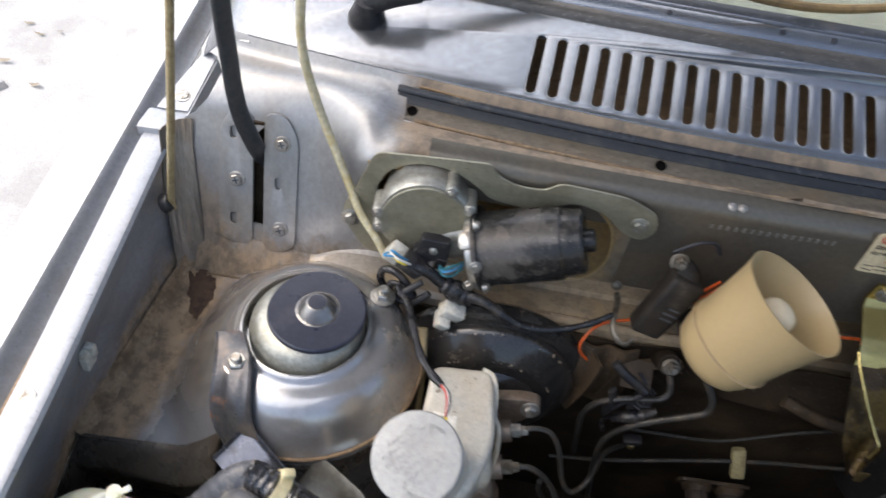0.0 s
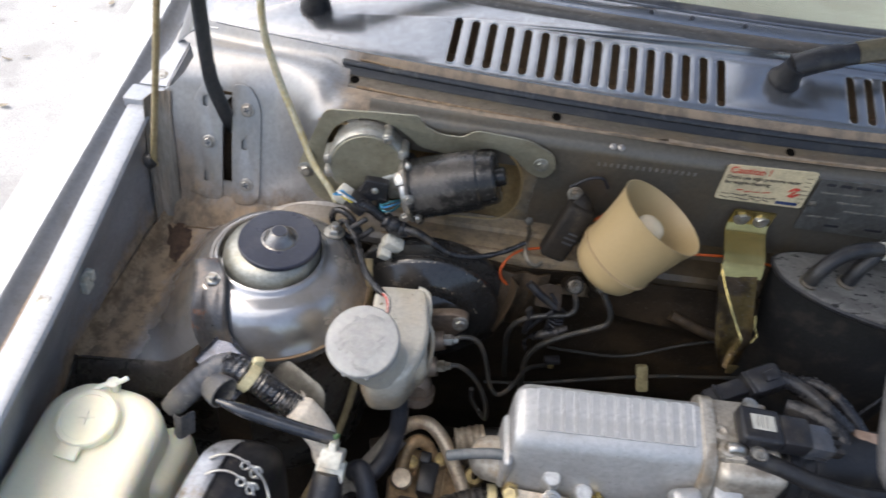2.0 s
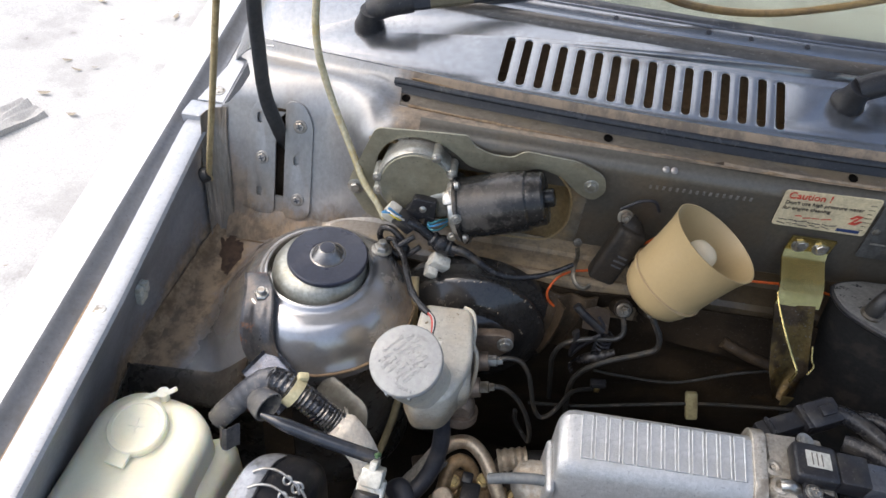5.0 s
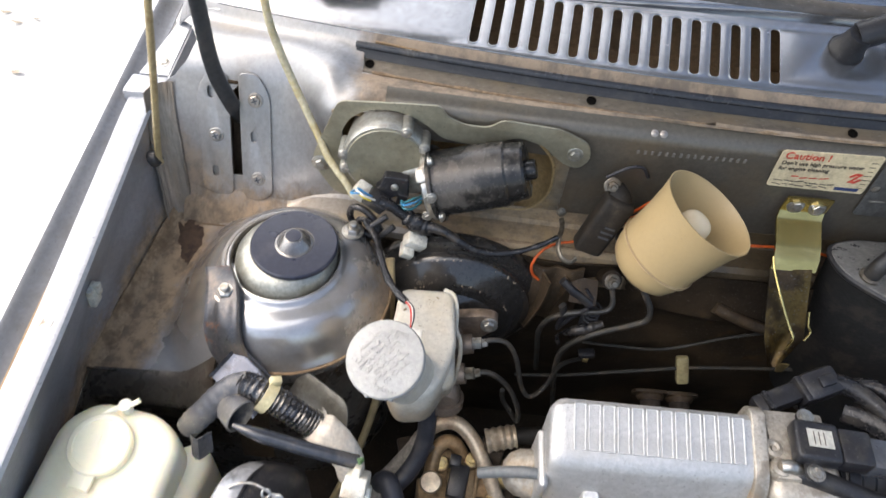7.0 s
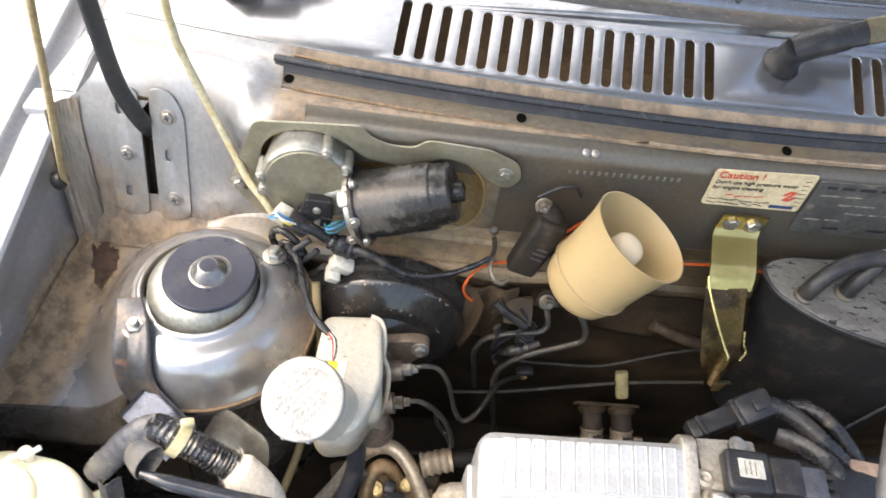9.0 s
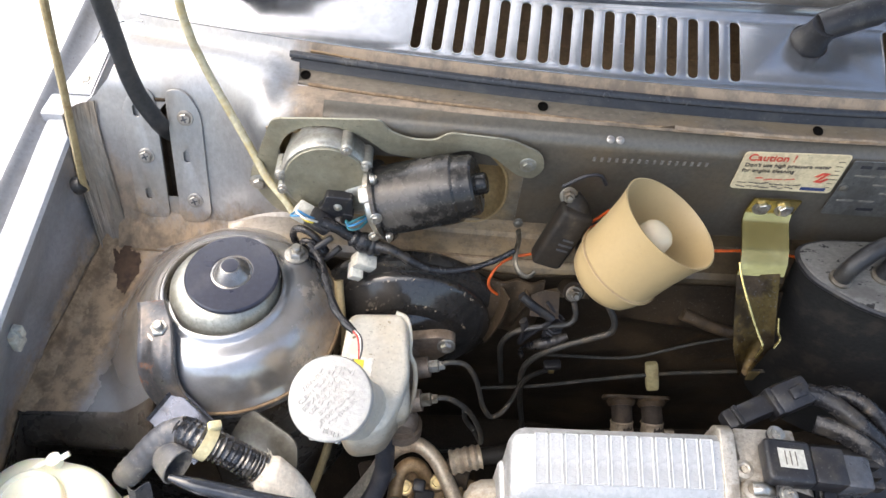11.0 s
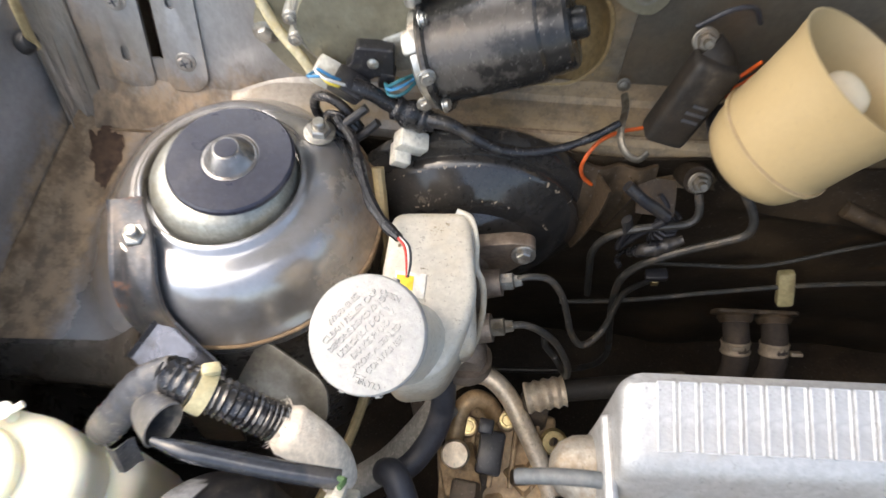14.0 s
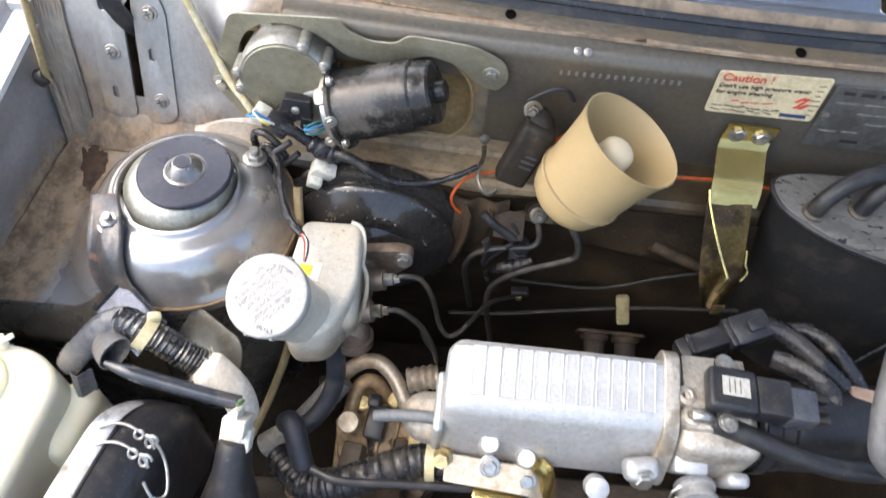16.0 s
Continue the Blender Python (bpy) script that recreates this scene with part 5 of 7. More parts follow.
BOOTP = mat("dusty brown-black rubber", (0.014, 0.0115, 0.009), 0.6, 0.0, (0.03, 0.022, 0.015), 25, dirt=(0.085, 0.066, 0.046), dirt_scale=30, dirt_at=(0.50, 0.72), bump=0.2, bump_scale=200, specks=0.1)
part("boot", box((0.0300, 0.020, 0.066), BOOTM, 0.0045, 3, taper=0.94), BOOTP, boot)
part("collar", tube([(0.2915, -0.019, 0.818), (0.2985, -0.024, 0.812), (0.3010, -0.028, 0.806)], 0.011, 16, flat=0.7), BOOTP, boot)
for k, w in enumerate((0.010, 0.013, 0.011)):
    part("print_bar", box((w, 0.0004, 0.0022), BOOTM @ pose(0.004, -0.0099 if (BOOTM.to_3x3() @ Vector((0, 1, 0))).y > 0 else 0.0099, -0.004 + 0.006 * k)), GREYPLASTIC, boot)
bolt(boot, (0.2900, -0.017, 0.8205), (-0.1, -1, 0.6), 0.0055, 0.007, 0.0080, DULLNUT, stud=True)
part("bracket", tube([(0.285, -0.008, 0.822), (0.302, -0.006, 0.834), (0.316, -0.004, 0.834), (0.324, -0.003, 0.822)], 0.0016, 8), BLACKINK, boot)

# ---- sticker, plate and stamped number ----
wy = lambda x: wall_bow(x) - 0.0022
stick = thing("warning_sticker", "aged cream caution sticker with red heading on the firewall", "sticker")
sx = lambda x, z, dy=0.0: Vector((x, wy(x) - dy, z))
bm = prism(rounded([(0.4325, 0.8265), (0.5225, 0.8265), (0.5205, 0.8735), (0.4305, 0.8705)], 0.004), 0.0008, pose(0, 0, 0, 90))
for v in bm.verts:
    v.co.y += wy(v.co.x)
part("paper", bm, CREAM, stick)
flat = pose(0, wy(0.47) - 0.0009, 0, 90)
words(stick, "Caution !", 0.0108, flat @ pose(0.4345, 0.8615, 0, 0, 0, 1.5), REDINK)
words(stick, "Don't use high pressure water", 0.0060, flat @ pose(0.4345, 0.8545, 0, 0, 0, 1.5), FADEDINK)
words(stick, "for engine cleaning", 0.0060, flat @ pose(0.4345, 0.8480, 0, 0, 0, 1.5), FADEDINK)
rt = random.Random(17)
for row, (z, n) in enumerate(((0.8405, 4), (0.8345, 8), (0.8305, 7))):
    x = 0.436 + 0.014 * (row == 0)
    for k in range(n):
        w = rt.uniform(0.003, 0.009)
        part("print_bar", box((w, 0.0004, rt.uniform(0.0005, 0.0012)), pose(x + w / 2, wy(0.45) - 0.0008, z + rt.uniform(-0.0008, 0.0008), 0, rt.uniform(-14, 14), 0)), REDINK if row == 0 else FADEDINK, stick)
        x += w + rt.uniform(0.0006, 0.002)
        if x > 0.490:
            break
for k in range(7):
    z = 0.834 + 0.0052 * k
    part("tear", box((rt.uniform(0.004, 0.011), 0.0004, 0.0005), pose(0.5165 - 0.001 * k / 3, wy(0.52) - 0.0008, z, 0, rt.uniform(-6, 6), 0)), FADEDINK, stick)
for k in range(2):
    part("mark", prism([(-0.0062, -0.0030), (0.0002, -0.0052), (0.0062, -0.0012), (0.0040, -0.0002), (0.0, -0.0024), (-0.0022, -0.0014), (0.0022, 0.0012), (0.0006, 0.0020)], 0.0005, flat @ pose(0.5065, 0.8455, 0, 0, 0, 180 * k + 12) @ pose(0, -0.0012, 0), segs=1), REDINK, stick)
part("print_bar", box((0.022, 0.0005, 0.0034), pose(0.505, wy(0.5) - 0.0009, 0.8312)), BLUEINK, stick)

plate = thing("maker_plate", "dull aluminium identification plate riveted to the firewall", "plate")
bm = prism(rounded([(0.527, 0.800), (0.638, 0.797), (0.634, 0.868), (0.525, 0.867)], 0.003), 0.001, pose(0, 0, 0, 90))
for v in bm.verts:
    v.co.y += wy(v.co.x)
part("sheet", bm, PLATE, plate)
rr = random.Random(3)
for row in range(6):
    x = 0.533
    while x < 0.625:
        w = rr.uniform(0.006, 0.02)
        if rr.random() < (0.95 if row in (0, 5) else 0.55):
            part("print_bar", box((w, 0.0004, 0.0032 if row in (0, 5) else 0.0022), pose(x + w / 2, wy(x) - 0.0009, 0.861 - 0.0105 * row)), BLACKINK if row in (0, 5) else PALEINK, plate)
        x += w + 0.005
for x, z in ((0.531, 0.835), (0.632, 0.838)):
    screw(plate, (x, wy(x) - 0.001, z), (0, -1, 0), 0.003, 0.0014)

stamp = thing("stamped_number", "row of stamped characters in the firewall paint", "stamping")
for k in range(16):
    part("print_bar", box((0.0026, 0.0004, 0.0048), pose(0.308 + 0.0064 * k, wall_bow(0.308 + 0.0064 * k) - 0.0010, 0.8480 + 0.0002 * k), 0.0002), PALEINK, stamp)
# small weld drips on the shoulder
for x in (0.318, 0.326):
    part("drip", lathe([(0, 0.0016), (0.0022, 0.0012), (0.0035, 0.0), (0.0, 0.0)], axis_frame((x, 0.004 + wall_bow(x), 0.8675), (0, -0.6, 0.8)), 12), PAINT, firewall)

# ---- horn ----
horn = thing("horn", "aged cream plastic trumpet horn bolted to the firewall", "horn")
HW = Vector((0.45, 0.06, 0.89)).normalized()
HB = Vector((0.3615, -0.0625, 0.8405)) - HW * 0.090
hm = axis_frame(HB, HW)
part("bell", lathe([(0.0, 0.0045), (0.019, 0.0045), (0.0275, 0.007), (0.0330, 0.0125), (0.0360, 0.021), (0.0372, 0.0300), (0.0396, 0.0312), (0.0402, 0.0332), (0.0385, 0.0350), (0.0386, 0.036), (0.0400, 0.060), (0.0425, 0.082), (0.0452, 0.0945), (0.0458, 0.0957), (0.0446, 0.0957), (0.0410, 0.082), (0.0380, 0.060), (0.034, 0.03), (0.012, 0.028), (0.0, 0.028)], hm, 64), HORNP, horn)
part("seam_dirt", tube([hm @ Vector((0.0399 * math.cos(radians(a)), 0.0399 * math.sin(radians(a)), 0.0346)) for a in range(0, 361, 8)], 0.0005, 6, ends=False, step=2), mat("grimy cream seam", (0.30, 0.21, 0.115), 0.6), horn, "dirty moulding seam")
part("core", lathe([(0.0, 0.0900), (0.0060, 0.0897), (0.0105, 0.0880), (0.0135, 0.0845), (0.0147, 0.0790), (0.0165, 0.05), (0.0185, 0.028)], hm @ Matrix.Translation((-0.004, 0.004, 0)), 32), HORNIN, horn, "pale inner core")
part("stem", lathe([(0, 0), (0.012, 0), (0.012, 0.02), (0, 0.02)], axis_frame(HB + Vector((-0.005, 0.04, 0.01)), (0.1, -1, -0.2)), 20), PLASTIC, horn)
part("bracket", sheet(lambda u, v: Vector((0.318 + 0.016 * u, -0.005 - 0.035 * v, 0.772 - 0.008 * v)), 2, 6, 0.002), PLASTIC, horn)
for px, py, pz in ((0.3105, -0.054, 0.7270), (0.339, -0.058, 0.7350)):
    pn = thing("pipe_nut", "plated pipe nut on a stud below the horn", "nut", group="pipe nuts")
    part("stub", lathe([(0, -0.03), (0.011, -0.03), (0.010, -0.002), (0, -0.002)], axis_frame((px, py, pz), (0, -0.75, 0.6)), 20), DARKWALL, pn)
    bolt(pn, (px, py - 0.001, pz), (0, -0.75, 0.6), 0.0056, 0.007, 0.0078, DULLNUT, stud=True)

# ---- gold bracket ----
gb = thing("gold_bracket", "yellow zinc-plated steel bracket with two bolts", "bracket")


def gold_fn(u, v):
    x = 0.4575 + 0.043 * u
    path = [(-0.0045, 0.818), (-0.0045, 0.800), (-0.010, 0.793), (-0.022, 0.7885), (-0.036, 0.7835), (-0.046, 0.7775), (-0.053, 0.768)]
    k = v * (len(path) - 1)
    i = min(int(k), len(path) - 2)
    t = k - i
    return Vector((x - 0.008 * v, path[i][0] + (path[i + 1][0] - path[i][0]) * t, path[i][1] + (path[i + 1][1] - path[i][1]) * t))


part("arm", sheet(gold_fn, 4, 30, 0.0025), GOLD, gb)


def web_fn(u, v):
    """Crumpled web that narrows to a tip below the arm."""
    left = 0.4500 + 0.010 * v + 0.020 * max(0.0, v - 0.72)
    wide = 0.0385 - 0.002 * v - 0.085 * max(0.0, v - 0.68)
    crease = 0.0022 * math.sin(u * 8 + v * 5) * v
    return Vector((left + wide * u, -0.053 - 0.060 * v + crease, 0.7675 - 0.0735 * v + 0.004 * u * (1 - v)))


part("web", sheet(web_fn, 12, 20, 0.0015), mat("dirty dark gold plate", (0.10, 0.064, 0.020), 0.32, 0.8, (0.035, 0.022, 0.010), 32, (0.44, 0.58), dirt=(0.055, 0.036, 0.018), dirt_scale=30, dirt_at=(0.48, 0.66), bump=0.6, bump_scale=70), gb, "dirty crumpled web")
part("edge", tube([(0.4498, -0.048, 0.779), (0.4515, -0.060, 0.772), (0.4600, -0.082, 0.756), (0.4690, -0.098, 0.742), (0.4740, -0.108, 0.734), (0.4715, -0.112, 0.722)], 0.0014, 8), GOLD, gb)
part("edge", tube([(0.4890, -0.085, 0.748), (0.4905, -0.094, 0.738), (0.4935, -0.098, 0.733), (0.4885, -0.104, 0.727)], 0.0012, 8), GOLD, gb)
part("tongue", sheet(lambda u, v: Vector((0.4735 + 0.011 * u * (1 - 0.4 * v), -0.1135 - 0.003 * v, 0.700 - 0.010 * v)), 3, 5, 0.0015), mat("dark gold tongue", (0.2, 0.15, 0.07), 0.45, 0.7, (0.1, 0.08, 0.04), 35), gb)
bolt(gb, (0.468, -0.006, 0.808), (0, -1, 0.15), 0.0060, 0.0055, 0.0085)
bolt(gb, (0.489, -0.006, 0.807), (0, -1, 0.15), 0.0060, 0.0055, 0.0085)

# ---- canister and its hoses ----
can = thing("canister", "black canister with a speckled grey lid and two hoses", "canister")
CZ = 0.783
LID = [(0.503, -0.032), (0.530, -0.022), (0.66, -0.020), (0.70, -0.060), (0.68, -0.118), (0.60, -0.112), (0.545, -0.092), (0.508, -0.062)]
part("lid", prism(rounded(LID, 0.02), 0.004, Matrix.Translation((0, 0, CZ)), 0.001), CANTOP, can, "speckled grey lid")
part("rim", tube([(x, y, CZ - 0.002) for x, y in rounded(LID, 0.02)] + [(*rounded(LID, 0.02)[0], CZ - 0.002)], 0.003, 8, straight=True), PLASTIC, can)
bm = prism([(x, y) for x, y in rounded(LID, 0.02)], 0.22, Matrix.Translation((0, 0, CZ - 0.113)))
for v in bm.verts:
    k = (CZ - v.co.z) / 0.22
    v.co.x += 0.03 * k * (0.62 - v.co.x) / 0.1
part("body", bm, mat("matt black canister", (0.013, 0.013, 0.013), 0.7, 0.0, (0.028, 0.024, 0.021), 40, bump=0.25, bump_scale=300, spec=0.3), can)
part("seam", tube([(0.628, -0.121, 0.60), (0.648, -0.121, 0.69), (0.665, -0.122, 0.775)], 0.0015, 6), GREYPLASTIC, can)
for x, y, pts in ((0.533, -0.066, [(0.533, -0.066, 0.784), (0.536, -0.064, 0.800), (0.552, -0.056, 0.816), (0.578, -0.048, 0.822), (0.61, -0.046, 0.820), (0.66, -0.05, 0.80), (0.72, -0.06, 0.77)]),
                  (0.573, -0.060, [(0.573, -0.060, 0.784), (0.578, -0.056, 0.802), (0.59, -0.048, 0.815), (0.608, -0.036, 0.822), (0.66, -0.02, 0.82), (0.72, -0.02, 0.81)])):
    hs = part("hose", tube(pts, 0.0078, 14), RUBBER, can, "black rubber hose")
    part("stub", lathe([(0, 0), (0.010, 0), (0.010, 0.002), (0.0085, 0.003), (0, 0.003)], Matrix.Translation((x, y, CZ + 0.002)), 20), DULLNUT, hs)
for p in ((0.598, -0.046, 0.8215), (0.622, -0.030, 0.8225)):
    solo("hose_clip", lathe([(0.0085, -0.006), (0.0092, -0.006), (0.0092, 0.006), (0.0085, 0.006)], axis_frame(p, (1, 0.2, -0.1)), 20), CONNW, "cream plastic clip round a hose", "hose clip", group="hose clips")

# ---- brake booster, master cylinder and reservoir ----
boos = thing("brake_booster", "glossy black brake booster drum on the firewall", "brake booster")
bmx = axis_frame((0.155, 0.0, 0.662), (0, -1, 0.0))
part("rear_shell", lathe([(0.0, 0.02), (0.06, 0.025), (0.090, 0.032), (0.0945, 0.037), (0.0950, 0.044), (0.0935, 0.048), (0.086, 0.0520), (0.080, 0.0525)], bmx, 72), BLACKPAINT, boos)
part("front_shell", lathe([(0.0832, 0.0515), (0.0830, 0.0560), (0.0818, 0.0592), (0.0800, 0.0610), (0.0640, 0.0735), (0.0612, 0.0752), (0.0575, 0.0762), (0.050, 0.0775), (0.044, 0.084), (0.036, 0.0885), (0.030, 0.0925), (0.0, 0.0935)], bmx, 72), BLACKPAINT, boos)
CHIPS = mat("tan chipped edge", (0.24, 0.19, 0.135), 0.6, 0.0, (0.34, 0.29, 0.23), 90)
rc = random.Random(21)
for r, h, n in ((0.0815, 0.0598, 22), (0.0622, 0.0748, 14)):
    for _ in range(n):
        a, k = radians(rc.uniform(20, 160)), rc.uniform(0.0004, 0.0013)
        part("paint_chip", box((k * rc.uniform(1, 3.2), k, k * 0.5), bmx @ axis_frame(((r + rc.uniform(-0.0012, 0.0004)) * math.cos(a), (r + rc.uniform(-0.0012, 0.0004)) * math.sin(a), h + rc.uniform(-0.0006, 0.0009)), (math.cos(a), math.sin(a), 0.9), rc.uniform(0, 180))), CHIPS, boos)

MCAST = mat("brown oily casting", (0.20, 0.155, 0.12), 0.45, 0.4, (0.12, 0.09, 0.065), 30, dirt=(0.3, 0.22, 0.14), dirt_scale=30, dirt_at=(0.58, 0.74), bump=0.2)
mc = thing("master_cylinder", "brown oily cast brake master cylinder with plated pipe fittings", "master cylinder")
cax = axis_frame((0.151, -0.090, 0.679), (0.0, -1, 0.03))
part("body", lathe([(0.0, 0), (0.020, 0), (0.020, 0.012), (0.0165, 0.016), (0.0165, 0.070), (0.019, 0.074), (0.019, 0.084), (0.015, 0.090), (0, 0.090)], cax, 32), MCAST, mc)
part("flange", prism(rounded([(-0.022, -0.02), (0.018, -0.024), (0.050, 0.016), (0.050, 0.032), (0.036, 0.036), (-0.016, 0.024)], 0.009), 0.010, axis_frame((0.151, -0.098, 0.679), (0, -1, 0.03), 0) @ pose(0, 0, 0, 0, 0, 0), 0.001), MCAST, mc)
bolt(mc, (0.1925, -0.104, 0.704), (0, -1, 0.3), 0.0055, 0.005, 0.0085)
for (x, y, z), mt_ in (((0.180, -0.123, 0.699), STEEL), ((0.174, -0.157, 0.701), DULLNUT)):
    part("boss", lathe([(0, -0.022), (0.0105, -0.022), (0.0095, -0.002), (0, -0.002)], axis_frame((x, y, z), (1, 0.05, 0.25)), 20), MCAST, mc)
    part("fitting", lathe([(0, -0.003), (0.0062, -0.003), (0.0062, 0.006), (0.0045, 0.007), (0.0040, 0.012), (0, 0.012)], axis_frame((x, y, z), (1, 0.05, 0.2)), 6), mt_, mc)
part("end_cap", lathe([(0, 0), (0.016, 0.0), (0.018, 0.003), (0.018, 0.012), (0, 0.012)], axis_frame((0.156, -0.172, 0.664), (0, 0.3, 1)), 28), MCAST, mc)

rv = thing("brake_reservoir", "stained white plastic brake fluid reservoir with a round cap", "brake reservoir")
bm = prism(rounded([(0.104, -0.094), (0.151, -0.090), (0.156, -0.100), (0.160, -0.150), (0.152, -0.178), (0.140, -0.200), (0.112, -0.205), (0.098, -0.180)], 0.010), 0.050, pose(0.001, -0.004, 0.7185, 0, 0, 0), 0.006, segs=3)
for v in bm.verts:
    v.co.z += -0.06 * (v.co.x - 0.13) - 0.10 * (-(v.co.y) - 0.15) * (v.co.z < 0.71)
part("tank", bm, RESV, rv, "", 60)
part("seam", tube([(0.146, -0.0945, 0.741), (0.1555, -0.0990, 0.7395), (0.1595, -0.112, 0.732), (0.1600, -0.127, 0.727), (0.1645, -0.136, 0.722), (0.1655, -0.150, 0.713), (0.1620, -0.167, 0.703), (0.153, -0.179, 0.696), (0.142, -0.186, 0.692)], 0.0021, 10, flat=0.8), RESV, rv)
part("side_bulge", box((0.024, 0.062, 0.044), pose(0.1485, -0.152, 0.711, 12, 0, 4), 0.010, 3), RESV, rv)
NC = Vector((0.1025, -0.2010, 0.789))
NW = Vector((-0.16, -0.34, 0.92)).normalized()
nm_ = axis_frame(NC, NW, 70)
part("neck", lathe([(0, -0.055), (0.0245, -0.055), (0.0270, -0.048), (0.0285, -0.036), (0.0288, -0.004), (0, -0.004)], nm_ , 48), RESV, rv)
part("neck_body", tube([(0.108, -0.192, 0.765), (0.116, -0.186, 0.742), (0.124, -0.178, 0.722)], 0.027, 24, radii=lambda t: 1 - 0.1 * t), RESV, rv)
cap = part("cap", lathe([(0.0275, -0.012), (0.0300, -0.012), (0.0306, -0.010), (0.0308, -0.0045), (0.0318, -0.0040), (0.0318, -0.0005), (0.0308, 0.0010), (0.0285, 0.0018), (0, 0.0020)], nm_, 64), CAPW, rv, "white cap with raised writing")
for k, line in enumerate(("WARNING", "CLEAN FILLER CAP", "BEFORE REMOVING", "USE ONLY DOT 3", "BRAKE FLUID", "FROM A SEALED", "CONTAINER")):
    words(cap, line, 0.0046, nm_ @ pose(0, 0.0165 - 0.0054 * k, 0.0021, 0, 0, 0), CAPW, 0.0005, align="CENTER")
words(cap, "OPEN", 0.0046, nm_ @ pose(0.0215, 0.0050, 0.0022, 0, 0, -70), CAPW, 0.0003, align="CENTER")
words(cap, "CLOSE", 0.0046, nm_ @ pose(-0.0150, -0.0185, 0.0022, 0, 0, 118), CAPW, 0.0005, align="CENTER")
for x, y, a in ((0.0165, 0.001, -70), (-0.017, -0.0125, 118)):
    part("arrow", prism([(-0.004, -0.0004), (0.002, -0.0004), (0.002, -0.0018), (0.005, 0), (0.002, 0.0018), (0.002, 0.0004), (-0.004, 0.0004)], 0.0008, nm_ @ pose(x, y, 0.0022, 0, 0, a), segs=1), CAPW, cap)
for a in (200, 236, 20):
    part("rib", box((0.004, 0.003, 0.007), nm_ @ pose(0.031 * math.cos(radians(a)), 0.031 * math.sin(radians(a)), -0.006, 0, 0, a), 0.0008), CAPW, cap)
sticker = part("sticker", box((0.019, 0.0165, 0.0005), pose(0.1195, -0.1500, 0.7447, 0, 3.4, -3), 0.0002), WHITEW, rv, "small white and yellow sticker")
part("yellow_patch", box((0.0105, 0.0095, 0.0004), pose(0.1165, -0.1490, 0.7453, 0, 3.4, -3), 0.0001), YELLOWW, sticker)

# ---- brake pipes on the firewall ----
for pts, r in (([(0.186, -0.123, 0.7005), (0.196, -0.1215, 0.7050), (0.210, -0.122, 0.703), (0.220, -0.127, 0.690), (0.226, -0.133, 0.672), (0.231, -0.139, 0.655), (0.239, -0.144, 0.644), (0.249, -0.139, 0.641), (0.260, -0.126, 0.641), (0.28, -0.09, 0.62), (0.312, -0.062, 0.592)], 0.0029),
               ([(0.180, -0.157, 0.7025), (0.193, -0.1555, 0.703), (0.206, -0.156, 0.693), (0.218, -0.158, 0.676), (0.228, -0.163, 0.652), (0.232, -0.160, 0.62), (0.228, -0.14, 0.60), (0.218, -0.135, 0.615), (0.215, -0.135, 0.635)], 0.0029),
               ([(0.311, -0.060, 0.722), (0.3145, -0.068, 0.708), (0.309, -0.072, 0.7005), (0.296, -0.073, 0.6975), (0.280, -0.073, 0.694), (0.264, -0.073, 0.686), (0.254, -0.073, 0.674), (0.250, -0.072, 0.652), (0.254, -0.07, 0.62), (0.262, -0.065, 0.565)], 0.0033),
               ([(0.338, -0.064, 0.732), (0.3495, -0.073, 0.714), (0.350, -0.078, 0.700), (0.338, -0.079, 0.690), (0.318, -0.079, 0.677), (0.298, -0.080, 0.663), (0.284, -0.080, 0.646), (0.277, -0.080, 0.622), (0.280, -0.079, 0.58), (0.288, -0.078, 0.53), (0.300, -0.076, 0.46), (0.297, -0.076, 0.425), (0.284, -0.075, 0.405), (0.25, -0.075, 0.39), (0.15, -0.07, 0.37)], 0.0036),
               ([(0.24, -0.066, 0.548), (0.30, -0.066, 0.558), (0.37, -0.064, 0.577), (0.45, -0.064, 0.599), (0.60, -0.064, 0.62)], 0.0026),
               ([(0.298, -0.072, 0.640), (0.33, -0.068, 0.632), (0.39, -0.064, 0.628), (0.45, -0.060, 0.655), (0.50, -0.056, 0.67)], 0.0020)):
    solo("brake_pipe", tube(pts, 0.86 * r, 10), STEELPIPE, "thin dark steel brake pipe along the firewall", "brake pipe", group="brake pipes")
solo("pipe_clip", box((0.014, 0.010, 0.034), pose(0.4235, -0.064, 0.590, -30, -13, 0), 0.003), mat("dim yellowed clip plastic", (0.30, 0.255, 0.135), 0.5, 0.0, (0.22, 0.175, 0.09), 50), "yellowed plastic pipe clip on the firewall", "pipe clip")
sp = thing("coil_spring", "small dark return spring behind the brake pipes", "spring")
part("coil", tube([(0.300 + 0.008 * math.cos(i * 0.9), -0.062 + 0.008 * math.sin(i * 0.9), 0.690 - 0.0009 * i) for i in range(44)], 0.0014, 6, straight=True), BLACKINK, sp)
part("hook_end", tube([(0.300, -0.062, 0.690), (0.296, -0.060, 0.702), (0.288, -0.056, 0.712)], 0.0016, 8), BLACKINK, sp)
tape = thing("tape_wad", "crumpled shiny black tape wad behind the brake pipes", "tape wad")
part("wad", tube([(0.278, -0.070, 0.652), (0.288, -0.074, 0.664), (0.300, -0.073, 0.669), (0.313, -0.070, 0.675)], 0.0050, 14, step=10, radii=lambda t: 0.7 + 0.5 * math.sin(t * math.pi) + 0.5 * noise.noise((t * 9, 2, 2))), TAPE, tape)
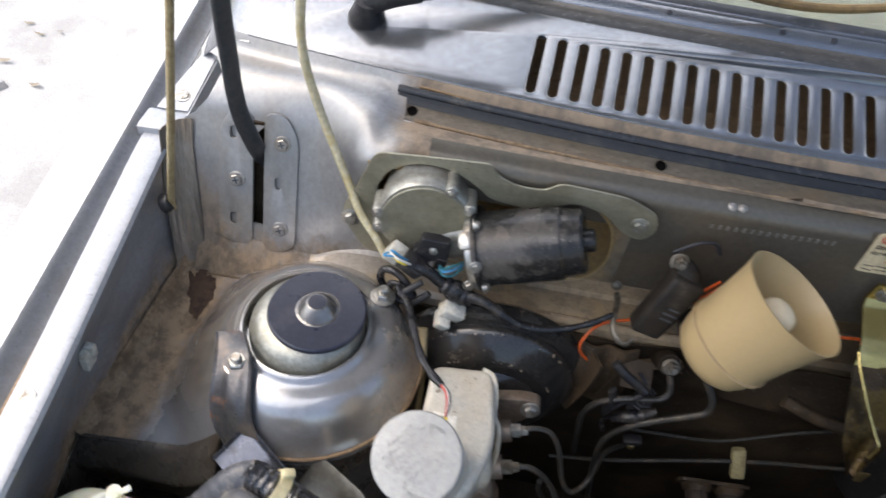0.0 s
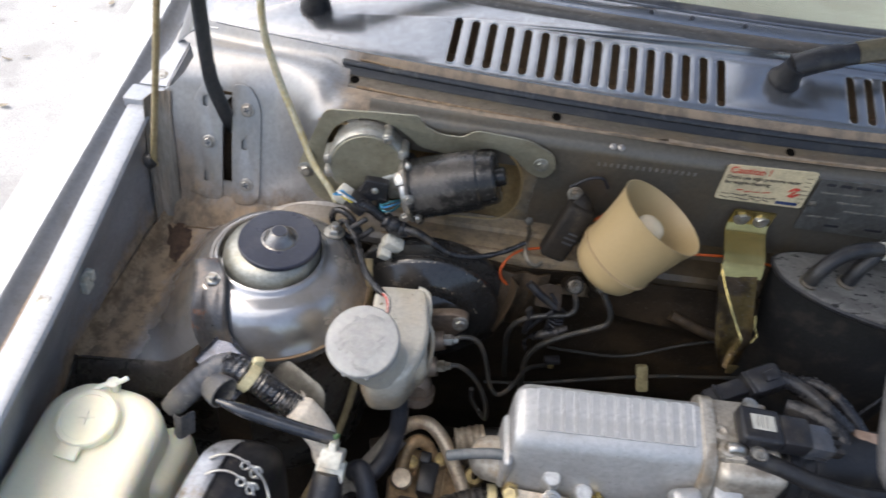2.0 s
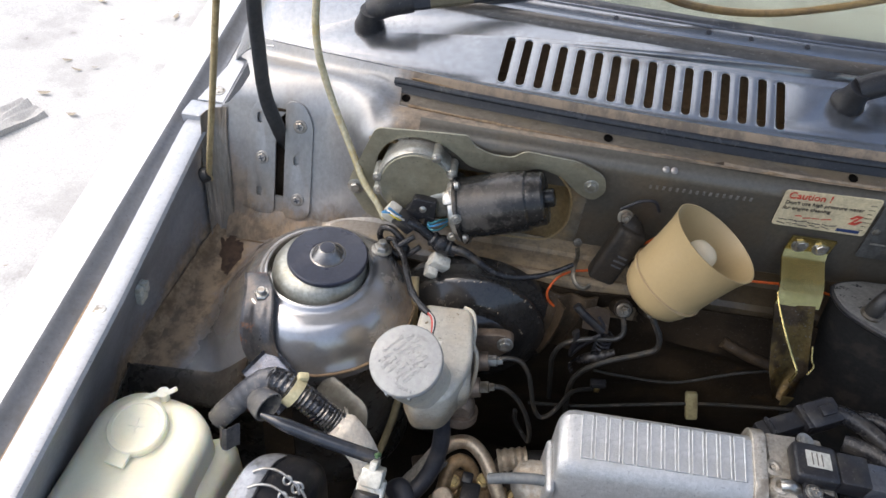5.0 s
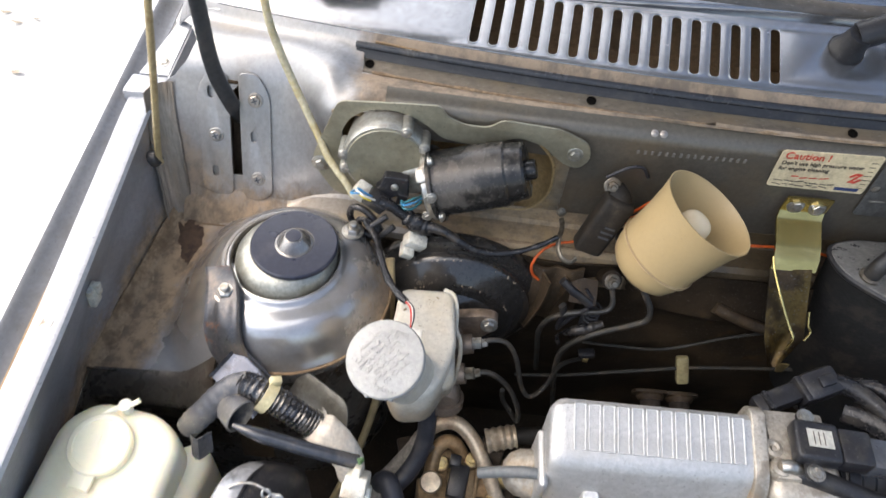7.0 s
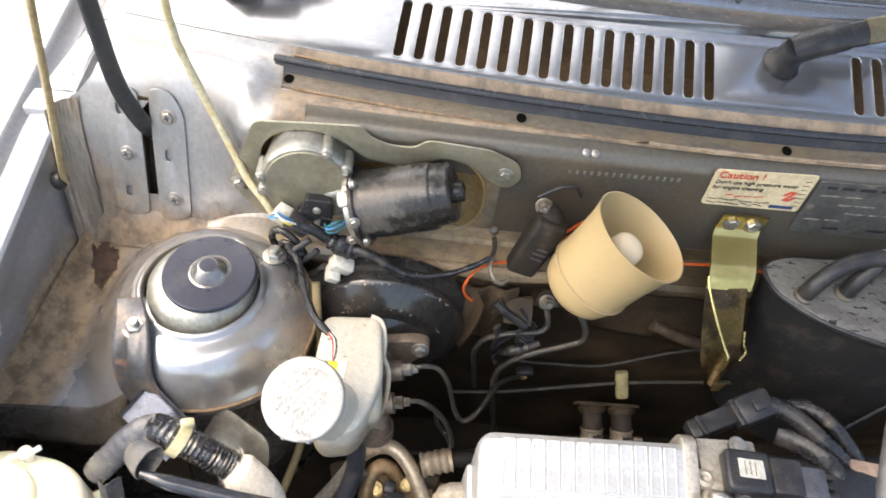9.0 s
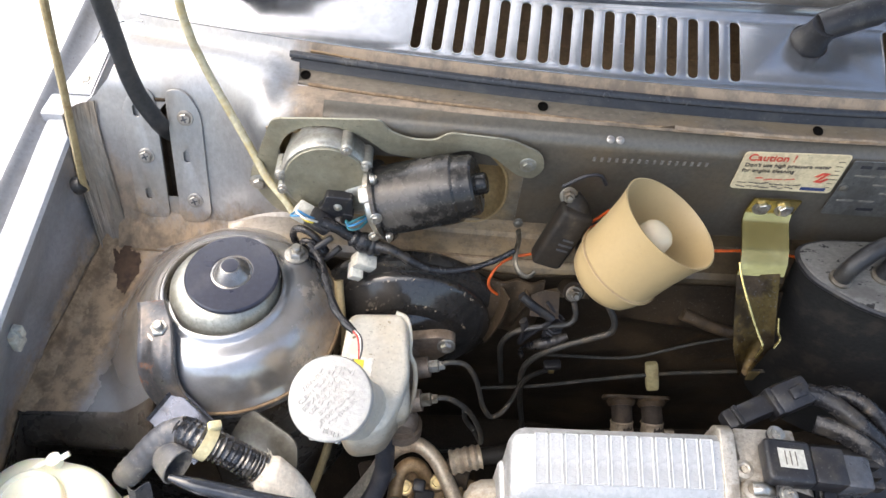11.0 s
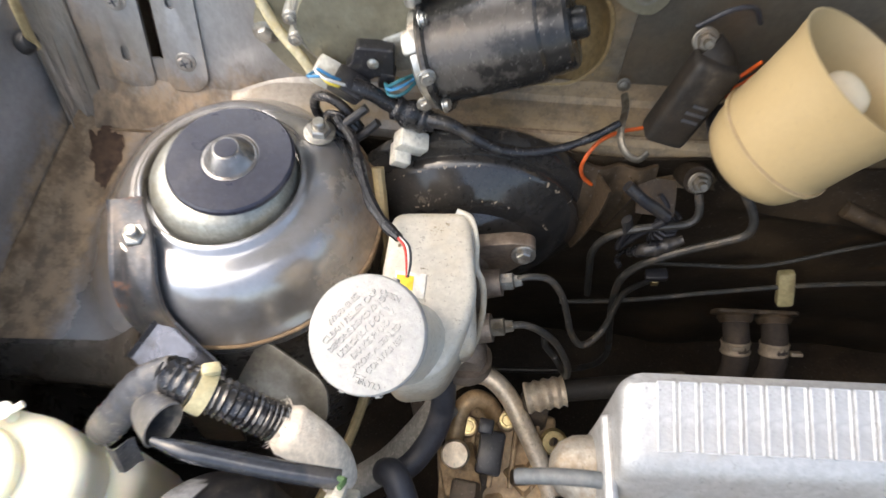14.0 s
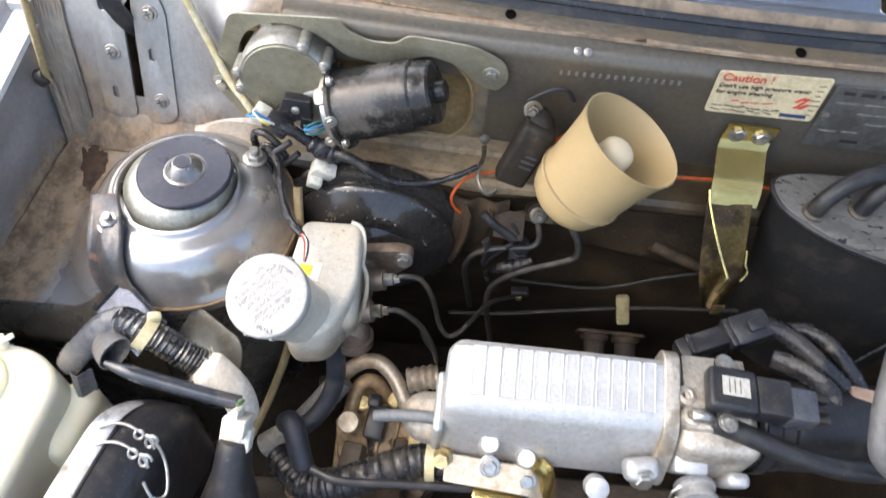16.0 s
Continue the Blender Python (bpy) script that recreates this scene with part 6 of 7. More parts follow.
part("tail", tube([(0.276, -0.068, 0.650), (0.272, -0.068, 0.64), (0.276, -0.07, 0.628)], 0.003, 8, flat=0.5), TAPE, tape)
pj = thing("pipe_joint", "small black pipe joint with a brass tag on the firewall", "pipe joint")
part("block", box((0.018, 0.010, 0.008), pose(0.311, -0.066, 0.608, 0, -10, 0), 0.002), PLASTIC, pj)
part("tag", box((0.006, 0.004, 0.007), pose(0.311, -0.069, 0.6005), 0.001), BRASS, pj)
solo("rusty_rod", tube([(0.425, -0.050, 0.694), (0.455, -0.056, 0.684), (0.480, -0.057, 0.675), (0.500, -0.055, 0.668)], 0.0062, 12), BROWNP, "dusty brown rod on the lower firewall", "rod")
# heater pipes behind the manifold
CLAMPM = mat("tan dusty clamp steel", (0.27, 0.22, 0.16), 0.5, 0.3, (0.17, 0.13, 0.09), 60)
for x in (0.413, 0.449):
    hp_ = thing("heater_hose", "brown dusty heater hose with a spring clamp", "heater hose", group="heater hoses")
    part("hose", tube([(x, -0.050, 0.505), (x, -0.075, 0.500), (x + 0.002, -0.095, 0.478), (x + 0.004, -0.11, 0.42)], 0.012, 14), mat("dusty brown rubber", (0.036, 0.027, 0.021), 0.8, 0.0, (0.06, 0.044, 0.031), 30, bump=0.2), hp_)
    part("flange", lathe([(0, 0), (0.016, 0), (0.017, 0.003), (0.014, 0.008), (0, 0.008)], axis_frame((x, -0.052, 0.506), (0, -1, -0.3)), 20), BROWNP, hp_)
    part("flange_plate", prism(rounded([(-0.022, -0.012), (0.022, -0.012), (0.022, 0.012), (-0.022, 0.012)], 0.010), 0.004, axis_frame((x, -0.050, 0.507), (0, -1, -0.3)), 0.001), BROWNP, hp_)
    part("clamp", lathe([(0.0122, -0.006), (0.0135, -0.006), (0.0139, -0.0045), (0.0130, -0.003), (0.0130, 0.003), (0.0139, 0.0045), (0.0135, 0.006), (0.0122, 0.006)], axis_frame((x, -0.080, 0.4955), (0.05, -0.7, -0.6)), 24), CLAMPM, hp_, "tan steel spring clamp")
    part("clamp_ear", box((0.011, 0.004, 0.007), pose(x + (0.018 if x > 0.43 else -0.004), -0.0865, 0.507 if x < 0.43 else 0.499, 45, 0, 0), 0.001), CLAMPM, hp_)

# ---- washer tank ----
tk = thing("washer_tank", "milky white plastic washer tank with a round cap", "washer tank")
TKM = pose(-0.112, -0.308, 0.004, 0, 0, -8)
bm = prism(rounded([(-0.052, -0.10), (0.050, -0.10), (0.050, 0.060), (0.024, 0.078), (-0.030, 0.078), (-0.052, 0.055)], 0.022), 0.22, TKM @ Matrix.Translation((0, 0, 0.612)), 0.014, segs=5)
for v in bm.verts:
    v.co.z += 0.10 * (v.co.y + 0.27) * (v.co.z > 0.65) - 0.0
part("body", bm, TANKP, tk, "", 60)
part("lower_bulge", box((0.034, 0.066, 0.10), pose(-0.0585, -0.272, 0.640, 0, 0, -10), 0.016, 4), TANKP, tk)
cpm = axis_frame((-0.1140, -0.268, 0.7285), (-0.04, -0.12, 1))
tcap = part("cap", lathe([(0.0, -0.004), (0.0245, -0.004), (0.0250, -0.002), (0.0250, 0.0050), (0.0235, 0.0065), (0.020, 0.0068), (0.0195, 0.0060), (0, 0.0060)], cpm, 48), TANKP, tk, "round snap cap")
part("thumb_tab", box((0.018, 0.014, 0.004), cpm @ pose(0.004, -0.0285, 0.003, 0, 0, 8), 0.0018), TANKP, tcap)
part("hinge_strap", tube([cpm @ Vector(p) for p in ((-0.012, 0.021, 0.004), (-0.006, 0.029, 0.005), (0.004, 0.036, 0.006), (0.010, 0.042, 0.008))], 0.0022, 8, flat=0.6), TANKP, tcap)
part("nub", lathe([(0, 0), (0.0045, 0), (0.004, 0.008), (0.0055, 0.010), (0, 0.012)], axis_frame((-0.1035, -0.2360, 0.7285), (0, 0, 1)), 16), TANKP, tcap)
for a in (0, 90):
    part("raised_mark", box((0.014, 0.0018, 0.0008), cpm @ pose(0, 0, 0.0062, 0, 0, a + 20)), TANKP, tcap)

# ---- intake manifold ----
im = thing("intake_manifold", "ribbed cast aluminium intake manifold plenum", "intake manifold")
SEC = [(-0.204, 0.690), (-0.2015, 0.748), (-0.2035, 0.7570), (-0.210, 0.7605), (-0.2440, 0.7500), (-0.2520, 0.7455), (-0.2570, 0.7380), (-0.2700, 0.696), (-0.271, 0.686)]


def manifold_fn():
    bm = bmesh.new()
    xs_ = [0.2395, 0.2398, 0.2408, 0.2425, 0.2450, 0.2480, 0.2520, 0.3980, 0.4030]
    inset = [0.0120, 0.0093, 0.0067, 0.0044, 0.0023, 0.0008, 0.0, 0.0, 0.0]
    rows = []
    cy, cz = -0.245, 0.72
    for x, k in zip(xs_, inset):
        rows.append([bm.verts.new((x, y + (cy - y) * k / 0.045, z + (cz - z) * k / 0.045)) for y, z in SEC])
    for p, q in zip(rows, rows[1:]):
        for j in range(len(SEC)):
            bm.faces.new((p[j], p[(j + 1) % len(SEC)], q[(j + 1) % len(SEC)], q[j]))
    bm.faces.new(rows[0])
    bm.faces.new(rows[-1][::-1])
    return bm


part("plenum", manifold_fn(), ALU, im, "", 40)
RT = math.degrees(math.atan(0.0105 / 0.034))


def pad_frame():
    """A raised pad with bright worn rims."""
    bm = box((0.0096, 0.0375, 0.0012), Matrix(), 0.0004, 1)
    return bm


pad_me = mesh("rib", pad_frame(), ALU)
rim_bm = bmesh.new()
for dx, dy, w, d in ((-0.0044, 0, 0.0009, 0.0372), (0.0044, 0, 0.0011, 0.0372), (0, 0.0183, 0.0088, 0.0008), (0, -0.0183, 0.0088, 0.0008)):
    box((w, d, 0.0009), pose(dx, dy, 0.0008), 0.0002, 1, rim_bm)
edge_me = mesh("rib_edge", rim_bm, ALULIGHT)
for k in range(12):
    for nm, me in (("rib", pad_me), ("rib_edge", edge_me)):
        ob = new(nm, me)
        ob.parent = im
        ob.matrix_basis = pose(0.2630 + 0.0117 * k, -0.2268, 0.7560, RT, 0, 0)
part("end_plate", box((0.008, 0.050, 0.046), pose(0.2375, -0.243, 0.706), 0.004, 3), ALU, im)
part("end_bulb", lathe([(0.0, 0.026), (0.008, 0.0245), (0.015, 0.020), (0.0195, 0.012), (0.021, 0.0), (0.020, -0.012), (0, -0.012)], axis_frame((0.234, -0.243, 0.690), (-1, 0.05, 0.05)), 32), ALUDIRTY, im, "dull cast bulb at the plenum's end")
part("end_flange", prism(rounded([(-0.206, 0.682), (-0.193, 0.70), (-0.193, 0.756), (-0.203, 0.764), (-0.252, 0.750), (-0.264, 0.738), (-0.280, 0.696), (-0.276, 0.680)], 0.008), 0.012, pose(0.409, 0, 0, 90, 0, 90), 0.0012), ALUDIRTY, im, "end flange")
for y, z, x in ((-0.2600, 0.722, 0.2785), (-0.2650, 0.712, 0.3085)):
    part("boss", lathe([(0, -0.03), (0.0115, -0.03), (0.0080, 0.001), (0.0074, 0.004), (0.0062, 0.0052), (0, 0.0052)], axis_frame((x, y - 0.007, z - 0.012), (0, -0.25, 0.95)), 24), ALULIGHT, im)
    bolt(im, (x + 0.002, y - 0.020, z - 0.024), (0, -0.55, 0.83), 0.0058, 0.006, 0.0085)
part("stay", sheet(lambda u, v: Vector((0.246 + 0.080 * u, -0.272 - 0.018 * v - 0.006 * u, 0.696 - 0.012 * v - 0.018 * max(0, u - 0.8) * 5)), 16, 6, 0.003), PIPE, im, "yellow zinc stay plate")
part("stay_arm", tube([(0.318, -0.275, 0.700), (0.327, -0.280, 0.690), (0.330, -0.288, 0.672), (0.330, -0.30, 0.64)], 0.007, 10, flat=0.5), GOLD, im)
part("stay_block", box((0.040, 0.012, 0.012), pose(0.290, -0.296, 0.672, 0, 0, -4), 0.002), GOLD, im)
bolt(im, (0.3935, -0.284, 0.7185), (0.1, -0.9, 0.4), 0.007, 0.006, 0.010)
part("corner_lug", box((0.026, 0.018, 0.020), pose(0.393, -0.276, 0.717, 20, 0, 10), 0.006, 3), ALU, im)
part("drain_stub", lathe([(0, 0), (0.009, 0), (0.009, 0.012), (0.0075, 0.013), (0, 0.013)], axis_frame((0.362, -0.286, 0.698), (0, -0.5, 0.86)), 20), ALU, im)
part("side_nipple", tube([(0.240, -0.256, 0.722), (0.225, -0.254, 0.7195), (0.205, -0.252, 0.711), (0.188, -0.251, 0.702)], 0.0048, 14), mat("grey rubber pipe", (0.10, 0.11, 0.115), 0.5, 0.0, (0.14, 0.14, 0.14), 30), im, "grey rubber vacuum stub")
part("left_fitting", lathe([(0, 0), (0.008, 0), (0.008, 0.01), (0.006, 0.012), (0.006, 0.02), (0, 0.02)], axis_frame((0.246, -0.272, 0.692), (-0.2, -0.6, 0.8)), 6), BRASS, im)

# ---- throttle body, sensor and hoses ----
tb = thing("throttle_body", "dusty cast throttle body with a black air sensor on top", "throttle body")
part("body", box((0.062, 0.075, 0.062), pose(0.447, -0.232, 0.716), 0.010, 3), ALUDIRTY, tb)
part("pad", box((0.050, 0.060, 0.010), pose(0.444, -0.224, 0.748), 0.003), ALUDIRTY, tb)
for x, y in ((0.4205, -0.2285), (0.4235, -0.2445)):
    part("boss", lathe([(0.0030, 0.0), (0.0030, 0.012), (0.0045, 0.013), (0.0075, 0.012), (0.0085, 0.009), (0.0085, 0.0), (0.003, 0.0)], Matrix.Translation((x, y, 0.742)), 24), ALUDIRTY, tb)
part("linkage_drum", lathe([(0, 0), (0.016, 0), (0.016, 0.004), (0.013, 0.005), (0.013, 0.012), (0.016, 0.013), (0.016, 0.017), (0, 0.017)], axis_frame((0.443, -0.276, 0.690), (0, -1, 0.3)), 28), ALU, tb)
part("coil", tube([(0.437 + 0.013 * math.cos(i * 0.55), -0.282 - 0.0006 * i + 0.006 * math.sin(i * 0.55), 0.685 + 0.012 * math.sin(i * 0.55)) for i in range(60)], 0.0012, 6, straight=True), STEEL, tb)
part("stop_lever", box((0.018, 0.012, 0.034), pose(0.469, -0.272, 0.700, 15, 0, 0), 0.005, 3), ALU, tb)
part("bracket", box((0.026, 0.014, 0.020), pose(0.430, -0.268, 0.715, 20, 0, 0), 0.003), ALU, tb)
sen = thing("pressure_sensor", "black plastic pressure sensor with a pale label and plug", "sensor")
ssm = pose(0.4505, -0.2265, 0.7625, 0, 0, -4)
part("body", box((0.036, 0.034, 0.016), ssm, 0.004, 3), PLASTIC, sen)
part("ear", box((0.014, 0.058, 0.006), ssm @ pose(-0.003, -0.001, -0.004), 0.003), PLASTIC, sen)
part("label", box((0.020, 0.015, 0.0006), ssm @ pose(0.001, 0.001, 0.0082)), mat("pale metallic label", (0.55, 0.54, 0.48), 0.4, 0.3), sen, "pale label")
for k in range(3):
    part("print_bar", box((0.0008, 0.011, 0.0004), ssm @ pose(-0.004 + 0.004 * k, 0.001, 0.0086)), FADEDINK, sen)
for dy in (0.0235, -0.0245):
    screw(sen, ssm @ Vector((-0.003, dy, -0.001)), (0, 0, 1), 0.0055, 0.003)
part("socket", box((0.026, 0.030, 0.018), ssm @ pose(0.030, -0.001, -0.001), 0.003), PLASTIC, sen)
part("plug", box((0.024, 0.026, 0.020), ssm @ pose(0.050, -0.003, -0.003), 0.003), GREYPLASTIC, sen)
for k in range(3):
    part("pin_sleeve", box((0.012, 0.005, 0.010), ssm @ pose(0.066, -0.010 + 0.008 * k, -0.003), 0.001), PLASTIC, sen)
part("boot", tube([(0.505, -0.176, 0.727), (0.520, -0.184, 0.731), (0.534, -0.196, 0.734), (0.546, -0.208, 0.730), (0.540, -0.222, 0.722), (0.522, -0.228, 0.716)], 0.0085, 12, flat=0.5), TAPE, sen, "black cloth boot")

plugc = thing("engine_loom", "black taped engine loom with a large connector", "wiring loom")
part("connector", box((0.044, 0.018, 0.017), pose(0.447, -0.170, 0.727, 0, -10, 22), 0.004), PLASTIC, plugc)
part("connector", box((0.034, 0.026, 0.024), pose(0.484, -0.156, 0.735, 10, -8, 22), 0.005), PLASTIC, plugc)
part("wire_end", tube([(0.484, -0.157, 0.7465), (0.486, -0.156, 0.7475), (0.488, -0.157, 0.7465)], 0.0010, 6), REDW, plugc)
part("latch", box((0.014, 0.010, 0.006), pose(0.486, -0.1575, 0.7475, 10, -8, 22), 0.0015), PLASTIC, plugc)
part("rib", box((0.006, 0.024, 0.023), pose(0.468, -0.1625, 0.7315, 5, -8, 22), 0.0015), PLASTIC, plugc)
part("rib", box((0.005, 0.018, 0.022), pose(0.437, -0.1745, 0.7260, 0, -8, 22), 0.0015), TAPE, plugc)
part("loom", tube([(0.488, -0.154, 0.738), (0.505, -0.156, 0.740), (0.522, -0.166, 0.739), (0.540, -0.182, 0.736), (0.560, -0.196, 0.728)], 0.0085, 12, radii=lambda t: 1.1 - 0.3 * t), TAPE, plugc)
part("loom", tube([(0.518, -0.150, 0.726), (0.534, -0.150, 0.733), (0.552, -0.162, 0.734), (0.568, -0.180, 0.727), (0.580, -0.194, 0.718)], 0.0070, 12), TAPE, plugc)
vac = thing("vacuum_hose", "grey rubber breather hose from the throttle body", "hose")
part("hose", tube([(0.438, -0.2455, 0.748), (0.452, -0.2500, 0.750), (0.472, -0.2555, 0.748), (0.500, -0.2625, 0.743), (0.535, -0.267, 0.738), (0.58, -0.264, 0.732), (0.66, -0.25, 0.72)], 0.0080, 16), RUBBER, vac)
part("nipple", tube([(0.424, -0.2445, 0.754), (0.430, -0.2450, 0.756), (0.440, -0.2460, 0.750)], 0.0055, 12), STEEL, vac)
duct = thing("air_duct", "black ribbed rubber air intake duct", "air duct")
part("duct", tube([(0.476, -0.226, 0.705), (0.52, -0.222, 0.700), (0.58, -0.216, 0.694), (0.70, -0.20, 0.68)], 0.036, 28, step=10, radii=lambda t: 1.0 + (0.05 * math.sin(t * 110) if t < 0.28 else 0.0)), RUBBER, duct)
part("clamp", lathe([(0.0375, -0.005), (0.039, -0.005), (0.039, 0.005), (0.0375, 0.005)], axis_frame((0.487, -0.2255, 0.7035), (1, 0.08, -0.1)), 40), PLASTIC, duct)
big = thing("coolant_hose", "thick dusty black hose arching over the duct", "hose")
part("hose", tube([(0.72, -0.03, 0.74), (0.685, -0.052, 0.768), (0.645, -0.082, 0.786), (0.606, -0.125, 0.796), (0.575, -0.175, 0.800), (0.556, -0.215, 0.796), (0.546, -0.250, 0.784), (0.552, -0.272, 0.770), (0.60, -0.28, 0.752), (0.68, -0.27, 0.74)], 0.0088, 18), mat("dusty grey rubber hose", (0.10, 0.098, 0.098), 0.42, 0.0, (0.13, 0.125, 0.12), 20, dirt=(0.045, 0.028, 0.035), dirt_scale=45, dirt_at=(0.60, 0.66), bump=0.08), big)
inj = thing("fuel_joint", "dusty brown plastic fuel joint beside the duct", "fitting")
part("joint", box((0.030, 0.022, 0.026), pose(0.578, -0.205, 0.716, 0, 0, -8), 0.004), mat("dusty pink plastic", (0.34, 0.24, 0.18), 0.7, 0.0, (0.26, 0.18, 0.13), 30), inj)
part("cap", box((0.020, 0.026, 0.028), pose(0.618, -0.205, 0.718), 0.005), CONNW, inj)

# ---- front left: loom, sleeve, duct ----
lb = thing("loom_bracket", "black steel tab bracket in front of the tower", "bracket")
TABM = mat("blue-grey worn steel", (0.095, 0.102, 0.125), 0.27, 0.75, (0.065, 0.068, 0.078), 30, dirt=(0.16, 0.075, 0.035), dirt_scale=34, dirt_at=(0.58, 0.70), bump=0.05, specks=0.2)
TABF = pose(-0.016, -0.200, 0.728, 28, 8, -38)


def tab_fn(u, v):
    """A flat tab whose outer end and upper side are turned up."""
    x, y = (u - 0.5) * 0.054, (v - 0.5) * 0.036
    lift = 0.0028 * max(0.0, 1 - u / 0.07) ** 2 + 0.0035 * max(0.0, (v - 0.90) / 0.10) ** 2
    return TABF @ Vector((x, y, lift + 0.0008 * math.sin(u * 4)))


part("tab", sheet(tab_fn, 24, 20, 0.0016), TABM, lb, "blue-grey worn steel tab")
part("side_plate", prism(rounded([(-0.03, -0.02), (0.022, -0.026), (0.034, 0.0), (0.020, 0.022), (-0.03, 0.022)], 0.01), 0.0025, pose(0.044, -0.206, 0.700, 40, 10, -30), 0.0004), mat("dull olive steel", (0.16, 0.152, 0.13), 0.32, 0.55, (0.11, 0.10, 0.082), 26, dirt=(0.03, 0.026, 0.022), dirt_scale=26, dirt_at=(0.60, 0.66)), lb, "dull olive side plate")
part("leg", sheet(lambda u, v: Vector((-0.030 + 0.03 * u, -0.205 - 0.010 * v, 0.71 - 0.10 * v)), 3, 4, 0.002), DARKWALL, lb)
DUSTTAPE = mat("dusty worn black tape", (0.062, 0.065, 0.074), 0.29, 0.0, (0.12, 0.115, 0.107), 22, (0.45, 0.62), dirt=(0.36, 0.32, 0.265), dirt_scale=18, dirt_at=(0.50, 0.66), dirt_rough=0.6, bump=0.35, bump_scale=140)
cl = thing("corrugated_loom", "black corrugated loom with a yellow tie and foam end", "wiring loom")
P0, P1 = Vector((0.004, -0.221, 0.752)), Vector((0.050, -0.232, 0.722))
line = [Vector((-0.012, -0.214, 0.752)), P0, P0.lerp(P1, 0.35) + Vector((0, 0, 0.002)), P0.lerp(P1, 0.7), P1]
part("corrugated_tube", tube(line, 0.0116, 20, step=14, radii=lambda t: 1.0 + 0.060 * math.sin(t * 122 + 0.8 * math.sin(t * 9)) - 0.1 * (t < 0.06)), mat("shiny corrugated plastic", (0.018, 0.018, 0.020), 0.18, 0.0, (0.04, 0.036, 0.032), 50, dirt=(0.16, 0.13, 0.1), dirt_scale=40, dirt_at=(0.64, 0.76), coat=0.6), cl)
part("tie", lathe([(0.0124, -0.0045), (0.0140, -0.0045), (0.0140, 0.0045), (0.0124, 0.0045)], axis_frame(P0.lerp(P1, 0.10), P1 - P0), 28), YBAND, cl, "yellowed tie")
part("tie_head", box((0.010, 0.007, 0.007), pose(0.016, -0.214, 0.7605, 0, 20, 20), 0.002), YBAND, cl)
part("foam_sleeve", tube([P0.lerp(P1, 0.94), P1 + Vector((0.006, -0.003, -0.004)), P1 + Vector((0.018, -0.008, -0.014)), P1 + Vector((0.027, -0.014, -0.028)), P1 + Vector((0.030, -0.020, -0.045))], 0.0140, 20, radii=lambda t: 0.75 + 0.45 * min(1, t * 5) - 0.35 * t), FOAM, cl, "frayed beige foam sleeve")
bm = bmesh.new()
rf = random.Random(8)
fm = axis_frame(P0.lerp(P1, 0.95), P1 - P0)
for _ in range(90):
    a, up = rf.uniform(0, 2 * math.pi), rf.uniform(0.002, 0.006)
    p = Vector((0.0118 * math.cos(a), 0.0118 * math.sin(a), 0.004))
    q = Vector((rf.uniform(0.0125, 0.0165) * math.cos(a + rf.uniform(-0.15, 0.15)), rf.uniform(0.0125, 0.0165) * math.sin(a), 0.004 - up))
    tube([fm @ p, fm @ p.lerp(q, 0.5) + Vector((0, 0, 0.0006)), fm @ q], 0.00018, 3, bm=bm, straight=True)
part("frayed_fibres", bm, FOAM, cl, "frayed fibres of the sleeve's edge")
part("taped_branch", tube([(-0.006, -0.216, 0.752), (-0.020, -0.220, 0.750), (-0.033, -0.228, 0.740), (-0.046, -0.236, 0.728), (-0.058, -0.240, 0.712)], 0.0135, 16, step=12, radii=lambda t: 0.92 + 0.018 * math.sin(t * 60) + 0.02 * math.sin(t * 17) - 0.18 * t, flat=0.7), DUSTTAPE, cl, "dusty black tape branch")
part("open_tape_end", lathe([(0.0, 0.000), (0.0085, 0.000), (0.0122, 0.006), (0.0134, 0.014), (0.0140, 0.024), (0.0131, 0.0245), (0.0122, 0.014), (0.0100, 0.007), (0.0, 0.005)], axis_frame((-0.0235, -0.2290, 0.7440), (0.62, -0.52, 0.30), 20), 28, sx=1.0, sy=0.68), DUSTTAPE, cl, "dusty open end of the tape sleeve")
part("tape_tail", sheet(lambda u, v: Vector((-0.052 + 0.016 * u, -0.246 - 0.004 * math.sin(u * 5) - 0.008 * v, 0.716 - 0.022 * v)), 5, 4, 0.001), DUSTTAPE, cl)
co = thing("connector_lead", "black sleeved lead ending at a white connector", "lead")
part("sleeve", tube([(-0.010, -0.252, 0.754), (0.006, -0.256, 0.753), (0.030, -0.259, 0.747), (0.060, -0.262, 0.740), (0.089, -0.264, 0.733)], 0.0056, 14, radii=lambda t: 0.40 + 0.65 * min(1, t * 3)), mat("shiny black sleeve", (0.026, 0.029, 0.036), 0.20, 0.0, (0.055, 0.053, 0.053), 30, (0.5, 0.65), dirt=(0.16, 0.13, 0.1), dirt_scale=40, dirt_at=(0.66, 0.8), coat=0.5, specks=0.1), co)
cw = part("connector", box((0.018, 0.015, 0.024), pose(0.0900, -0.279, 0.7300, 38, 0, -6), 0.002), CONNW, co, "white plastic connector")
part("socket_rib", box((0.0235, 0.018, 0.011), pose(0.0895, -0.286, 0.7220, 38, 0, -6), 0.002), CONNW, cw)
part("latch", box((0.006, 0.008, 0.016), pose(0.0900, -0.274, 0.7390, 38, 0, -6), 0.001), CONNW, cw)
part("boot", lathe([(0, 0.030), (0.0105, 0.030), (0.0125, 0.026), (0.015, 0.0), (0.023, -0.03), (0.026, -0.06), (0, -0.06)], axis_frame((0.0865, -0.304, 0.698), (0.05, 0.42, 0.6)), 24), PLASTIC, co, "black rubber boot")
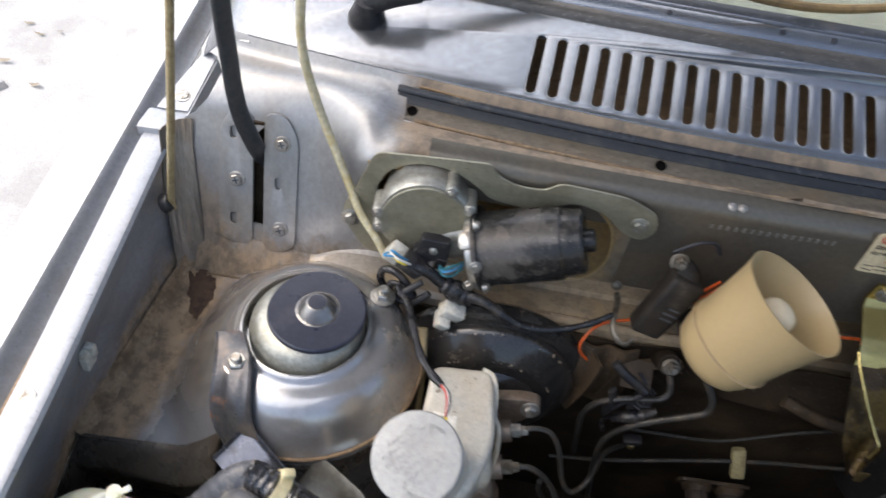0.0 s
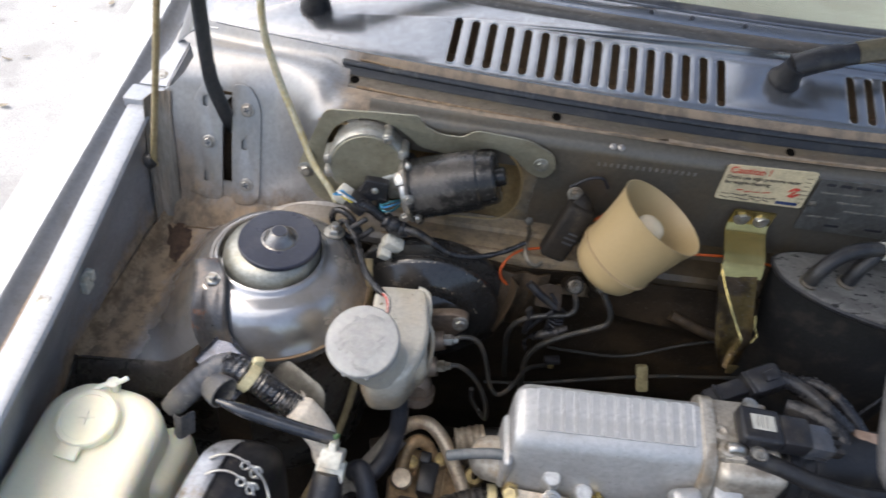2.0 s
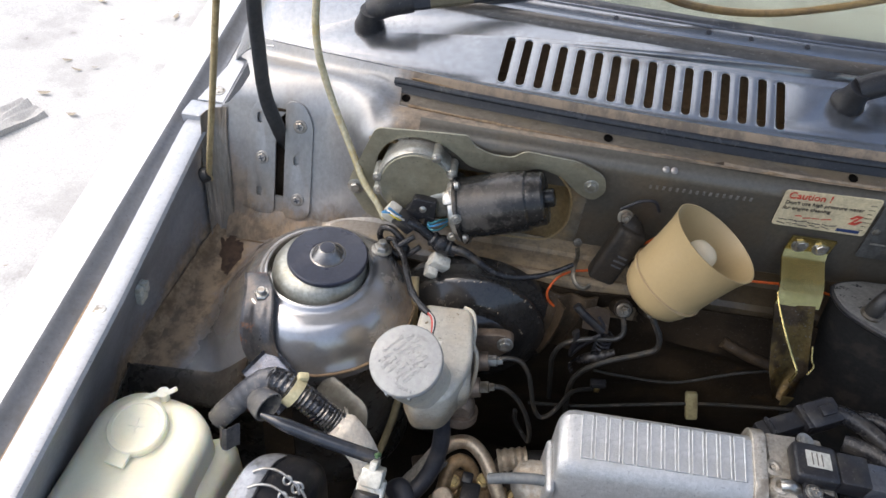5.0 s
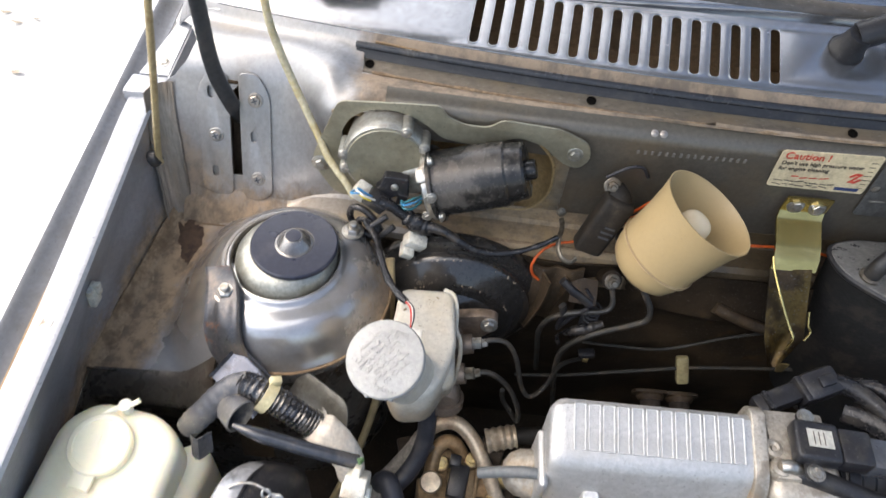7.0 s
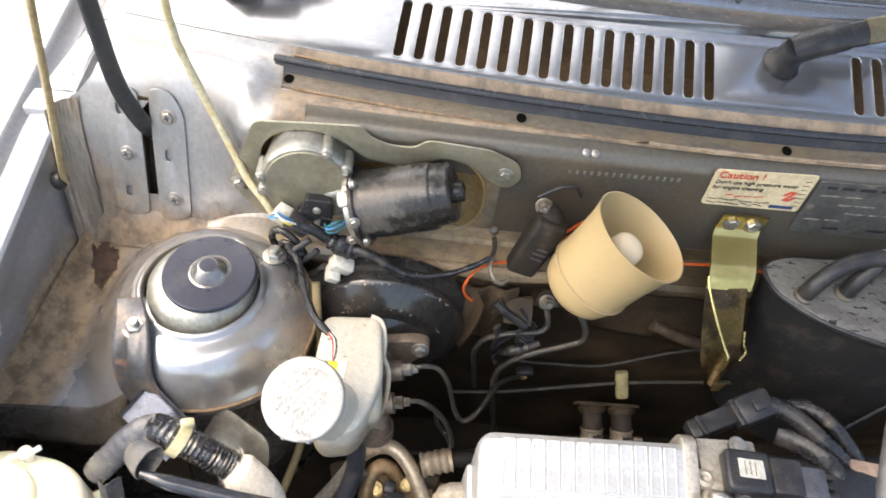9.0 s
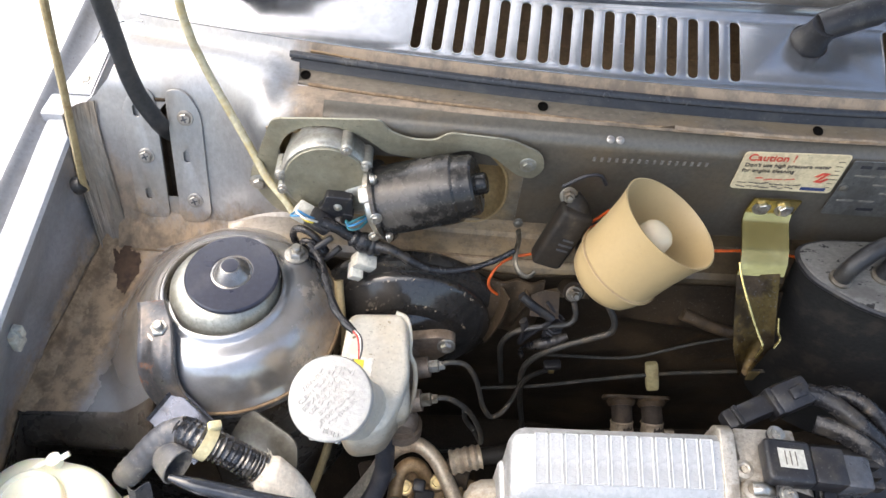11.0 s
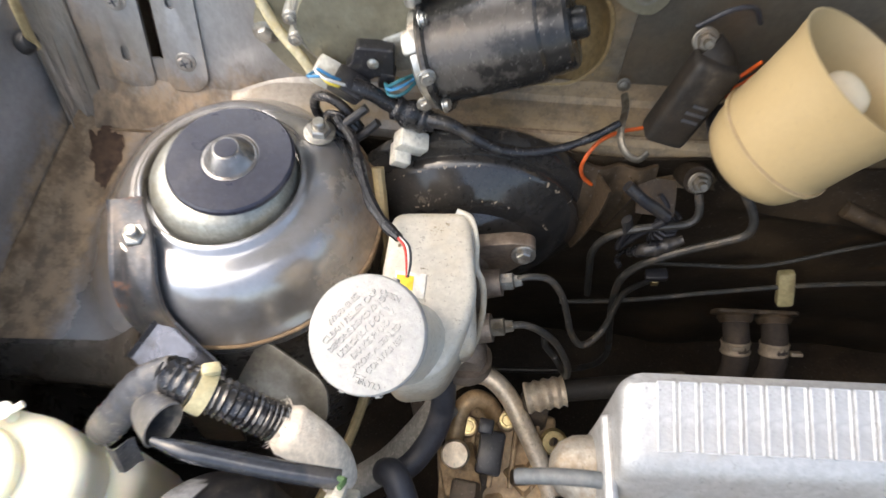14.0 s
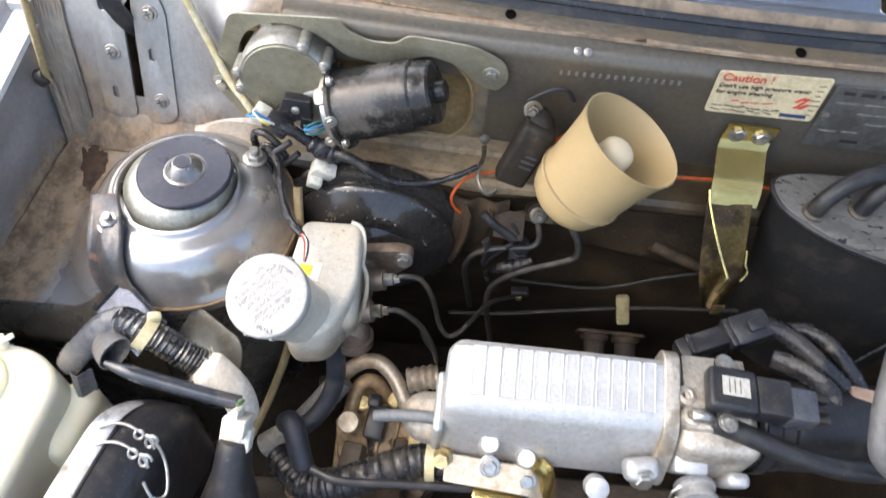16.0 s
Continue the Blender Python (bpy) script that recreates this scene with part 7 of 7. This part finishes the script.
part("green_wire", tube([(0.089, -0.264, 0.738), (0.093, -0.266, 0.744), (0.091, -0.271, 0.748)], 0.0016, 6), mat("green wire", (0.06, 0.12, 0.05), 0.5), co)
dk = thing("intake_duct", "black air-cleaner duct with a grey cuff and spring clips", "air duct")
DUCT_AXIS = [Vector((-0.034, -0.470, 0.690)), Vector((-0.020, -0.380, 0.694)), Vector((-0.006, -0.304, 0.690)), Vector((0.004, -0.262, 0.684))]
DUCT_LINE = curve_points(DUCT_AXIS, 8)
DUCT_SEC = [(-0.010, -0.070), (-0.0125, 0.030), (-0.0120, 0.0380), (-0.0095, 0.0420), (0.004, 0.0445), (0.0085, 0.0440), (0.020, 0.0405), (0.031, 0.0330), (0.039, 0.0220), (0.0435, 0.008), (0.045, -0.010), (0.045, -0.070)]


def duct_point(u, sec, v, lift=0.0):
    """A point on the duct, whose far end is rounded over."""
    k = min(u * (len(DUCT_LINE) - 1), len(DUCT_LINE) - 1.001)
    c = DUCT_LINE[int(k)].lerp(DUCT_LINE[int(k) + 1], k - int(k))
    j = min(v * (len(sec) - 1), len(sec) - 1.001)
    a, b = Vector(sec[int(j)]), Vector(sec[int(j) + 1])
    p = a.lerp(b, j - int(j))
    end = max(0.0, (u - 0.72) / 0.28)
    s = math.sqrt(max(0.0, 1 - end * end * 0.96))
    return c + Vector((p.x * (0.35 + 0.65 * s) + 0.012 * end * end, 0.006 * end, (p.y + lift) * s if p.y > 0 else p.y))


part("duct", sheet(lambda u, v: duct_point(u, DUCT_SEC, v), 48, 33, 0.0015), PLASTIC, dk, "", 50)
part("cuff", sheet(lambda u, v: duct_point(u, DUCT_SEC[1:6], v, 0.0012) + Vector((-0.0008, 0, 0)), 48, 12, 0.001), mat("pale worn cuff plastic", (0.30, 0.31, 0.33), 0.30, 0.35, (0.16, 0.165, 0.17), 40, (0.5, 0.6), dirt=(0.30, 0.24, 0.17), dirt_scale=30, dirt_at=(0.58, 0.72)), dk, "pale worn cuff")
part("cuff_edge", tube([duct_point(0.02 * i, DUCT_SEC, 0.46, 0.002) for i in range(46)], 0.0011, 6, step=2), PLASTIC, dk)
for dy in (0.0, -0.014):
    wire = [(-0.006, -0.294 + dy, 0.7365), (0.002, -0.291 + dy, 0.7385), (0.012, -0.290 + dy, 0.7375), (0.022, -0.293 + dy, 0.7345), (0.030, -0.297 + dy, 0.7295), (0.034, -0.302 + dy, 0.7255)]
    part("spring_clip", tube(wire, 0.0012, 8), STEEL, dk, "bent steel wire clip")
    e = Vector((0.0325, -0.298 + dy, 0.7285))
    part("clip_loop", tube([e + Vector((0.0036 * math.cos(a) - 0.0016 * a / 3, 0.0032 * math.sin(a), 0.003 * math.sin(a))) for a in [0.7 * i for i in range(13)]], 0.0012, 8, step=3), STEEL, dk)
    part("clip_loop", tube([e + Vector((-0.010 + 0.0032 * math.cos(a), 0.003 + 0.0026 * math.sin(a), 0.004 + 0.002 * math.sin(a))) for a in [0.7 * i for i in range(10)]], 0.0011, 8, step=3), STEEL, dk)
part("clip_tail", tube([(0.034, -0.298, 0.728), (0.041, -0.306, 0.722), (0.046, -0.318, 0.716), (0.047, -0.330, 0.712), (0.040, -0.334, 0.716), (0.033, -0.326, 0.724)], 0.0012, 8), STEEL, dk)

# ---- deep centre: air-conditioning pipes and hoses ----
ac = thing("refrigerant_pipes", "dusty aluminium refrigerant pipes bent over the gearbox", "pipes")
part("pipe", tube([(0.126, -0.175, 0.530), (0.134, -0.160, 0.548), (0.146, -0.151, 0.562), (0.161, -0.147, 0.574), (0.177, -0.149, 0.577), (0.193, -0.162, 0.571), (0.207, -0.184, 0.560), (0.220, -0.207, 0.548), (0.232, -0.232, 0.530)], 0.0078, 18), PIPE, ac)
part("pipe", tube([(0.150, -0.215, 0.540), (0.152, -0.190, 0.553), (0.156, -0.172, 0.561), (0.167, -0.163, 0.564), (0.180, -0.167, 0.556), (0.190, -0.182, 0.530)], 0.0075, 16), OILY, ac)
part("end_fitting", lathe([(0, 0), (0.011, 0), (0.0115, 0.006), (0.010, 0.010), (0, 0.011)], axis_frame((0.153, -0.206, 0.556), (-0.1, -0.3, 0.9)), 24), PIPE, ac)
part("clamp_plate", prism(rounded([(-0.012, -0.03), (0.012, -0.03), (0.012, 0.02), (-0.012, 0.02)], 0.005), 0.006, axis_frame((0.152, -0.226, 0.535), (0, -0.4, 0.9)), 0.001, [circle(0, -0.012, 0.006)]), OILY, ac)
part("crimp_fitting", tube([(0.206, -0.166, 0.580), (0.216, -0.164, 0.582), (0.226, -0.162, 0.584), (0.236, -0.160, 0.585)], 0.012, 20, radii=lambda t: 1 + 0.08 * math.sin(t * 26)), PIPE, ac, "brass crimp fitting")
part("ac_hose", tube([(0.236, -0.160, 0.585), (0.27, -0.156, 0.586), (0.33, -0.150, 0.588)], 0.0088, 14), BOOTP, ac)
part("eyelet", lathe([(0.004, 0), (0.010, 0), (0.011, 0.004), (0.009, 0.007), (0.004, 0.007)], axis_frame((0.231, -0.191, 0.550), (0, -0.4, 0.9)), 24), BRASS, ac)
gbx = thing("gearbox_cover", "oily golden-brown gearbox cover with bolts and a black plug", "gearbox")
part("cover", box((0.085, 0.075, 0.03), pose(0.190, -0.198, 0.522, 14, 0, -6), 0.005, 3), OILY, gbx)
for dx, dy, h in ((-0.028, 0.018, 0.012), (0.030, -0.012, 0.014), (0.004, 0.024, 0.010), (-0.030, -0.022, 0.014)):
    part("boss", lathe([(0, -0.01), (0.010, -0.01), (0.009, h - 0.002), (0.008, h), (0, h)], axis_frame((0.190 + dx, -0.198 + dy, 0.536 + 0.25 * dy), (0, -0.24, 0.97)), 20), OILY, gbx)
    bolt(gbx, (0.190 + dx, -0.198 + dy - 0.24 * h, 0.536 + 0.25 * dy + h), (0, -0.24, 0.97), 0.005, 0.004, 0.007, BRASS)
for k in range(4):
    part("rib", box((0.004, 0.055, 0.012), pose(0.166 + 0.017 * k, -0.200, 0.538, 14, 0, -6), 0.0015), OILY, gbx)
bk = part("plug", box((0.020, 0.034, 0.030), pose(0.180, -0.204, 0.556, 14, 0, -8), 0.003), PLASTIC, gbx, "black plug")
part("stalk", box((0.012, 0.012, 0.026), pose(0.176, -0.186, 0.566, 14, 0, -8), 0.002), PLASTIC, bk)
for pts, r in (([(0.140, -0.180, 0.680), (0.142, -0.186, 0.655), (0.141, -0.194, 0.628), (0.134, -0.208, 0.608), (0.121, -0.224, 0.598), (0.106, -0.235, 0.60)], 0.0088),
               ([(0.104, -0.236, 0.622), (0.110, -0.240, 0.635), (0.116, -0.250, 0.634), (0.122, -0.264, 0.624), (0.132, -0.284, 0.606), (0.15, -0.31, 0.585)], 0.0098)):
    solo("rubber_hose", tube(pts, r, 18), mat("dark blue-grey rubber", (0.03, 0.033, 0.042), 0.42, 0.0, (0.05, 0.05, 0.055), 40), "smooth dark rubber hose under the reservoir", "hose", group="rubber hoses")
solo("sheathed_hose", tube([(0.143, -0.176, 0.592), (0.134, -0.186, 0.584), (0.122, -0.198, 0.572), (0.10, -0.215, 0.55), (0.07, -0.23, 0.53)], 0.0125, 18), CLOTH, "hose in a worn silver-grey woven sheath", "hose")
solo("ribbed_loom", tube([(0.10, -0.26, 0.60), (0.130, -0.285, 0.612), (0.165, -0.285, 0.628), (0.20, -0.272, 0.638), (0.235, -0.264, 0.645), (0.275, -0.272, 0.640), (0.32, -0.28, 0.63)], 0.0145, 18, step=16, radii=lambda t: 1 + 0.05 * math.sin(t * 240)), TAPE, "thick black ribbed loom under the manifold", "wiring loom")
solo("loom_tie", lathe([(0.0155, -0.004), (0.0172, -0.004), (0.0172, 0.004), (0.0155, 0.004)], axis_frame((0.236, -0.264, 0.645), (1, 0, 0.1)), 28), YBAND, "yellowed tie round the loom", "cable tie")
solo("thin_cable", tube([(0.140, -0.287, 0.665), (0.165, -0.295, 0.668), (0.21, -0.293, 0.668), (0.28, -0.290, 0.668), (0.33, -0.292, 0.665)], 0.0036, 10), RUBBER, "thin black cable under the manifold", "cable")
solo("brown_rod", tube([(0.092, -0.062, 0.74), (0.096, -0.09, 0.71), (0.095, -0.12, 0.66), (0.085, -0.16, 0.60), (0.06, -0.21, 0.54), (0.03, -0.26, 0.50)], 0.0042, 10), mat("yellow-brown cable", (0.30, 0.23, 0.12), 0.5, 0.0, (0.2, 0.15, 0.08), 30), "yellow-brown cable beside the tower", "cable")

# ---- hose, wipers and the clip on the apron ----
solo("washer_hose", tube([(0.052, -0.020, 0.775), (0.042, -0.012, 0.788), (0.026, 0.000, 0.803), (0.012, 0.014, 0.826), (-0.008, 0.030, 0.865), (-0.019, 0.036, 0.895), (-0.026, 0.038, 0.928), (-0.026, 0.040, 0.97), (-0.018, 0.06, 1.05), (-0.01, 0.16, 1.13)], 0.0036, 12), CLEARHOSE, "yellowed clear washer hose running up to the bonnet", "hose")
for x0, y0 in ((0.4935, 0.097 + cowl_bow(0.49)), (0.002, 0.092 + cowl_bow(0.002))):
    wpv = thing("windscreen_wiper", "black wiper arm on a rubber-sleeved spindle through the cowl", "wiper", group="windscreen wipers")
    z0 = SLOPE(y0 - cowl_bow(x0)) + cowl_dip(x0)
    part("sleeve", lathe([(0, -0.008), (0.015, -0.008), (0.0165, 0.0), (0.0155, 0.003), (0.0125, 0.012), (0.0115, 0.022), (0, 0.024)], axis_frame((x0, y0, z0), (0.12, -0.25, 0.95)), 28), RUBBER, wpv, "black rubber sleeve")
    part("knuckle", tube([(x0 + 0.001, y0 - 0.004, z0 + 0.018), (x0 + 0.020, y0 - 0.002, z0 + 0.027), (x0 + 0.045, y0 + 0.004, z0 + 0.033)], 0.0125, 16, flat=0.75), RUBBER, wpv)
    part("arm", tube([(x0 + 0.040, y0 + 0.003, z0 + 0.032), (x0 + 0.085, y0 + 0.014, z0 + 0.039), (x0 + 0.16, y0 + 0.038, z0 + 0.050), (x0 + 0.30, y0 + 0.09, z0 + 0.075)], 0.011, 12, flat=0.5), PLASTIC, wpv)
    part("tape_patch", tube([(x0 + 0.062, y0 + 0.008, z0 + 0.0362), (x0 + 0.085, y0 + 0.014, z0 + 0.0395), (x0 + 0.105, y0 + 0.020, z0 + 0.0425)], 0.0116, 12, flat=0.52), mat("worn brown tape", (0.12, 0.10, 0.06), 0.4, 0.2), wpv, "worn brown patch")
ac_ = thing("apron_clip", "pale plastic clip on the inner wing", "clip")
part("body", box((0.007, 0.013, 0.024), pose(-0.1590, -0.143, 0.752, 0, 6, -4), 0.002), CONNW, ac_)
part("tongue", box((0.008, 0.006, 0.014), pose(-0.1550, -0.141, 0.760, 0, 6, -4), 0.0015), CONNW, ac_)
solo("screen_hose", tube([(0.240, 0.165, 0.990), (0.298, 0.146, 0.972), (0.342, 0.160, 0.959), (0.390, 0.172, 0.954), (0.443, 0.186, 0.955), (0.490, 0.200, 0.960), (0.545, 0.215, 0.970)], 0.0040, 10), mat("brown rubber hose", (0.22, 0.14, 0.055), 0.4, 0.0, (0.16, 0.10, 0.045), 40), "brown washer hose lying along the windscreen", "hose")
